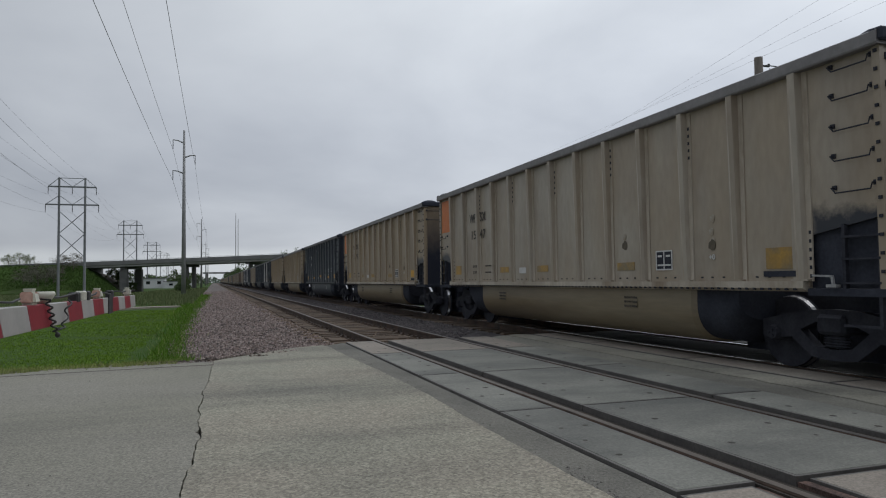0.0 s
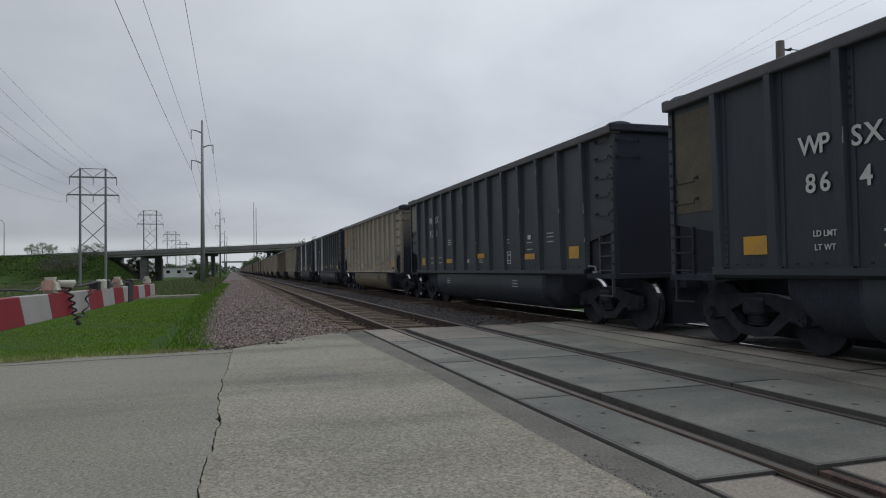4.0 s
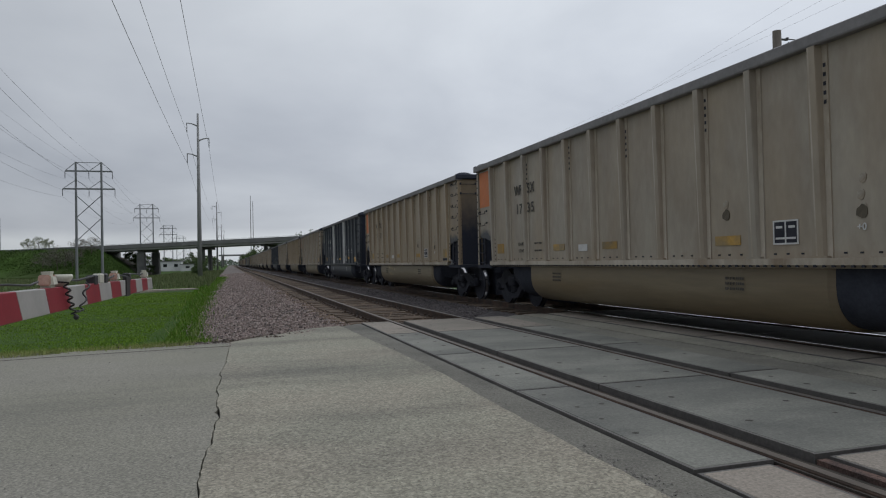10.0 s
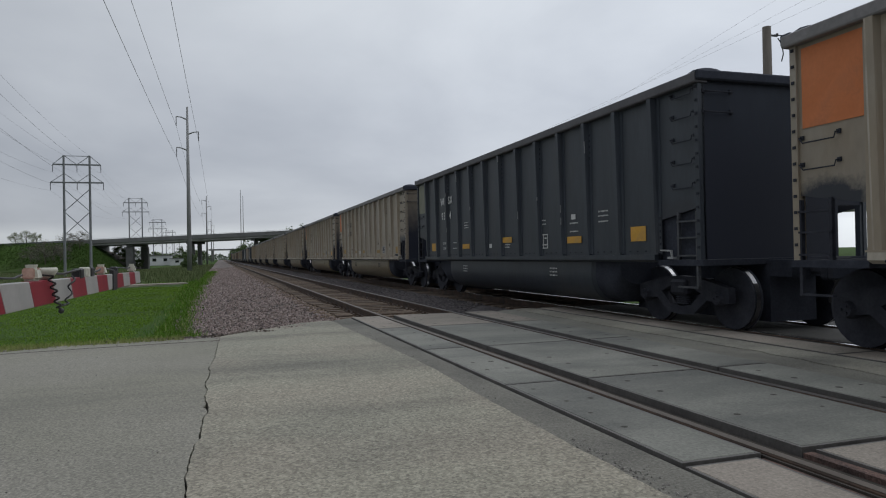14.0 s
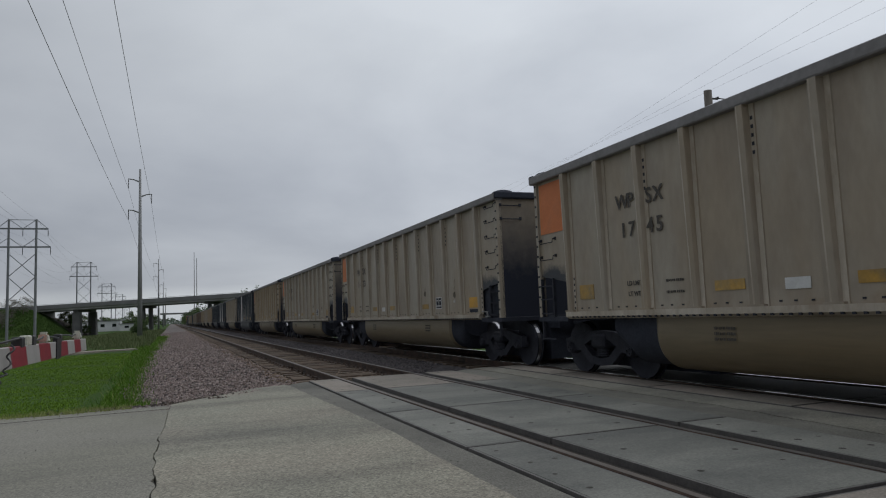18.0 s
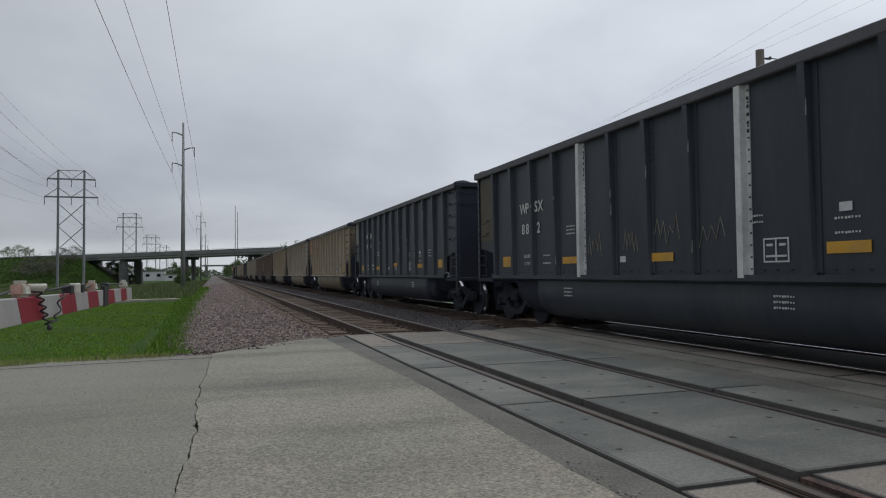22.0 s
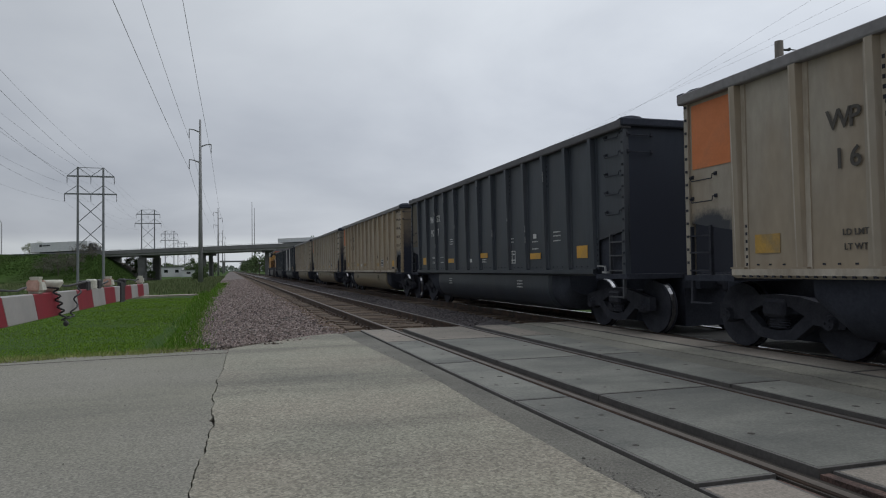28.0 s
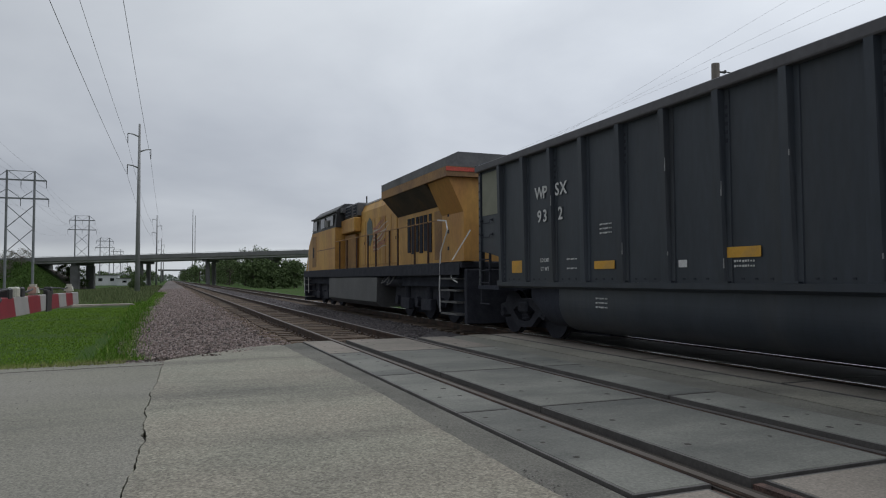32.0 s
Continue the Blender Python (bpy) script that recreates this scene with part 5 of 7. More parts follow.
    if patch == "blue_tall":
        stick("patch_mark", "bracket", car, -0.55, 3.3, 0.008, "dark label on the blue patch")
    for i in panels:
        stick("pale_panel", "lightpanel", car, (RIBS[i] + RIBS[i + 1]) / 2, 2.32, label="pale beige panel")
    ink = M["white"] if kind == "black" else M["dark_text"]
    if kind == "brown":
        for y in (-2.69, -3.53):
            stick("number_box", "numbox", car, y, 2.80, label="white number box")
            stick("number_box", "numbox", car, y, 2.38, label="white number box")
    ink2 = M["dark_text"] if panels else ink
    # pale-ribbed cars carry their marks lower
    z_top, z_low = (2.55, 2.10) if grey else (2.77, 2.33)
    for text, z in ((top, z_top), (bottom, z_low)):
        for word, y in zip(text, (-2.69, -3.53) if kind == "brown" else (-2.78, -3.42)):
            lettering(word, 0.315, ink2, car, y, z, 0.02)
    lettering("LD LMT", 0.10, ink, car, -2.85, 1.52)
    lettering("LT WT", 0.10, ink, car, -2.85, 1.36)
    if bottom in (["93", "0"], ["16", "67"]):
        lettering("244300", 0.10, ink, car, -3.75, 1.52)
        lettering("41700", 0.10, ink, car, -3.75, 1.36)
    else:
        for z in (1.52, 1.36):
            stick("weight_stencil", "bar_white" if kind == "black" else "bar_dark", car, -3.75, z, 0.008)
    if kind == "black":
        stick("reflector", "square", car, -1.75, 1.42, 0.011)
        stick("reflector", "strip", car, -4.72, 1.40, 0.011)
        stick("stencil_card", "chip", car, -6.52, 1.38)
        stick("reflector", "strip", car, -7.58, 1.5 if not grey else 1.39, 0.011)
        for z in (1.39, 1.33) if not grey else ():
            stick("small_stencil", "bar_white", car, -7.58, z, 0.008)
        put("box_stencil", MARK, car, shifted(-HALF - 0.004, -9.82 if grey else -9.5, 1.42))
        stick("reflector", "strip", car, -10.83, 1.42, 0.011)
        for z in (1.86, 1.74, 1.58):
            stick("small_stencil", "chip" if z > 1.8 else "bar_white", car, -10.81, z, 0.008)
        if grey:
            stick("reflector", "strip_wide", car, -12.94, 1.40, 0.011)
            stick("reflector", "strip", car, -12.98, 1.275, 0.011)
            stick("stencil_card", "chip", car, -12.98, 1.40, 0.016)
        else:
            stick("reflector", "square", car, -12.95, 1.46)
        for z in (1.90, 1.82, 1.72):
            stick("small_stencil", "bar_white", car, -11.88, z, 0.008)
        for z in (1.86, 1.78):
            stick("small_stencil", "bar_white", car, -9.45, z, 0.008)
        for z in (2.05, 1.98, 1.91):
            stick("small_stencil", "bar_white", car, -4.75, z, 0.008)
        put("scuffs", SCUFFS[k % 4], car, None, "pale scratches on the posts")["kind"] = "stuff"
    else:
        y_hole, y_strip, y_box, y_plug = (-8.48, -9.48, -10.49, -11.5) if close else (-9.78, -9.8, -10.83, -11.9)
        stick("reflector", "faded_square", car, -1.56, 1.44)
        stick("reflector", "faded_strip", car, -4.75, 1.40)
        stick("stencil_card", "card", car, -5.53 if close else -5.76, 1.37)
        stick("reflector", "faded_strip", car, -6.48 if close else -6.74, 1.39)
        stick("reflector", "faded_strip", car, y_strip, 1.37)
        put("box_stencil", MARK, car, shifted(-HALF - 0.004, y_box, 1.44))
        stick("stencil_field", "numfield", car, y_box, 1.44, 0.002)
        stick("inspection_hole", "hole", car, y_hole, 1.72)
        stick("inspection_hole", "hole", car, y_plug, 1.62)
        lettering("+0", 0.11, M["white"], car, y_plug, 1.45)
        if kind == "brown":
            stick("reflector", "square", car, -12.98, 1.75)
        else:
            stick("smudge", "bracket", car, -12.55 if close else -13.08, 1.21, 0.01, "dark bar below the reflector")
            stick("reflector", "square_big" if k % 3 else "square_worn", car, -12.55 if close else -13.08, 1.40)
        for z in (1.66, 1.80, 1.98):
            stick("smear", "smear", car, y_plug + 0.03 * math.sin(z * 40), z, 0.002)
        stick("smear", "smear", car, y_hole, 1.86, 0.002)
    for yy in (-4.6, -9.9):
        for z in (0.86, 0.79, 0.72):
            stick("tub_stencil", "bar_white" if kind == "black" else "bar_dark", car, yy, z, 0.0)
    return car


WPSX = ("WP", "SX")
# kind, number halves, end patch, pale ribs, pale panels
CONSIST = [
    ("tan", "16 12", "orange", (), ()), ("tan", "15 30", "orange", (), ()),
    ("tan", "15 47", "orange", (), ()), ("tan", "15 93", "orange", (), ()), ("black", "93 6", "olive", (), ()), ("tan", "14 03", "orange", (), ()), ("tan", "15 70", "orange", (), ()),
    ("black", "86 4", "brownpatch", (4, 8), ()), ("black", "92 1", "olive", (), ()), ("tan", "15 14", "orange", (), ()), ("black", "86 1", "brownpatch", (0, 4), ()), ("black", "83 3", "olive", (4, 8), ()),
    ("tan", "17 60", "orange", (), ()), ("brown", "18 95", "blue_tall", (), ()), ("tan", "15 36", "orange", (), ()), ("tan", "17 35", "orange", (), ()), ("tan", "17 35", "orange", (), ()),
    ("tan", "17 13", "orange", (), ()), ("black", "89 0", "olive", (4, 8), ()), ("tan", "15 48", "orange", (), ()), ("tan", "17 98", "orange", (), ()), ("tan", "15 02", "orange", (), ()),
    ("black", "93 4", "olive", (), ()), ("tan", "16 20", "orange", (), ()), ("tan", "16 67", "orange", (), ()), ("tan", "17 37", "orange", (), ()), ("tan", "16 04", "orange", (), ()),
    ("tan", "17 45", "orange", (), ()), ("tan", "14 73", "orange", (), ()), ("tan", "17 82", "orange", (), ()), ("tan", "14 97", "orange", (), ()), ("black", "83 9", "brownpatch", (4,), (0, 2, 3, 5, 6, 7, 9, 10)),
    ("tan", "15 42", "orange", (), ()), ("black", "88 2", "brownpatch", (4, 8), ()), ("black", "93 0", "olive", (), ()), ("tan", "17 19", "orange", (), ()), ("tan", "15 11", "orange", (), ()),
    ("tan", "15 20", "orange", (), ()), ("brown", "18 50", "blue", (), ()), ("brown", "18 96", "blue_tall", (), ()), ("tan", "15 61", "orange", (), ()), ("tan", "16 33", "orange", (), ()),
    ("black", "92 7", "brownpatch", (), ()), ("tan", "15 17", "orange", (), ()), ("tan", "15 91", "orange", (), ()), ("tan", "15 98", "orange", (), ()), ("black", "90 0", "brownpatch", (4, 8), ()), ("black", "93 2", "olive", (), ()),
]
GRAFFITI = {4: [(-9.6, 0.86, -10.0, 0.78), (-9.9, 0.66, -10.3, 0.84), (-10.2, 0.72, -10.7, 0.74), (-10.6, 0.86, -11.0, 0.7), (-10.8, 0.66, -11.2, 0.82)],
            15: [(-4.8, 0.93, -5.7, 0.88), (-5.65, 0.88, -5.1, 0.68), (-5.1, 0.67, -6.1, 0.64), (-5.9, 0.86, -6.3, 0.66)]}


def scrawl(car, strokes, wide):
    """Broad faded paint strokes on the tub."""
    for y0, z0, y1, z1 in strokes:
        bm = bmesh.new()
        bar(bm, (-1.488, y0, z0), (-1.488 + 0.05 * (z1 < 0.7), y1, z1), 0.012, wide)
        part("paint_stroke", bm, M["graffiti"], car, "pale faded graffiti stroke")


def scribble(car):
    """Thin chalky scrawls between the pale posts."""
    rg = random.Random(12)
    for y, z, reach in ((-5.4, 1.65, 0.45), (-6.55, 1.72, 0.4), (-7.4, 1.8, 0.6), (-8.25, 1.72, 0.7)):
        pts = []
        for i in range(9):
            pts.append((-HALF - 0.006, y - reach * i / 8, z + rg.uniform(0.05, 0.26) * (1 if i % 2 else -1)))
        bm = bmesh.new()
        tube(bm, pts, 0.007, 4)
        part("chalk_scrawl", bm, M["smear"], car, "thin pale graffiti scrawl")


FIRST = -2
cars = []
for n, (kind, number, patch, grey, panels) in enumerate(CONSIST):
    cars.append((FIRST + n, gondola(kind, FIRST + n, WPSX, number.split(), patch, grey, panels)))
    if FIRST + n == 31:
        scribble(cars[-1][1])
    if FIRST + n in GRAFFITI:
        scrawl(cars[-1][1], GRAFFITI[FIRST + n], 0.03 if FIRST + n == 4 else 0.09)

# ---- ballast, ties, stones ----
SECTION = [(-4.75, -0.50), (-4.2, -0.40), (-3.4, -0.34), (-2.2, -0.25), (-1.0, -0.20), (-0.62, -0.20), (-0.5, -0.195), (0.75, -0.188), (2.0, -0.195), (2.12, -0.21), (2.85, -0.30), (3.55, -0.19), (4.95, -0.185), (6.4, -0.19), (7.2, -0.32), (8.6, -0.55)]


def bed_z(x):
    for (x0, z0), (x1, z1) in zip(SECTION, SECTION[1:]):
        if x0 <= x <= x1:
            return z0 + (z1 - z0) * (x - x0) / (x1 - x0)
    return -0.5


def bed_lift(x, y):
    """The bed rises to the road's edge."""
    rim = y - 11.0 - max(0.0, x + 3.0) * 0.95
    return max(0.0, -0.06 - bed_z(x)) * (1 - smooth01(rim / 2.6)) if x < -0.8 else 0.0


def bed_edge(y):
    """Where the grass has grown over the bed's foot."""
    return -4.4 + 0.78 * math.exp(-max(0.0, y - 12) / 10) + 0.16 * noise.noise((y * 0.45, 2.9, 0))


def bed_bump(x, y):
    return 0.030 * noise.noise((x * 3.1, y * 3.1, 2.0)) + 0.05 * noise.noise((x * 0.7, y * 0.5, 7.0)) if 10.3 < y < 110 and x < -0.7 else 0.0


bxs = sorted(set([p[0] for p in SECTION] + [-4.5 + 0.22 * i for i in range(36)]))
bys = [-120, -60, -20, 0, 8, 10] + [10.4 + 0.22 * i for i in range(120)] + [37 + 1.2 * i for i in range(60)] + [110 + 12 * i for i in range(40)] + [620, 800, 1100, 1500]
bv = [(x + (0.10 * noise.noise((y * 0.6, 1.7, 0)) if x < -4.0 else 0), y, bed_z(x) + (bed_lift(x, y) if y > 10.9 + max(0.0, x + 3) * 0.9 else 0) + bed_bump(x, y)) for y in bys for x in bxs]
bv = [(x, y, min(z, land(x, y) - 0.08) if 11.3 < y < 110 and x < bed_edge(y) - 0.05 else z) for x, y, z in bv]
nbx = len(bxs)
bf = [(j * nbx + i, j * nbx + i + 1, (j + 1) * nbx + i + 1, (j + 1) * nbx + i) for j in range(len(bys) - 1) for i in range(nbx - 1)]
bme = bpy.data.meshes.new("ballast_bed")
bme.from_pydata(bv, [], bf)
bme.materials.append(M["ballast"])
bme.materials.append(M["ballast_brown"])
bme.materials.append(M["ballast_dark"])
for p_ in bme.polygons:
    # beyond x 2.12 dusty ballast, its tone also holding the train's shade
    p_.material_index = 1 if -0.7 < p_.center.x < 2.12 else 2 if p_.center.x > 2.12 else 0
bme.shade_smooth()
tagged(new("ballast_bed", bme), "bed of crushed reddish grey ballast under the tracks", "ballast", kind="structure")


def scatter_stones(name, label, spots, mat, seed):
    """Angular stones, one mesh: spots are rows of x, y, z, size."""
    rs = np.random.RandomState(seed)
    base = np.array([(1, 0, 0), (-1, 0, 0), (0, 1, 0), (0, -1, 0), (0, 0, 1), (0, 0, -1)], float)
    tri = np.array([(0, 2, 4), (2, 1, 4), (1, 3, 4), (3, 0, 4), (2, 0, 5), (1, 2, 5), (3, 1, 5), (0, 3, 5)])
    sp = np.array(spots)
    n = len(sp)
    v = base[None] * rs.uniform(0.55, 1.25, (n, 6, 3)) + rs.uniform(-0.3, 0.3, (n, 6, 3))
    ang = rs.uniform(0, 6.28, n)
    c, s = np.cos(ang)[:, None], np.sin(ang)[:, None]
    v = np.stack([v[..., 0] * c - v[..., 1] * s, v[..., 0] * s + v[..., 1] * c, v[..., 2] * 0.75], -1) * sp[:, None, 3:4]
    v += sp[:, None, :3]
    f = (tri[None] + (np.arange(n) * 6)[:, None, None]).reshape(-1, 3)
    me = bpy.data.meshes.new(name)
    me.from_pydata(v.reshape(-1, 3).tolist(), [], f.tolist())
    me.materials.append(mat)
    return tagged(new(name, me), label, "stones", kind="stuff")


rs = np.random.RandomState(11)
spots = []
while len(spots) < 76000:
    y = 10.6 + 105 * rs.rand() ** 2.2
    x = rs.uniform(-4.45, 3.75)
    if y < 13.4 and x > -0.6:
        continue
    if y < 10.95 + max(0.0, (x + 3.0)) * 0.95 and x > -3:
        continue
    if -0.62 < x < 2.12 and rs.rand() < 0.8:
        continue
    if x < bed_edge(y) - 0.1 + rs.normal(0, 0.12):
        continue
    spots.append((x, y, bed_z(x) + bed_lift(x, y) + bed_bump(x, y) + rs.uniform(-0.008, 0.024), rs.uniform(0.015, 0.037) * (1 + (y - 10) * 0.012)))
scatter_stones("ballast_stones", "loose crushed ballast stones beside the near track", [s for s in spots if s[0] < -0.75 + 0.25 * math.sin(s[1] * 7)], M["stones"], 5)
scatter_stones("stained_stones", "rust-brown ballast stones between the near rails", [s for s in spots if -0.75 + 0.25 * math.sin(s[1] * 7) <= s[0] < 2.1], M["stones_brown"], 15)
scatter_stones("dusty_stones", "dark coal-dusted ballast stones between the tracks", [s for s in spots if s[0] >= 2.1], M["stones_dark"], 16)
spots = []
for _ in range(3800):
    x, y = rs.normal(-3.3, 0.45), 11.5 + abs(rs.normal(0, 0.8))
    spots.append((x, y, bed_z(x) + bed_lift(x, y) + bed_bump(x, y) + 0.01 + rs.uniform(0, 0.03), rs.uniform(0.02, 0.05)))
scatter_stones("dark_clods", "dark damp clods and stones at the ballast's corner", spots, M["clods"], 17)
spots = []
for _ in range(9000):
    x = rs.uniform(-16, -3.0)
    edge = 10.98 + (x + 3.0) * 0.1
    y = edge + abs(rs.normal(0, 0.34)) * (1 + 0.6 * noise.noise((x * 1.1, 2.2, 0))) - 0.08
    spots.append((x, y, land(x, y) + rs.uniform(0.0, 0.03), rs.uniform(0.012, 0.035)))
for _ in range(700):
    y = rs.uniform(2.0, 4.0) if rs.rand() < 0.8 else rs.uniform(4.2, 11)
    spots.append((-0.95 + rs.normal(0, 0.07), y, -0.026 + rs.uniform(0, 0.006), rs.uniform(0.004, 0.013)))
for _ in range(260):
    spots.append((rs.uniform(-6, -0.9), rs.uniform(3, 11), -0.012, rs.uniform(0.003, 0.008)))
scatter_stones("shoulder_gravel", "broken gravel and grit along the road's edge", spots, M["gravel"], 6)

bm = bmesh.new()
box(bm, -1.30, 1.30, -0.115, 0.115, -0.09, 0.09)
bmesh.ops.bevel(bm, geom=bm.edges[:], offset=0.012, segments=1, affect="EDGES")
tie_me = mesh_of(bm, "tie", M["tie"])
bm = bmesh.new()
box(bm, -0.17, 0.17, -0.1, 0.1, 0, 0.018)
for px_ in (-0.11, 0.11):
    box(bm, px_ - 0.02, px_ + 0.02, -0.06, -0.02, 0.018, 0.05)
plate_me = mesh_of(bm, "tie_plate", M["rust"])
for tr, cx, count in ((near_track, 0.7525, 210), (far_track, 4.9525, 70)):
    for i in range(count):
        y = 13.62 + 0.51 * i
        t = put("tie", tie_me, tr, shifted(cx + RNG.uniform(-0.05, 0.05), y + RNG.uniform(-0.03, 0.03), -0.242 + RNG.uniform(-0.01, 0.012)) @ Matrix.Rotation(radians(RNG.uniform(-1.2, 1.2)), 4, "Z"))
        if i < 40 and tr is near_track:
            for s in (-0.7525, 0.7525):
                put("tie_plate", plate_me, t, shifted(s, 0, 0.09))
    bm = bmesh.new()
    for i in range(count, 900):
        y = 13.62 + 0.51 * i
        box(bm, cx - 1.3, cx + 1.3, y - 0.11, y + 0.11, -0.355, -0.175)
    o = part("far_ties", bm, M["tie"], tr)
    tagged(o, kind="stuff")

# ---- grass ----


def blades(name, label, spots, mat, seed, lean=0.35, wide=0.006):
    """Blades as narrow triangles, one mesh: spots are rows of x, y, z, height."""
    r2 = np.random.RandomState(seed)
    sp = np.array(spots)
    n = len(sp)
    ang = r2.uniform(0, 6.28, n)
    w = wide * r2.uniform(0.6, 1.5, n) * (1 + 0.035 * np.maximum(0, sp[:, 1] - 8))
    dx, dy = np.cos(ang) * w, np.sin(ang) * w
    tip = sp[:, :3] + np.stack([r2.normal(0, lean, n) * sp[:, 3], r2.normal(0, lean, n) * sp[:, 3], sp[:, 3]], -1)
    v = np.stack([sp[:, :3] + np.stack([dx, dy, 0 * dx], -1), sp[:, :3] - np.stack([dx, dy, 0 * dx], -1), tip], 1).reshape(-1, 3)
    me = bpy.data.meshes.new(name)
    me.from_pydata(v.tolist(), [], np.arange(3 * n).reshape(-1, 3).tolist())
    me.materials.append(mat)
    return tagged(new(name, me), label, "grass", kind="stuff")


spots = []
while len(spots) < 190000:
    y = 10.6 + 48 * rs.rand() ** 1.7
    x = -3.5 - 26.5 * rs.rand() ** 1.5
    if y < 11.1 + (x + 3.0) * 0.1:
        continue
    if 48.0 < y < 54.6 and x < -5.4:
        continue
    if x > bed_edge(y) + 0.1 * noise.noise((y * 4.1, 5.3, 0)):
        continue
    if y < 12.15 + (x + 3.0) * 0.1 + 0.5 * noise.noise((x * 1.3, 8.1, 0)) and rs.rand() < 0.88:
        continue
    d = noise.noise((x * 0.8, y * 0.8, 4))
    spots.append((x, y, land(x, y) + (0.05 * noise.noise((x * 0.3, y * 0.3, 0)) if x < -4 else 0) - 0.005, rs.uniform(0.022, 0.05) * (1 + 0.4 * d)))
blades("lawn", "short bright green lawn beside the ballast", spots, M["grass"], 21, 0.5, 0.0085)
spots = []
# bare verge between road and lawn
vx = [-16 + 0.2 * i for i in range(64)]
vv = [(x, 10.9 + (x + 3.0) * 0.1 + d * (1 + 0.4 * noise.noise((x * 0.9, 4.4, 0))), 0) for d in (0.0, 0.3, 0.6, 0.9, 1.2, 1.5) for x in vx]
vv = [(x, y, land(x, y) + 0.03 + 0.015 * noise.noise((x * 3, y * 3, 1)) - (0.06 if i >= 5 * 64 else 0)) for i, (x, y, z) in enumerate(vv)]
vme = bpy.data.meshes.new("verge")
vme.from_pydata(vv, [], [(j * 64 + i, j * 64 + i + 1, (j + 1) * 64 + i + 1, (j + 1) * 64 + i) for j in range(5) for i in range(63)])
vme.materials.append(M["verge"])
vme.shade_smooth()
tagged(new("verge", vme), "bare dirt and gravel verge between road and lawn", "verge", kind="structure")
tufts = []
for _ in range(50000):
    q = rs.rand()
    if q < 0.4:
        x = rs.uniform(-14, -3.6)
        y = 11.05 + (x + 3.0) * 0.1 + abs(rs.normal(0.4, 0.75))
        h = rs.uniform(0.04, 0.14)
        if rs.rand() < (0.45 if noise.noise((x * 1.1, 2.2, 0)) < 0.0 else 0.1):
            continue
    else:
        y = 12.2 + 75 * rs.rand() ** 1.3
        x = bed_edge(y) - 0.1 + rs.normal(0, 0.14) * (1 + y * 0.03)
        h = rs.uniform(0.06, 0.22) * (1 + 0.8 * noise.noise((y * 1.7, 6.6, 0)))
        (spots if rs.rand() < 0.15 else tufts).append((x, y, max(land(x, y), bed_z(x) + bed_lift(x, y) if x > bed_edge(y) else -9) - 0.03, max(0.05, h)))
        continue
    spots.append((x, y, land(x, y) - 0.02, h))
blades("tufts", "tall green grass tufts along the ballast", tufts, M["tufts"], 24, 0.4, 0.007)
blades("weeds", "ragged pale weeds along the edges of road and ballast", spots, M["weeds"], 22, 0.45, 0.007)
spots = []
for _ in range(45000):
    y = rs.uniform(56, 190)
    x = -4.6 - 60 * rs.rand() ** 1.6
    spots.append((x, y, land(x, y) - 0.05, rs.uniform(0.25, 0.8) * (0.6 + 0.8 * abs(noise.noise((x * 0.1, y * 0.06, 9))))))
blades("rough_grass", "tall rough grass and weeds before the bridge", spots, M["meadow"], 23, 0.3, 0.012)
spots = []
while len(spots) < 26000:
    x = -30 - 75 * rs.rand() ** 1.3
    y = bridge_y(x) - 8 - 26 * rs.rand()
    spots.append((x, y, land(x, y) - 0.05, rs.uniform(0.2, 0.7) * (0.5 + 1.0 * abs(noise.noise((x * 0.12, y * 0.1, 5))))))
blades("fill_grass", "rough dark grass on the road fill's slope", spots, M["fill_grass"], 25, 0.4, 0.02)
slab("gravel_drive", ragged([(-30, 49.4), (-9.0, 51.4), (-5.4, 52.6), (-5.4, 54.0), (-9, 53.3), (-30, 51.6)], 0.6, 0.25, 12), -0.50, 0.3, M["panel_pale"], "pale gravel access strip in the grass", "path")
for ob in (bpy.data.objects["gravel_drive"],):
    ob.location.z = 0.02

# ---- crossing gate ----
gate = thing("crossing_gate", "lowered crossing gate arm in red and white stripes with lamps", "crossing gate", m=shifted(-3.8, 0, 0))
stripe_me = []
for mat in (M["redpaint"], M["whitepaint"]):
    bm = bmesh.new()
    box(bm, -0.02, 0.02, -0.2045, 0.2045, -0.055, 0.055)
    bmesh.ops.bevel(bm, geom=bm.edges[:], offset=0.003, segments=1, affect="EDGES")
    for v in bm.verts:
        v.co.y -= 0.75 * v.co.z
    stripe_me.append(mesh_of(bm, "stripe", mat))
for i in range(22):
    y = 7.15 - 0.41 * i
    put("stripe", stripe_me[(i + 1) % 2], gate, shifted(0, y, 1.040 - 0.007 * (y - 4.5)) @ Matrix.Rotation(radians(-0.4), 4, "X"), "red stripe" if i % 2 else "white stripe")
bm = bmesh.new()
tube(bm, [(0, -1.55, -0.05), (0, -1.55, 0.5), (0, -1.55, 1.55)], [0.09, 0.075, 0.075], 14)
box(bm, -0.2, 0.2, -1.75, -1.35, -0.06, 0.02)
part("mast", bm, M["steel_pole"], gate)
block("mechanism", -0.2, 0.16, -1.85, -1.5, 0.85, 1.3, M["steel_pole"], gate, bevel=0.03)


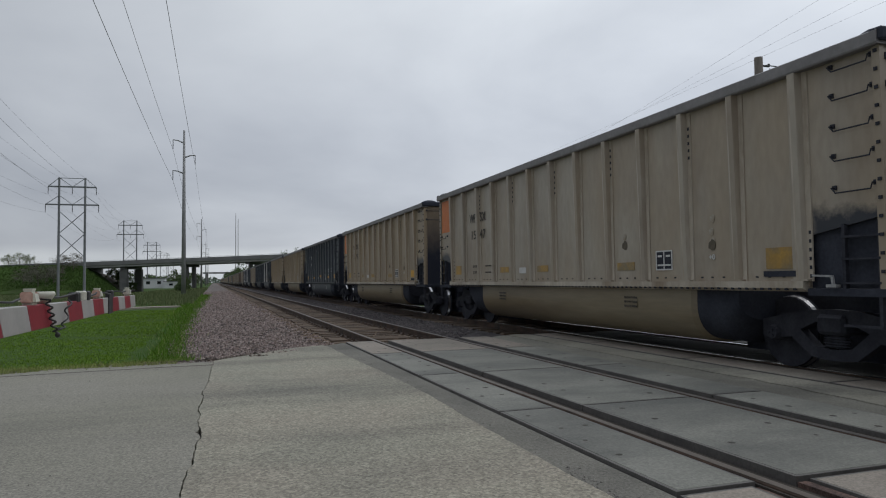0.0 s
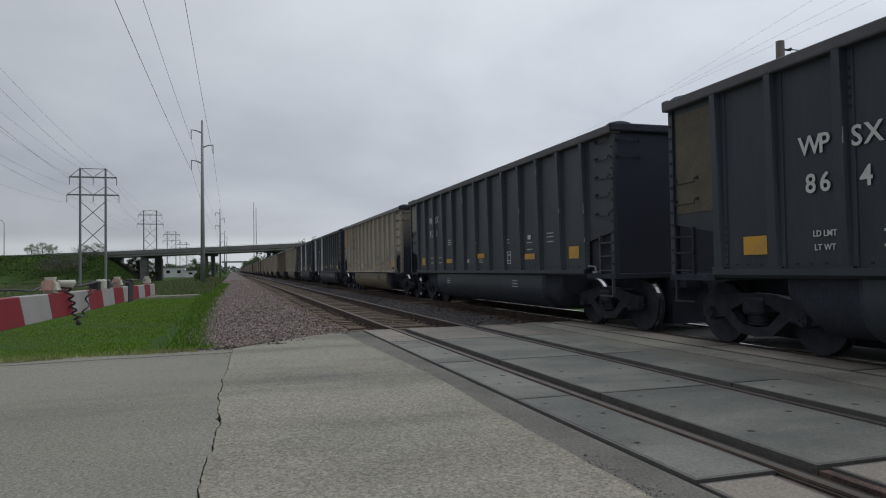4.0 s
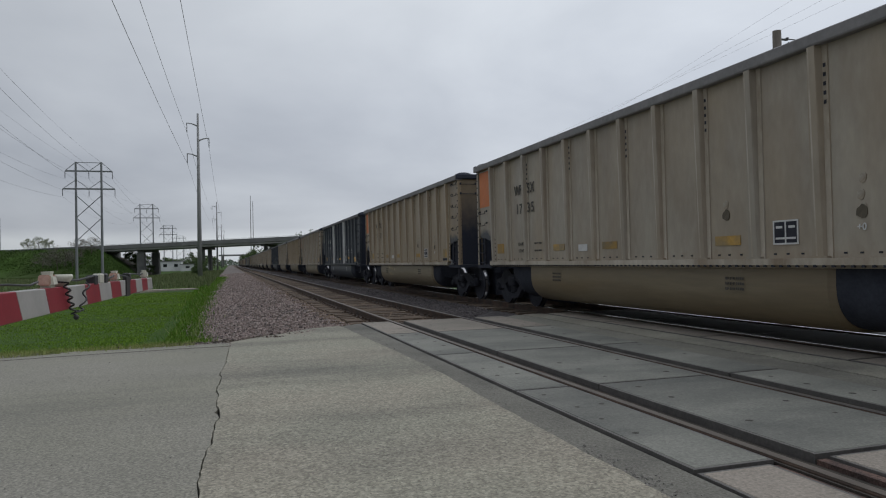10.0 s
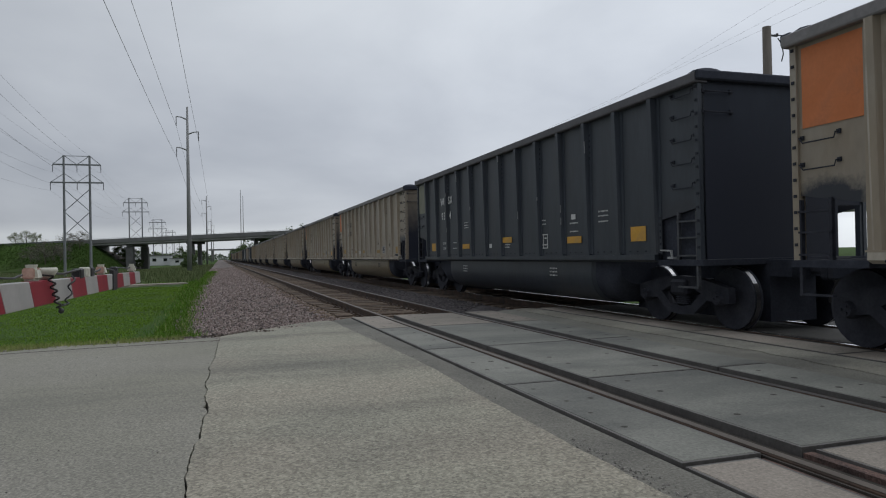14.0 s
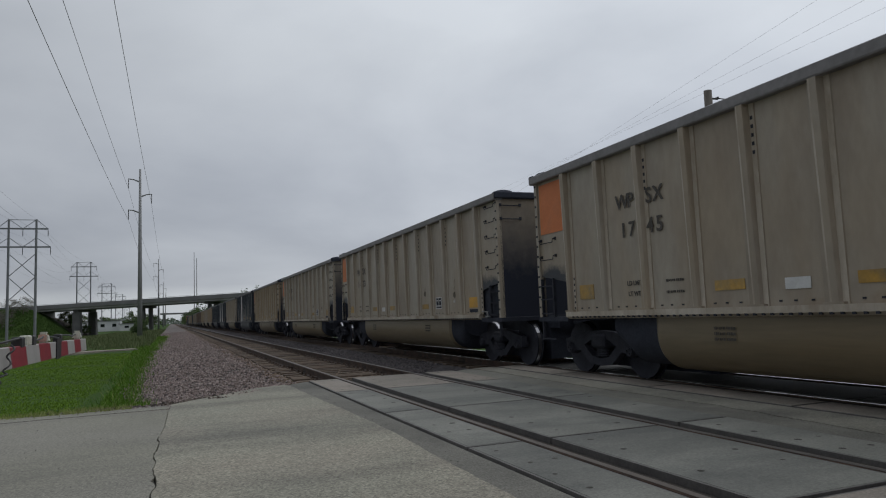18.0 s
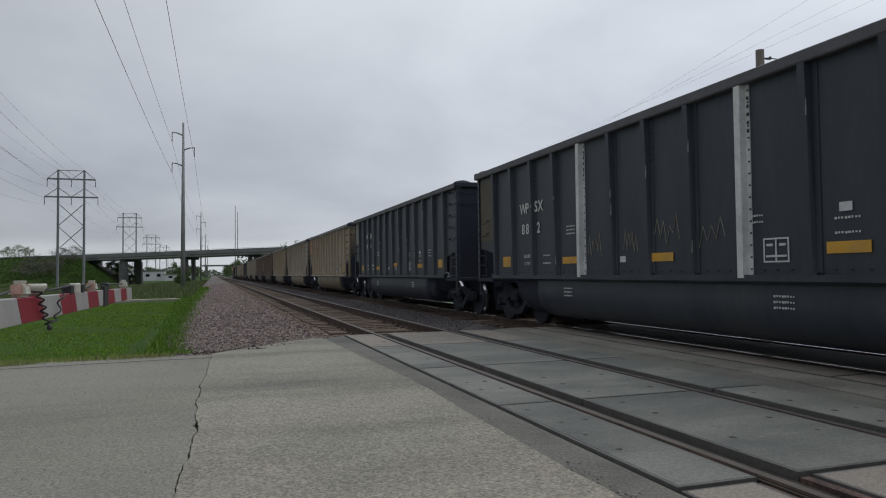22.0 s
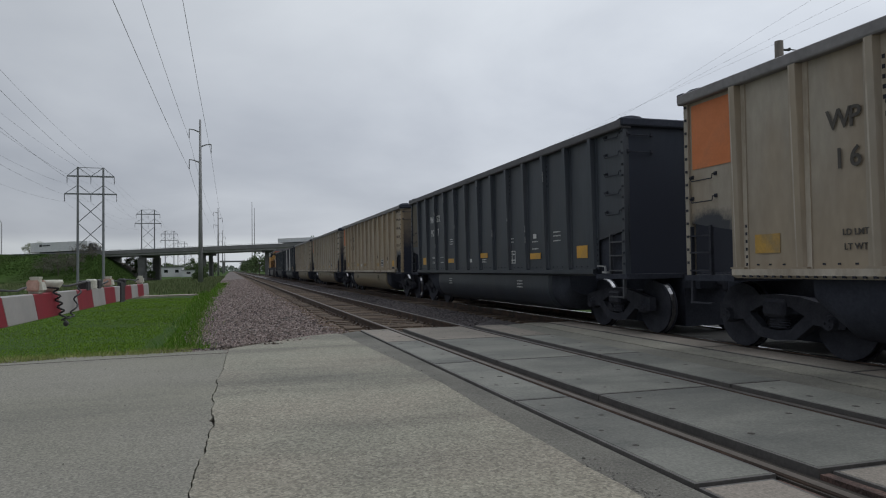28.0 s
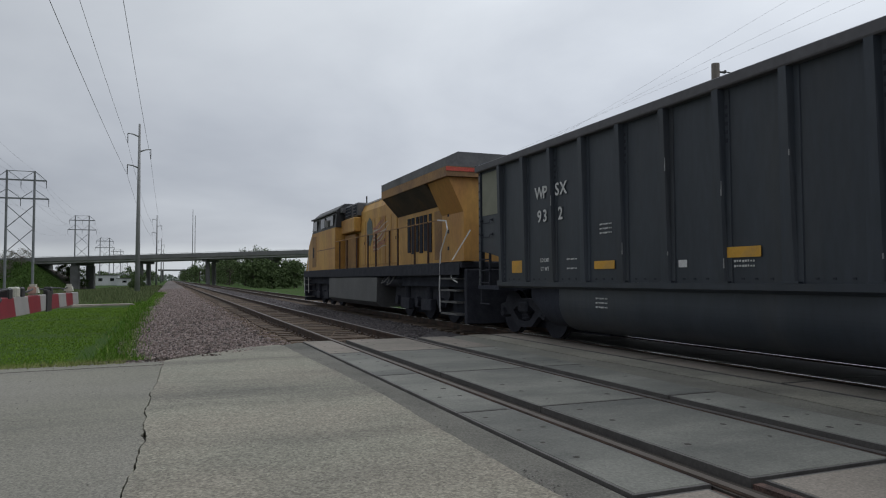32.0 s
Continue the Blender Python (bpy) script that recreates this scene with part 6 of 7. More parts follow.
def gate_lamp(y, w, h, lit):
    bm = bmesh.new()
    box(bm, -0.034, 0.034, -w / 2, w / 2, 0, h)
    bmesh.ops.bevel(bm, geom=bm.edges[:], offset=0.014, segments=2, affect="EDGES")
    for v in bm.verts:
        if v.co.z > h * 0.5:
            v.co.x *= 0.78
            v.co.y *= 0.8
    z = 1.096 - 0.007 * (y - 4.5)
    l = part("lamp", bm, M["lamp_body"], gate, "pale lamp housing")
    l.location = (0, y, z)
    for s in (-1, 1):
        bm = bmesh.new()
        box(bm, -0.024, 0.024, s * w / 2 - 0.006, s * w / 2 + 0.006, h * 0.16, h * 0.9)
        bmesh.ops.bevel(bm, geom=bm.edges[:], offset=0.005, segments=2, affect="EDGES")
        part("lens", bm, M["red_lens"] if lit else M["lamp_body"], l, "red lamp lens" if lit else "")
    bm = bmesh.new()
    box(bm, -0.018, 0.018, -w * 0.3, w * 0.3, h, h + 0.008)
    part("cap", bm, M["lamp_body"], l)
    return l


gate_lamp(3.34, 0.10, 0.062, True)
gate_lamp(5.15, 0.095, 0.062, True)
gate_lamp(6.85, 0.095, 0.066, False)
bm = bmesh.new()
tube(bm, [(0, 3.58, 1.10), (0, 3.58, 1.125), (0, 3.58, 1.145), (0, 3.58, 1.158)], [0.022, 0.042, 0.055, 0.05], 16)
part("junction_cap", bm, M["lamp_body"], gate, "white bowl-shaped junction cap", True)


def cable(points, r, name="cable"):
    bm = bmesh.new()
    tube(bm, points, r, 6)
    return part(name, bm, M["cable"], gate, "", True)


coil = [(-0.0, 3.52, 1.125)]
for i in range(34):
    a = i / 33
    coil.append((0.035 + 0.012 * math.cos(i * 0.85), 3.52 + 0.16 * a + 0.012 * math.sin(i * 0.85), 1.12 - 0.155 * a))
cable(coil, 0.0045, "coiled_cord")
coil = []
for i in range(34):
    a = i / 33
    coil.append((0.035 + 0.012 * math.cos(i * 0.85), 3.68 + 0.36 * a + 0.012 * math.sin(i * 0.85), 0.955 + 0.15 * a * a + 0.012 * math.sin(a * 9)))
cable(coil, 0.0045, "coiled_cord")
bm = bmesh.new()
bmesh.ops.create_uvsphere(bm, u_segments=10, v_segments=7, radius=0.013, matrix=shifted(0.045, 3.68, 0.95))
part("plug", bm, M["cable"], gate, "", True)
cable([(0.02 * math.sin(y * 7), y, 1.112 - 0.006 * (y - 4.5) + 0.012 * abs(math.sin(y * 5.3))) for y in [-1.2 + 0.12 * i for i in range(38)]], 0.0045)
cable([(0.015 * math.sin(y * 9 + 1), y, 1.116 - 0.006 * (y - 4.5) + 0.022 * abs(math.sin(y * 3.7 + 1))) for y in [3.75 + 0.09 * i for i in range(38)]], 0.006)
for y, zz in ((4.55, 1.13), (4.35, 1.125), (4.7, 1.128), (5.75, 1.12)):
    block("cable_clamp", -0.025, 0.025, y - 0.05, y + 0.05, zz - 0.04, zz + 0.02, M["cable"] if zz != 1.13 else M["lamp_body"], gate, bevel=0.008)
bm = bmesh.new()
box(bm, 0.018, 0.028, 5.52, 5.72, 0.97, 1.11)
part("wire_sleeve", bm, M["cable"], gate)

# ---- power lines ----


def monopole(x, y, base, top):
    p = thing("utility_pole", "tall grey steel transmission pole with three side arms", "utility pole", group="steel poles along the railway", m=shifted(x, y, base))
    h = top - base
    bm = bmesh.new()
    tube(bm, [(0, 0, -0.3), (0, 0, h * 0.5), (0, 0, h)], [0.33, 0.24, 0.13], 12)
    part("shaft", bm, M["steel_pole"], p, "", True)
    for s, z in ((-1, h - 1.75), (1, h - 3.75), (-1, h - 5.95)):
        bm = bmesh.new()
        tube(bm, [(0, 0, z), (s * 0.8, 0, z + 0.32), (s * 1.45, 0, z + 0.4)], [0.11, 0.08, 0.06], 8)
        a = part("arm", bm, M["steel_pole"], p)
        bm = bmesh.new()
        tube(bm, [(s * 1.42, 0, z + 0.4 - 0.1 * i) for i in range(14)], [0.03 if i % 2 else 0.07 for i in range(14)], 8)
        part("insulator", bm, M["cable"], a)
    return p


POLE_X = -6.95
PLACES = [(-45, -0.4, 22.9), (100, -0.7, 22.0), (240, -0.9, 22.0), (372, -0.9, 22.0), (505, -0.9, 22.0)]
for y, b, top in PLACES:
    monopole(POLE_X, y, b, top)


def span(name, label, pts, r):
    bm = bmesh.new()
    tube(bm, pts, r, 5)
    me = mesh_of(bm, name, M["wire"], True)
    return tagged(put(name, me), label, "power line", group="overhead wires")


def sag(a, b, drop, n=24):
    a, b = Vector(a), Vector(b)
    return [a + (b - a) * (i / n) - Vector((0, 0, 4 * drop * (i / n) * (1 - i / n))) for i in range(n + 1)]


for (y0, b0, t0), (y1, b1, t1) in zip(PLACES, PLACES[1:]):
    for dx, dz in ((-1.42, -2.7), (1.42, -4.7), (-1.42, -6.9)):
        span("power_wire", "thin sagging conductor between steel poles", sag((POLE_X + dx, y0, t0 + dz), (POLE_X + dx, y1, t1 + dz), 1.25 if y0 < 0 else 1.6), 0.016)


def frame_tower(x, y, base, top):
    """Two poles, two cross-arms, X braces."""
    p = thing("transmission_tower", "two-legged dark transmission tower with crossarms and braces", "transmission tower", group="transmission towers", m=shifted(x, y, base))
    h, w = top - base, 2.05
    for s in (-1, 1):
        bm = bmesh.new()
        tube(bm, [(s * w, 0, -0.5), (s * w, 0, h)], [0.24, 0.17], 8)
        part("leg", bm, M["tower"], p)
    for z, reach in ((h - 1.6, 3.8), (h - 4.75, 4.2)):
        bm = bmesh.new()
        bar(bm, (-reach, 0.2, z), (reach, 0.2, z), 0.16, 0.26)
        a = part("crossarm", bm, M["tower"], p)
        for s in (-1, 1):
            bm = bmesh.new()
            bar(bm, (s * w, 0.2, z + 1.6), (s * reach, 0.2, z), 0.09)
            part("brace", bm, M["tower"], p)
            bm = bmesh.new()
            bar(bm, (s * w, 0.2, z + 1.6), (0, 0.2, z), 0.09)
            part("brace", bm, M["tower"], p)
        for ix in (-reach, 0, reach):
            bm = bmesh.new()
            tube(bm, [(ix, 0.2, z - 0.1 * i) for i in range(14)], [0.03 if i % 2 else 0.085 for i in range(14)], 6)
            part("insulator", bm, M["cable"], a)
    bm = bmesh.new()
    bar(bm, (-w, 0, h - 0.1), (w, 0, h - 0.1), 0.1)
    part("top_tie", bm, M["tower"], p)
    for z0, z1 in ((h - 5.9, h - 9.9), (h - 9.9, h - 14.0)):
        for s in (-1, 1):
            bm = bmesh.new()
            bar(bm, (-s * w, 0.1 * s, z0), (s * w, 0.1 * s, z1), 0.12)
            part("cross_brace", bm, M["tower"], p)
    return p


TOWERS = [(-21.0, 8, -1.0, 20.5), (-26.7, 135, -2.2, 19.85), (-30.2, 257, -1.3, 22.6), (-32.4, 372, -1.3, 21.6), (-34.5, 490, -1.3, 21.0), (-36.5, 610, -1.3, 21.0)]
for x, y, b, top in TOWERS[1:]:
    frame_tower(x, y, b, top)
frame_tower(-21.0, 8, -0.6, 20.5)
for (x0, y0, b0, t0), (x1, y1, b1, t1) in zip(TOWERS, TOWERS[1:]):
    for dz, reach in ((-3.0, 3.8), (-6.15, 4.2)):
        for ix in (-reach, 0, reach):
            span("power_wire", "thin sagging conductor between transmission towers", sag((x0 + ix, y0 + 0.2, t0 + dz), (x1 + ix, y1 + 0.2, t1 + dz), 2.4, 16), 0.011)
    for ix in (-2.05, 2.05):
        span("power_wire", "thin ground wire between transmission towers", sag((x0 + ix, y0, t0), (x1 + ix, y1, t1), 1.8, 16), 0.01)

# wooden pole and wires beyond the train
wp = thing("utility_pole", "weathered wooden utility pole behind the train", "utility pole", m=shifted(14.0, 18.0, -0.9))
bm = bmesh.new()
tube(bm, [(0, 0, -0.3), (0, 0, 4.5), (0, 0, 9.28)], [0.19, 0.16, 0.135], 12)
part("shaft", bm, M["wood_pole"], wp, "", True)
bm = bmesh.new()
bar(bm, (0.1, 0, 9.02), (0.42, 0, 9.02), 0.05)
tube(bm, [(0.42, 0, 9.02), (0.42, 0, 9.1)], 0.04, 8)
part("bracket", bm, M["cable"], wp)
bm = bmesh.new()
tube(bm, [(0.45, 0, 8.95), (0.62, 0, 8.75), (0.66, 0, 8.45), (0.58, 0, 8.2)], 0.02, 5)
part("drop_wire", bm, M["cable"], wp)
span("power_wire", "thick slack service cable from the wooden pole", sag((14.3, 18.0, 8.15), (32, 14.5, 8.3), 0.5), 0.02)
for a, b in (((25.0, 74, 8.9), (8.3, -10, 9.1)), ((21.5, 74.2, 8.9), (11.2, -10, 9.0)), ((18.6, 74.4, 8.9), (13.6, -10, 9.0))):
    span("power_wire", "thin overhead wire beyond the train", sag(a, b, 0.05, 12), 0.0026)
wp2 = thing("utility_pole", "weathered wooden utility pole behind the train", "utility pole", m=shifted(21.5, 74.0, -0.9))
bm = bmesh.new()
tube(bm, [(0, 0, -0.3), (0, 0, 9.8)], [0.19, 0.13], 12)
part("shaft", bm, M["wood_pole"], wp2, "", True)
bm = bmesh.new()
bar(bm, (-3.2, 0.2, 9.7), (3.7, 0.2, 9.7), 0.14)
part("crossarm", bm, M["wood_pole"], wp2)

# two slim masts far off
for x, y, top in ((14.2, 600, 59.5), (16.2, 604, 55.0)):
    m_ = thing("radio_mast", "slim grey radio mast far beyond the bridge", "radio mast", group="radio masts", m=shifted(x, y, -0.9))
    bm = bmesh.new()
    tube(bm, [(0, 0, 0), (0, 0, top)], [0.45, 0.22], 6)
    part("shaft", bm, M["steel_pole"], m_)

# ---- road bridge over the railway ----
BANG = math.atan2(-0.4, 1.0)
bridge = thing("road_bridge", "grey concrete road bridge on piers over the tracks", "bridge", kind="structure", m=pose(0, 217, -0.35, 0, 0, math.degrees(BANG)) @ Matrix.Rotation(-0.025, 4, "Y"))
S0, S1 = -42.0, 190.0
block("deck", S0 - 3, S1, -6.6, 6.6, 7.75, 8.25, M["bridge_conc"], bridge)
for y in (-6.6, 6.35):
    block("parapet", S0 - 3, S1, y, y + 0.25, 8.254, 8.82, M["bridge_conc"], bridge)
    block("parapet_rail", S0 - 3, S1, y + 0.05, y + 0.2, 8.824, 8.9, M["girder"], bridge)
for i in range(6):
    y = -5.95 + 2.38 * i
    bm = bmesh.new()
    prof = [(-0.3, 7.15), (0.3, 7.15), (0.3, 7.28), (0.09, 7.4), (0.09, 7.6), (0.45, 7.7), (0.45, 7.746), (-0.45, 7.746), (-0.45, 7.7), (-0.09, 7.6), (-0.09, 7.4), (-0.3, 7.28)]
    ends = [[bm.verts.new((e, y + a, b)) for a, b in prof] for e in (S0, S1)]
    for k in range(len(prof)):
        bm.faces.new((ends[0][k], ends[0][(k + 1) % len(prof)], ends[1][(k + 1) % len(prof)], ends[1][k]))
    bm.faces.new(ends[0])
    bm.faces.new(ends[1][::-1])
    part("girder", bm, M["beam"], bridge)
for k in range(29):
    block("rail_post", S0 + 8.0 * k - 0.06, S0 + 8.0 * k + 0.06, -6.53, -6.41, 8.904, 9.08, M["girder"], bridge)
block("hand_rail", S0 - 3, S1, -6.5, -6.44, 9.084, 9.14, M["girder"], bridge)
for s in (-28.6, -10.4, 9.0, 28.0, 48, 70, 95, 120, 145, 170):
    first = s < -20
    block("pier_cap", s - 0.6, s + 0.6, -5.4, 5.4, 6.45, 7.145, M["pier"], bridge)
    for y in (-4.4, 4.4) if first else (-2.6, 2.6):
        w = 1.15 if first else 0.5
        block("pier_column", s - w, s + w, y - 0.6, y + 0.6, -2.1, 6.446, M["pier"], bridge, bevel=0.1)
block("abutment", S0 - 3, S0 + 0.6, -7, 7, -2, 7.74, M["bridge_conc"], bridge)
bm = bmesh.new()
v = [bm.verts.new(p) for p in ((S0 + 0.6, -7.5, 5.6), (S0 + 0.6, 7.5, 5.6), (S0 + 13.5, 7.5, -0.8), (S0 + 13.5, -7.5, -0.8), (S0 + 0.6, -7.5, -2.2), (S0 + 0.6, 7.5, -2.2), (S0 + 13.5, 7.5, -2.2), (S0 + 13.5, -7.5, -2.2))]
for q in ((0, 1, 2, 3), (0, 3, 7, 4), (1, 5, 6, 2), (2, 6, 7, 3), (0, 4, 5, 1)):
    bm.faces.new([v[i] for i in q])
part("slope_paving", bm, M["slope_dirt"], bridge, "dark earth slope under the bridge's end")
block("approach_road", -150, S0 - 3, -6.6, 6.6, 7.75, 8.25, M["asphalt"], bridge)
for y in (-6.6,):
    block("guard_rail", -150, S0 - 3, y, y + 0.1, 8.4, 9.0, M["girder"], bridge)

# a second, farther bridge
far_bridge = thing("road_bridge", "small grey road bridge far down the line", "bridge", kind="structure", m=shifted(0, 760, -1))
block("deck", -14, 70, -5, 5, 11.0, 12.6, M["bridge_conc"], far_bridge)
for x in (-10, 12, 34, 56):
    block("pier_column", x - 0.8, x + 0.8, -4, 4, -1, 10.99, M["pier"], far_bridge)

# street lamps on the fill
for x, y, top in ((-71.3, 246, 18.5), (-71.6, 240, 14.0)):
    lp = thing("street_lamp", "grey street lamp on a tall bent pole", "street lamp", group="street lamps on the fill", m=shifted(x, y, land(x, y)))
    bm = bmesh.new()
    h = top - land(x, y)
    tube(bm, [(0, 0, -0.2), (0, 0, h - 1.6), (-0.5, 0, h - 0.5), (-2.0, 0, h)], [0.14, 0.1, 0.08, 0.06], 8)
    part("pole", bm, M["steel_pole"], lp)
    block("lamp_head", -2.7, -1.9, -0.15, 0.15, h - 0.1, h + 0.05, M["steel_pole"], lp, bevel=0.03)

# pale low buildings seen under the bridge
for x0, x1, y, d, h, lab in ((-46, -26, 365, 14, 4.6, "low white industrial building with a flat roof"), (-25.5, -13, 352, 12, 3.0, "long low white shed beyond the bridge"), (-80, -52, 380, 18, 6.8, "pale grey industrial building beyond the bridge")):
    bd = thing("building", lab, "building", group="buildings beyond the bridge", m=shifted(0, y, -1.4))
    block("wall", x0, x1, 0, d, -0.3, h, M["building"], bd)
    block("roof", x0 - 0.4, x1 + 0.4, -0.4, d + 0.4, h + 0.004, h + 0.35, M["bridge_conc"], bd)
    n = max(2, int((x1 - x0) / 4.2))
    for i in range(n):
        cx = x0 + (x1 - x0) * (i + 0.5) / n
        w = block("window", cx - 0.9, cx + 0.9, -0.06, 0.05, h * 0.42, h * 0.75, M["girder"], bd)
        block("pane", cx - 0.8, cx + 0.8, -0.09, -0.062, h * 0.45, h * 0.72, M["glass"], w)

# ---- trees ----
# far woods along the horizon, the haze mixed into their colour
rw = np.random.RandomState(77)
wv = []
for _ in range(9000):
    x, y = rw.uniform(-700, 500), rw.uniform(950, 1150)
    top = 7 + 5 * abs(noise.noise((x * 0.02, 3.0, 1))) + 4 * noise.noise((x * 0.09, 9.0, 1))
    z = -1 + max(1.0, top) * rw.rand() ** 0.7
    d = rw.normal(0, 1.6, (3, 3))
    wv += [(x + d[i, 0], y + d[i, 1], z + d[i, 2] * 0.8) for i in range(3)]
wme = bpy.data.meshes.new("far_woods")
wme.from_pydata(wv, [], [(i, i + 1, i + 2) for i in range(0, len(wv), 3)])
wme.materials.append(M["far_wood"])
tagged(new("far_woods", wme), "low hazy line of distant woods on the horizon", "woods", kind="stuff")


def tree(x, y, h, spread, label, seed, base=None, mat="leaves", clumps=46, leaf=0.42, per=30):
    """Tapered trunk, limbs, and a crown of many small leaves in uneven clumps."""
    r2 = random.Random(seed)
    z0 = land(x, y) if base is None else base
    t = thing("tree", label, "tree", group="trees by the railway", m=shifted(x, y, z0))
    bm = bmesh.new()
    tube(bm, [(0, 0, -0.3), (0.1, 0, h * 0.3), (-0.1, 0.1, h * 0.62)], [h * 0.03, h * 0.022, h * 0.01], 7)
    centres = []
    for i in range(9):
        a, z = r2.uniform(0, 6.28), h * r2.uniform(0.2, 0.55)
        tip = (math.cos(a) * spread * r2.uniform(0.45, 0.9), math.sin(a) * spread * r2.uniform(0.45, 0.9), h * r2.uniform(0.5, 0.9))
        tube(bm, [(0, 0, z), (tip[0] * 0.5, tip[1] * 0.5, (z + tip[2]) / 2 + 0.2), tip], [h * 0.011, h * 0.007, h * 0.002], 5)
        centres.append(tip)
    part("trunk", bm, M["bark"], t)
    vs = []
    for i in range(clumps):
        if i < len(centres):
            c = centres[i]
        else:
            a, rr, z = r2.uniform(0, 6.28), spread * math.sqrt(r2.random()), r2.uniform(0.12, 1.0)
            rr *= math.sin(min(1.0, (1.04 - z) * 2.2) * math.pi / 2)
            c = (math.cos(a) * rr, math.sin(a) * rr, h * z)
        cr = r2.uniform(0.1, 0.2) * h
        for _ in range(per):
            d = Vector((r2.gauss(0, 1), r2.gauss(0, 1), r2.gauss(0, 0.7))).normalized() * cr * r2.random() ** 0.4
            p = Vector(c) + d
            u = Vector((r2.gauss(0, 1), r2.gauss(0, 1), r2.gauss(0, 1))).normalized() * leaf * r2.uniform(0.5, 1.2)
            w = Vector((r2.gauss(0, 1), r2.gauss(0, 1), r2.gauss(0, 1))).normalized() * leaf * r2.uniform(0.4, 0.9)
            vs += [tuple(p + u), tuple(p - u * 0.4 + w), tuple(p - u * 0.6 - w * 0.6)]
    me = bpy.data.meshes.new("crown")
    me.from_pydata(vs, [], [(i, i + 1, i + 2) for i in range(0, len(vs), 3)])
    me.materials.append(M[mat])
    put("crown", me, t)
    return t


TREE_LABELS = ("bushy green tree beside the railway", "broad green tree in spring leaf", "tall leafy tree behind the bridge", "low thick green shrub tree")
r3 = random.Random(44)
for i in range(40):
    y = r3.uniform(150, 420)
    x = 13.5 + (y - 150) * 0.012 + abs(r3.gauss(0, 9))
    if abs(y - bridge_y(x)) < 13:
        y += 26 if y > bridge_y(x) else -22
    h = r3.uniform(4.0, 7.0) if y < 220 else r3.uniform(7, 12)
    tree(x, y, h, h * r3.uniform(0.36, 0.5), TREE_LABELS[i % 4], 100 + i)
for i in range(16):
    y = r3.uniform(330, 900)
    tree(9.5 + r3.uniform(0, 6), y, r3.uniform(7, 12), r3.uniform(3, 5), TREE_LABELS[i % 4], 300 + i, clumps=30, leaf=0.6, per=22)
for i, (x, y, h) in enumerate(((-47, 216, 4.6), (-44, 221, 4.8), (-50, 219, 4.4), (-41.5, 222, 4.6), (-53, 217, 4.2), (-48.5, 213, 4.8), (-45, 214, 4.0), (-63, 243, 3.4), (-59.5, 241, 3.8), (-56.5, 240, 3.2))):
    tree(x, y, h, h * (0.75 if i < 7 else 0.6), "bare grey-brown thicket on the road fill" if i < 7 else "small pale budding tree on the road fill", 500 + i, mat="twigs" if i < 7 else "pale_leaves", clumps=40, leaf=0.13, per=55)
for i in range(16):
    tree(-66 + 3.7 * i + r3.uniform(-1, 1), 408 + r3.uniform(-14, 14), r3.uniform(4.5, 7.5), r3.uniform(2.6, 3.6), "hazy green tree in the hedge beyond the bridge", 600 + i, clumps=28, leaf=0.5, per=22)
for i, (x, y, h) in enumerate(((-31, 232, 5.0), (-29.5, 234, 6), (-33, 236, 4.5), (-26.5, 230, 3), (-8.4, 128, 1.8), (-9.2, 150, 2.4), (-9.0, 170, 2.8))):
    tree(x, y, h, h * 0.45, "dark green thicket by the bridge pier", 520 + i, clumps=30, leaf=0.3, per=24)
for i in range(14):
    y = r3.uniform(420, 900)
    tree(-16 - r3.uniform(0, 90), y, r3.uniform(6, 10), r3.uniform(4, 6), "distant green tree beyond the bridge", 600 + i, clumps=24, leaf=0.8, per=18)

# ---- pusher locomotive at the train's end ----
loco = thing("diesel_locomotive", "dirty yellow diesel locomotive with grey roof and red stripe", "locomotive")
# walkway and frame: front of the engine at y = 0, rear at -20.9
block("walkway", -1.52, 1.52, -20.7, -0.2, 1.44, 1.60, M["running"], loco, bevel=0.02)
block("underframe", -1.3, 1.3, -20.4, -0.3, 0.98, 1.436, M["soot"], loco)
block("frame_sill", -1.535, -1.522, -20.6, -0.2, 1.28, 1.56, M["running"], loco)
bm = bmesh.new()
extrude_y(bm, [(-0.95, 1.604), (0.95, 1.604), (0.95, 3.78), (0.8, 4.1), (-0.8, 4.1), (-0.95, 3.78)], -14.2, -7.2)
part("engine_hood", bm, M["loco_yellow"], loco)
bm = bmesh.new()
extrude_y(bm, [(-0.84, 4.06), (0.84, 4.06), (0.7, 4.18), (-0.7, 4.18)], -14.1, -7.0)
part("hood_roof", bm, M["loco_grey"], loco)
# radiator section under flared wings, brown-black below the flare
bm = bmesh.new()
extrude_y(bm, [(-0.96, 1.604), (0.96, 1.604), (0.96, 3.5), (-0.96, 3.5)], -18.8, -14.2)
part("radiator_body", bm, M["loco_yellow"], loco)
bm = bmesh.new()
extrude_y(bm, [(-0.97, 3.2), (0.97, 3.2), (1.49, 3.77), (-1.49, 3.77)], -18.1, -14.1)
part("wing_underside", bm, M["loco_brown_black"], loco, "brown-black underside of the radiator wing")
bm = bmesh.new()
extrude_y(bm, [(-0.98, 1.604), (0.98, 1.604), (0.98, 2.9), (1.4, 3.77), (-1.4, 3.77), (-0.98, 2.9)], -19.6, -18.105)
part("rear_hood", bm, M["loco_yellow"], loco, "yellow rear of the hood, flaring to the wing")
bm = bmesh.new()
extrude_y(bm, [(-1.52, 3.774), (1.52, 3.774), (1.52, 4.02), (-1.52, 4.02)], -19.77, -14.07)
part("wing_band", bm, M["loco_dull"], loco, "faded orange-brown band")
bm = bmesh.new()
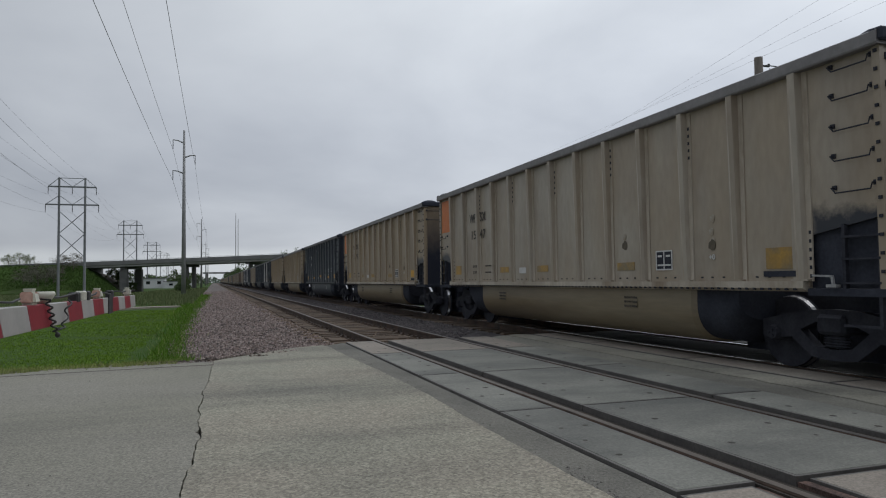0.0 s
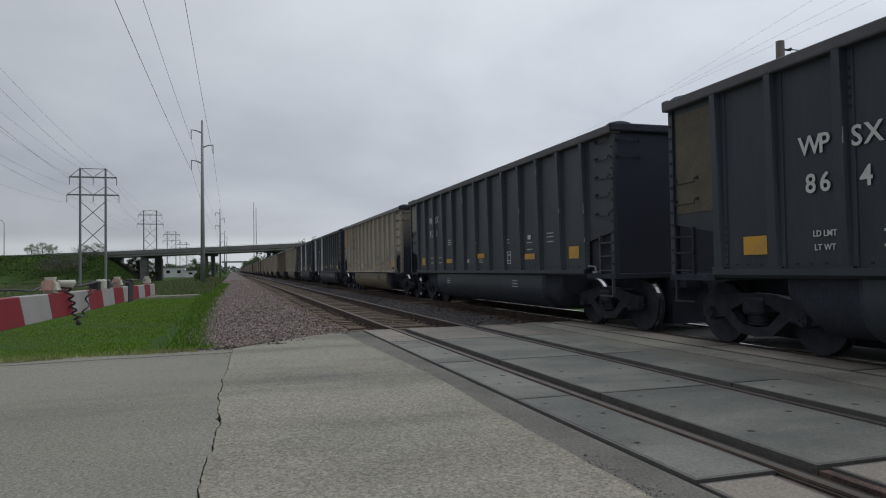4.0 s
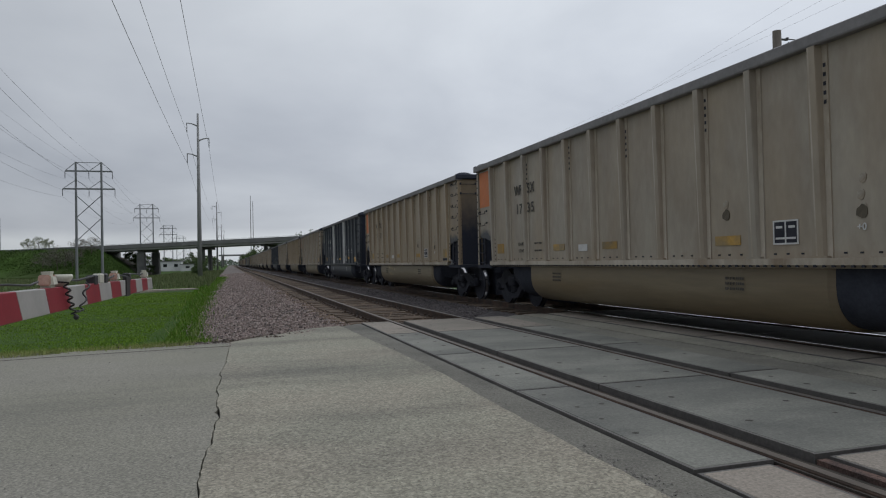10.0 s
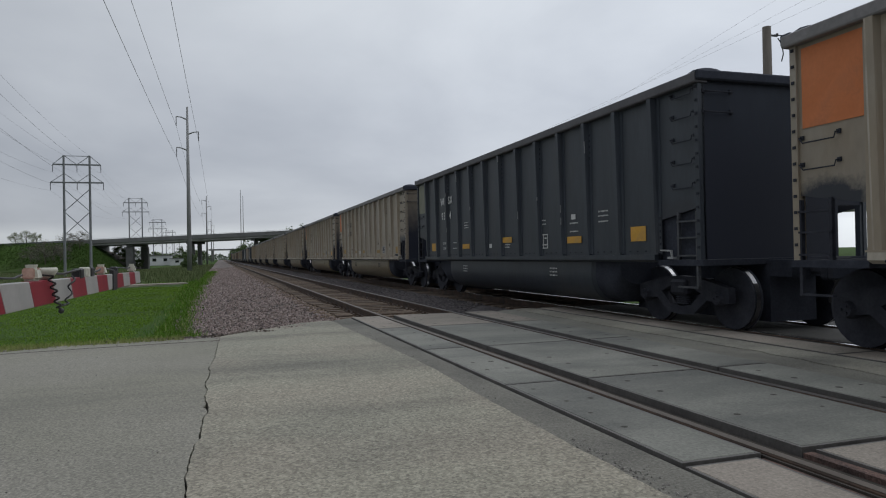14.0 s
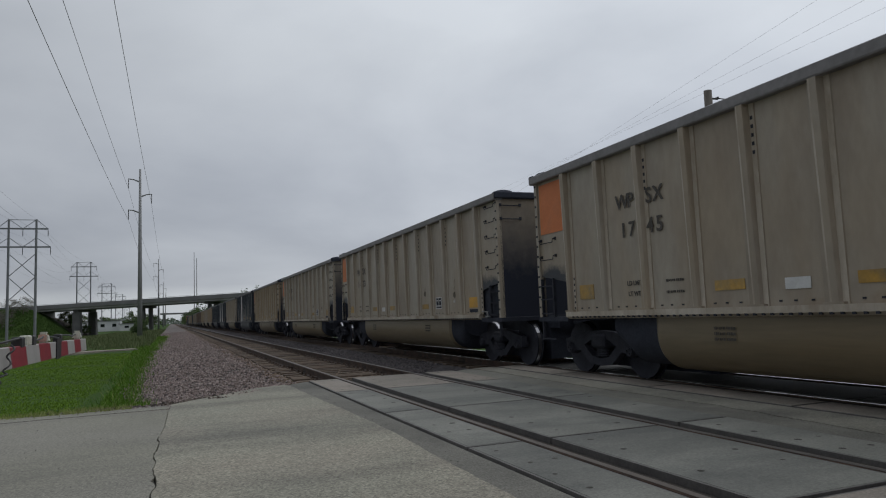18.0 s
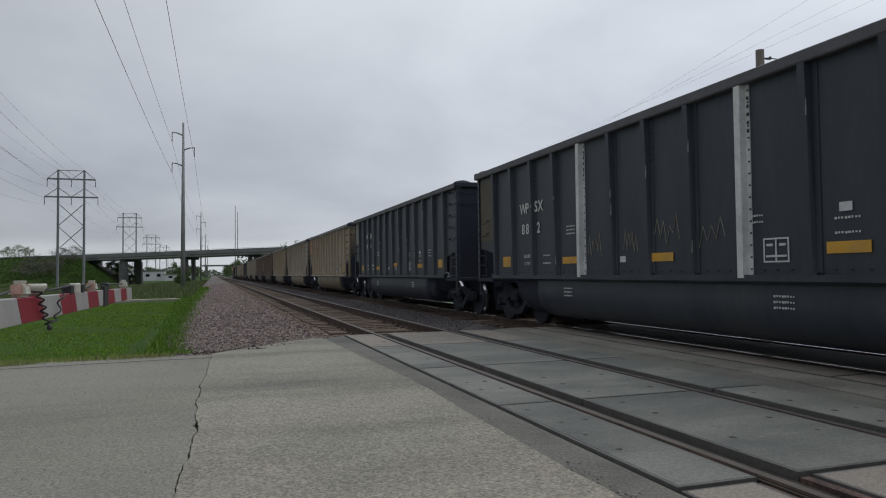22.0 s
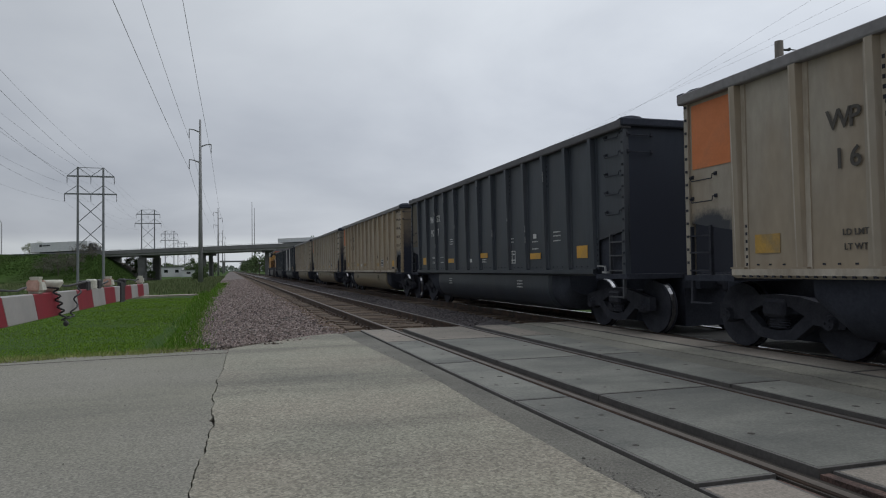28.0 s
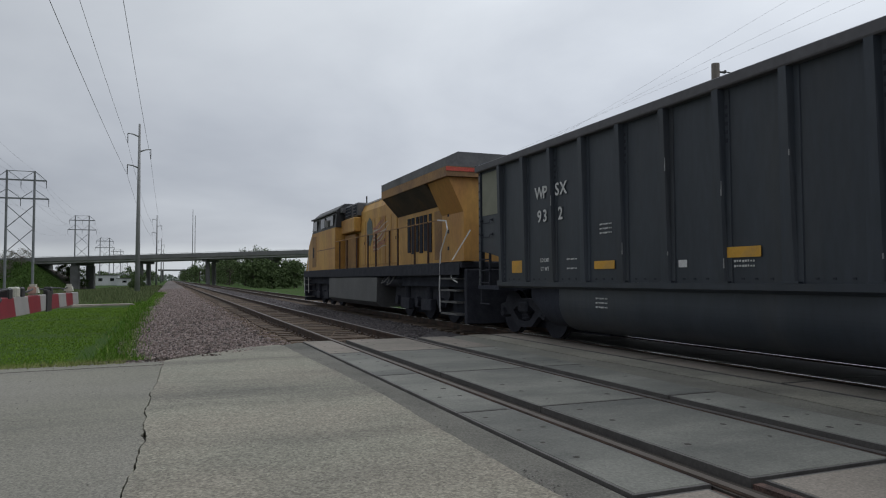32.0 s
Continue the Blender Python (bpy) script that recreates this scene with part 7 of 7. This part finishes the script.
extrude_y(bm, [(-1.52, 4.024), (1.52, 4.024), (1.52, 4.24), (1.2, 4.4), (-1.2, 4.4), (-1.52, 4.24)], -19.77, -14.07)
part("radiator_wing", bm, M["loco_grey"], loco, "flared grey radiator wing")
block("red_stripe", -1.535, 1.535, -19.79, -19.774, 3.90, 4.0, M["loco_red"], loco, "red stripe")
block("exhaust_stack", -0.5, 0.5, -12.4, -11.2, 4.18, 4.34, M["loco_grey"], loco, bevel=0.05)
# dark intake boxes behind the cab
for y0, y1 in ((-9.4, -8.75), (-8.6, -7.3)):
    b_ = block("dynamic_brake", -1.12, 1.12, y0, y1, 3.66, 4.2, M["loco_grey"], loco, bevel=0.04)
    block("grille", -1.14, -1.122, y0 + 0.12, y1 - 0.1, 3.72, 4.12, M["soot"], b_)
    for j in range(3):
        block("louvre", -1.155, -1.141, y0 + 0.12, y1 - 0.1, 3.76 + 0.13 * j, 3.79 + 0.13 * j, M["loco_grey"], b_)
# cab with a wide nose, dark window band
CAB0, CAB1 = -7.2, -2.2
bm = bmesh.new()
extrude_y(bm, [(-1.5, 1.604), (1.5, 1.604), (1.5, 3.36), (-1.5, 3.36)], CAB0, CAB1)
part("cab", bm, M["loco_yellow"], loco)
bm = bmesh.new()
extrude_y(bm, [(-1.5, 3.364), (1.5, 3.364), (1.42, 4.1), (1.1, 4.36), (-1.1, 4.36), (-1.42, 4.1)], CAB0 - 0.05, CAB1)
part("cab_roof", bm, M["loco_black"], loco, "grimy black upper cab and roof")
bm = bmesh.new()
v0 = [bm.verts.new(p) for p in ((-1.5, CAB1, 1.604), (1.5, CAB1, 1.604), (1.5, CAB1, 3.36), (-1.5, CAB1, 3.36))]
v1 = [bm.verts.new(p) for p in ((-1.4, -0.05, 1.604), (1.4, -0.05, 1.604), (1.3, -0.35, 2.9), (-1.3, -0.35, 2.9))]
for i in range(4):
    bm.faces.new((v0[i], v0[(i + 1) % 4], v1[(i + 1) % 4], v1[i]))
bm.faces.new(v1)
bm.faces.new(v0[::-1])
part("nose", bm, M["loco_yellow"], loco)
bm = bmesh.new()
v0 = [bm.verts.new(p) for p in ((-1.48, CAB1 + 0.004, 3.364), (1.48, CAB1 + 0.004, 3.364), (1.38, CAB1 + 0.004, 4.1), (-1.38, CAB1 + 0.004, 4.1))]
v1 = [bm.verts.new(p) for p in ((-1.36, CAB1 + 0.72, 3.3), (1.36, CAB1 + 0.72, 3.3))]
bm.faces.new((v0[0], v0[1], v1[1], v1[0]))
bm.faces.new((v0[3], v0[2], v1[1], v1[0]))
bm.faces.new((v0[0], v0[3], v1[0]))
bm.faces.new((v0[1], v0[2], v1[1]))
bm.faces.new(v0)
part("windscreen", bm, M["glass"], loco)
for y0, y1 in ((-6.9, -5.5), (-5.2, -4.3), (-3.5, -2.5)):
    w = block("cab_window", -1.515, -1.47, y0, y1, 3.42, 3.92, M["loco_black"], loco)
    block("pane", -1.521, -1.5155, y0 + 0.06, y1 - 0.06, 3.47, 3.88, M["glass"], w)
block("drip_edge", -1.53, -1.4, -7.25, -2.1, 4.0, 4.06, M["loco_grey"], loco)
block("mirror", -1.62, -1.52, -5.9, -5.82, 3.45, 3.75, M["whitepaint"], loco)
block("seam", -1.507, -1.501, -7.15, -3.5, 2.47, 2.52, M["loco_dull"], loco)
block("cab_door", -1.512, -1.50, -3.2, -2.3, 1.75, 3.2, M["loco_dull"], loco)
block("door_slot", -1.52, -1.512, -2.75, -2.5, 2.2, 2.7, M["soot"], loco)
block("number_board", -1.3, -1.12, -7.6, -7.26, 3.95, 4.15, M["loco_grey"], loco)
# cabinets, hood doors and intake slots
block("equipment_cabinet", -1.25, -0.954, -9.4, -7.25, 3.05, 3.62, M["loco_yellow"], loco, bevel=0.03)
block("equipment_cabinet", -1.1, -0.954, -9.0, -7.25, 1.61, 3.0, M["loco_dull"], loco, bevel=0.03)
for i in range(7):
    y0 = -14.0 + i * 0.66
    d = block("hood_door", -0.972, -0.952, y0, y0 + 0.6, 1.72, 3.4, M["loco_yellow"], loco, bevel=0.008)
    block("latch", -0.985, -0.973, y0 + 0.06, y0 + 0.1, 2.5, 2.6, M["running"], d)
for i in range(6):
    y0 = -17.25 + i * 0.37
    block("intake_slot", -0.985, -0.962, y0, y0 + (0.26 if i % 3 else 0.2), 2.0 if i % 2 else 1.95, 3.06, M["soot"], loco)
d = block("hood_door", -0.978, -0.962, -18.65, -17.5, 1.72, 3.08, M["loco_dull"], loco, bevel=0.008)
for z in (1.95, 2.4, 2.85):
    block("hinge", -0.99, -0.979, -18.62, -18.52, z, z + 0.1, M["running"], d)
# emblem on the hood: plain shapes in its colours
er = random.Random(3)
bm = bmesh.new()
v = [bm.verts.new((-0.9785, y, z)) for y, z in ((-10.3, 2.55), (-10.35, 3.3), (-10.7, 3.5), (-11.05, 3.3), (-11.15, 2.75), (-10.8, 2.4))]
f = bm.faces.new(v)
g_ = bmesh.ops.extrude_face_region(bm, geom=[f])
bmesh.ops.translate(bm, verts=[q for q in g_["geom"] if isinstance(q, bmesh.types.BMVert)], vec=(-0.005, 0, 0))
part("emblem_shield", bm, M["emblem_blue"], loco, "faded blue-green shield")
for i in range(16):
    # feathers sweeping up and back from the shield
    z0 = 2.2 + 0.055 * i
    y0, reach, rise = -11.15 - er.uniform(0, 0.15), er.uniform(1.0, 1.9), er.uniform(0.1, 0.55)
    pts = [(-0.979, y0 - reach * q / 5, z0 + rise * (q / 5) ** 1.6 + 0.03 * math.sin(q * 2 + i)) for q in range(6)]
    bm = bmesh.new()
    tube(bm, pts, [0.03, 0.035, 0.03, 0.028, 0.02, 0.012], 5)
    for q in bm.verts:
        q.co.x = -0.979 + (q.co.x + 0.979) * 0.15
    part("emblem_feather", bm, (M["emblem_red"], M["emblem_white"], M["emblem_red"])[i % 3], loco)
# fuel tank and trucks
bm = bmesh.new()
extrude_y(bm, [(-1.5, 1.24), (-1.52, 0.42), (-1.3, 0.25), (1.3, 0.25), (1.52, 0.42), (1.5, 1.24)], -13.5, -6.1)
part("fuel_tank", bm, M["loco_tank"], loco)
block("air_reservoir", -1.4, -1.0, -15.6, -13.6, 0.95, 1.26, M["running"], loco, bevel=0.1)
bm = bmesh.new()
prof = [(-2.35, 0.75), (-2.2, 1.05), (-0.5, 1.12), (0.5, 1.12), (2.2, 1.05), (2.35, 0.75), (2.0, 0.42), (1.2, 0.52), (0.5, 0.35), (-0.5, 0.35), (-1.2, 0.52), (-2.0, 0.42)]
a = [bm.verts.new((-0.08, y, z)) for y, z in prof]
b = [bm.verts.new((0.08, y, z)) for y, z in prof]
for i in range(len(prof)):
    bm.faces.new((a[i], a[(i + 1) % len(prof)], b[(i + 1) % len(prof)], b[i]))
bm.faces.new(a)
bm.faces.new(b)
loco_frame = mesh_of(bm, "truck_frame", M["running"])
bm = bmesh.new()
disc_x(bm, [(-0.075, 0.1), (-0.075, 0.52), (-0.02, 0.51), (0.02, 0.5), (0.03, 0.53), (0.06, 0.54), (0.06, 0.1)], 0, 0, 22)
loco_wheel = mesh_of(bm, "loco_wheel", [M["running"]])
loco_wheels = []
# added black block between the wheels, standing for the dark inside the truck
bm = bmesh.new()
box(bm, -0.66, 0.66, -2.6, 2.6, 0.16, 0.97)
loco_truck_fill = mesh_of(bm, "truck_dark_fill", M["soot"])
for yc in (-3.6, -16.7):
    tr = put("locomotive_truck", loco_truck_fill, loco, shifted(0, yc, 0))
    for s in (-1, 1):
        put("truck_frame", loco_frame, tr, shifted(s * 1.05, 0, 0))
        for yy in (-1.85, 0, 1.85):
            w = put("wheel", loco_wheel, tr, shifted(s * 0.7525, yy, 0.535) @ (Matrix.Identity(4) if s < 0 else TURN))
            loco_wheels.append(w)
            bm = bmesh.new()
            disc_x(bm, [(-0.1, 0.08), (-0.1, 0.14), (0.06, 0.15), (0.06, 0.1)], 0, 0, 10)
            o = part("journal_box", bm, M["running"], tr)
            o.location = (s * 1.15, yy, 0.535)
        for yy in (-0.95, 0.95):
            bm = bmesh.new()
            tube(bm, [(0, 0, 0.55), (0, 0, 0.98)], 0.12, 10)
            o = part("coil_spring", bm, M["running"], tr)
            o.location = (s * 1.15, yy, 0)
        if s < 0:
            for yy in (-0.95, 0.9):
                block("sand_box", -1.32, -1.14, yy - 0.45, yy + 0.35, 0.3, 0.62, M["running"], tr, bevel=0.02)
# steps, rails, pilots
for y0, y1 in ((-20.4, -19.35), (-1.2, -0.4)):
    for i in range(4):
        block("step", -1.52, -1.15, y0, y1, 0.30 + 0.29 * i, 0.34 + 0.29 * i, M["loco_step"], loco)
    block("step_panel", -1.16, -1.12, y0, y1, 0.3, 1.43, M["soot"], loco)
block("pilot", -1.45, 1.45, -0.2, 0.0, 0.12, 1.42, M["running"], loco, bevel=0.02)
block("pilot", -1.45, 1.45, -20.85, -20.7, 0.12, 1.42, M["running"], loco, bevel=0.02)
block("yellow_sill_edge", -1.53, -1.2, -20.85, -19.4, 1.604, 1.64, M["loco_yellow"], loco)
for y in (-8.05, -9.3, -10.8, -12.35, -13.35, -14.9, -15.75, -17.3, -18.4):
    bm = bmesh.new()
    tube(bm, [(-1.5, y, 1.55), (-1.5, y, 2.71)], 0.03, 6)
    part("stanchion", bm, M["loco_dark"], loco)
bm = bmesh.new()
tube(bm, [(-1.5, -19.0, 2.70), (-1.5, -7.3, 2.74)], 0.018, 6)
part("hand_rail", bm, M["loco_dull"], loco)
for pts in ([(-1.5, -19.27, 0.35), (-1.52, -19.27, 0.95), (-1.52, -19.35, 1.86), (-1.5, -19.78, 2.41), (-1.5, -19.68, 2.64), (-1.5, -19.1, 2.70)], [(-1.5, -20.4, 1.1), (-1.5, -20.03, 1.19), (-1.5, -19.98, 1.58), (-0.95, -19.95, 2.4)], [(-1.5, -1.3, 0.5), (-1.52, -1.3, 2.4)], [(-1.45, 0.06, 0.5), (-1.47, 0.1, 1.3), (-1.25, 0.0, 1.8)]):
    bm = bmesh.new()
    tube(bm, pts, 0.018, 6)
    part("grab_rail", bm, M["white"], loco, "white bent grab rail")
put("coupler", COUPLER, loco, shifted(0, -0.3, 0))
put("coupler", COUPLER, loco, shifted(0, -20.6, 0) @ TURN)
for y, z in ((-14.6, 1.15), (-15.2, 1.1)):
    bm = bmesh.new()
    tube(bm, [(-1.4, y, 1.3), (-1.54, y + 0.1, z - 0.05), (-1.54, y + 0.45, z - 0.1), (-1.4, y + 0.6, 1.25)], 0.02, 6)
    part("traction_cable", bm, M["loco_step"], loco)
for y, h in ((-4.6, 0.22), (-7.8, 0.25)):
    bm = bmesh.new()
    tube(bm, [(-0.3, y, 4.1), (-0.3, y, 4.4 + h)], 0.03, 6)
    part("antenna", bm, M["cable"], loco)
bm = bmesh.new()
box(bm, -0.35, 0.35, -6.4, -5.4, 4.34, 4.5)
part("air_conditioner", bm, M["loco_grey"], loco)

# ---- lorries on the bridge ----


def lorry(label, box_h, body):
    """Tractor and trailer, nose towards +x, on its wheels at z = 0."""
    t = thing("lorry", label, "lorry", group="lorries on the bridge")
    if box_h > 1.5:
        block("trailer", -18.0, 0, -1.3, 1.3, 1.15, 1.15 + box_h, body, t, "white box trailer", bevel=0.03)
        block("trailer_mark", -15.2, -14.4, -1.312, -1.302, 2.7, 3.4, M["car_dark"], t)
        block("trailer_mark", -14.2, -11.8, -1.312, -1.302, 2.85, 3.2, M["car_dark"], t)
    else:
        block("trailer", -17.0, 0, -1.3, 1.3, 1.0, 1.0 + box_h, body, t, "low pale tipping trailer", bevel=0.05)
    block("chassis", -15.5, 2.8, -0.5, 0.5, 0.75, 1.1, M["running"], t)
    bm = bmesh.new()
    extrude_x = [(0.35, 1.0), (0.35, 3.2), (1.5, 3.2), (1.8, 2.2), (2.8, 1.95), (3.0, 1.0)]
    a = [bm.verts.new((x, -1.2, z)) for x, z in extrude_x]
    b = [bm.verts.new((x, 1.2, z)) for x, z in extrude_x]
    for i in range(len(extrude_x)):
        bm.faces.new((a[i], a[(i + 1) % len(extrude_x)], b[(i + 1) % len(extrude_x)], b[i]))
    bm.faces.new(a)
    bm.faces.new(b)
    c = part("cab", bm, M["car_dark"], t, "dark tractor cab")
    block("window", 0.8, 1.5, -1.215, -1.2, 2.3, 3.0, M["glass"], c)
    for x in (-15.0, -13.7, -0.9, 0.4, 2.3):
        for y in (-1.1, 1.1):
            bm = bmesh.new()
            bmesh.ops.create_cone(bm, cap_ends=True, segments=16, radius1=0.5, radius2=0.5, depth=0.3, matrix=Matrix.Translation((x, y, 0.5)) @ Matrix.Rotation(math.pi / 2, 4, "X"))
            part("wheel", bm, M["tyre"], t)
    return t


lorry_a = lorry("dark tractor with a low pale trailer on the bridge", 1.2, M["truck_white"])
lorry_b = lorry("dark tractor with a white box trailer on the bridge", 2.85, M["truck_white"])

# ---- what moves ----
# where the far end of the reference car stands, by time
RUN = [(0.0, 19.68), (1.0, -2.79), (2.0, -25.97), (3.0, -48.92), (6.0, -117.43), (7.0, -140.1), (8.0, -163.01), (9.0, -185.85), (10.0, -208.9), (11.0, -231.5), (12.0, -254.63), (13.0, -277.8), (16.0, -346.82), (17.0, -369.51), (18.0, -393.02), (19.0, -415.95), (20.0, -438.67), (21.0, -462.0), (22.0, -485.09), (23.0, -507.9), (24.0, -530.81), (25.0, -553.78), (26.0, -576.61), (29.0, -645.1), (30.0, -667.8), (31.0, -690.85), (32.0, -714.06)]
# where the lorries' noses stand along the bridge
LORRY_A = [(0.0, -150.0), (21.0, -150.0), (22.0, -127.0), (25.0, -47.0), (25.8, -25.5), (26.4, -9.5), (32.0, 140.0)]
LORRY_B = [(0.0, -150.0), (24.1, -150.0), (25.0, -126.5), (28.6, -27.5), (30.0, 11.0), (31.0, 38.5), (32.0, 66.0)]
SPIN = radians(89.0)


def roll_wheel(w, base, step):
    """One wheel, turning about its axle."""
    rows = []
    for n in range(0, frame(32.0)):
        rows.append((n / FPS, base @ Matrix.Rotation(step * n, 4, "X")))
    walk(w, rows)


def motions():
    for k, car in cars:
        walk(car, [(t, shifted(CAR_X, y + PITCH * k, 0)) for t, y in RUN])
    walk(loco, [(t, shifted(CAR_X, y + PITCH * 45 + 21.75, 0)) for t, y in RUN])
    for ob, rows in ((lorry_a, LORRY_A), (lorry_b, LORRY_B)):
        walk(ob, [(t, bridge.matrix_basis @ shifted(s - 3.0, -3.2, 8.254)) for t, s in rows])
    # alike wheels share one turning
    done = {}
    for w, s, yy in wheels:
        key = (s, yy)
        if key not in done:
            roll_wheel(w, w.matrix_basis.copy(), SPIN * (1 if s < 0 else -1))
            done[key] = w
        else:
            w.rotation_mode = "QUATERNION"
            w.animation_data_create()
            w.animation_data.action = done[key].animation_data.action
            w.animation_data.action_slot = done[key].animation_data.action_slot


motions()
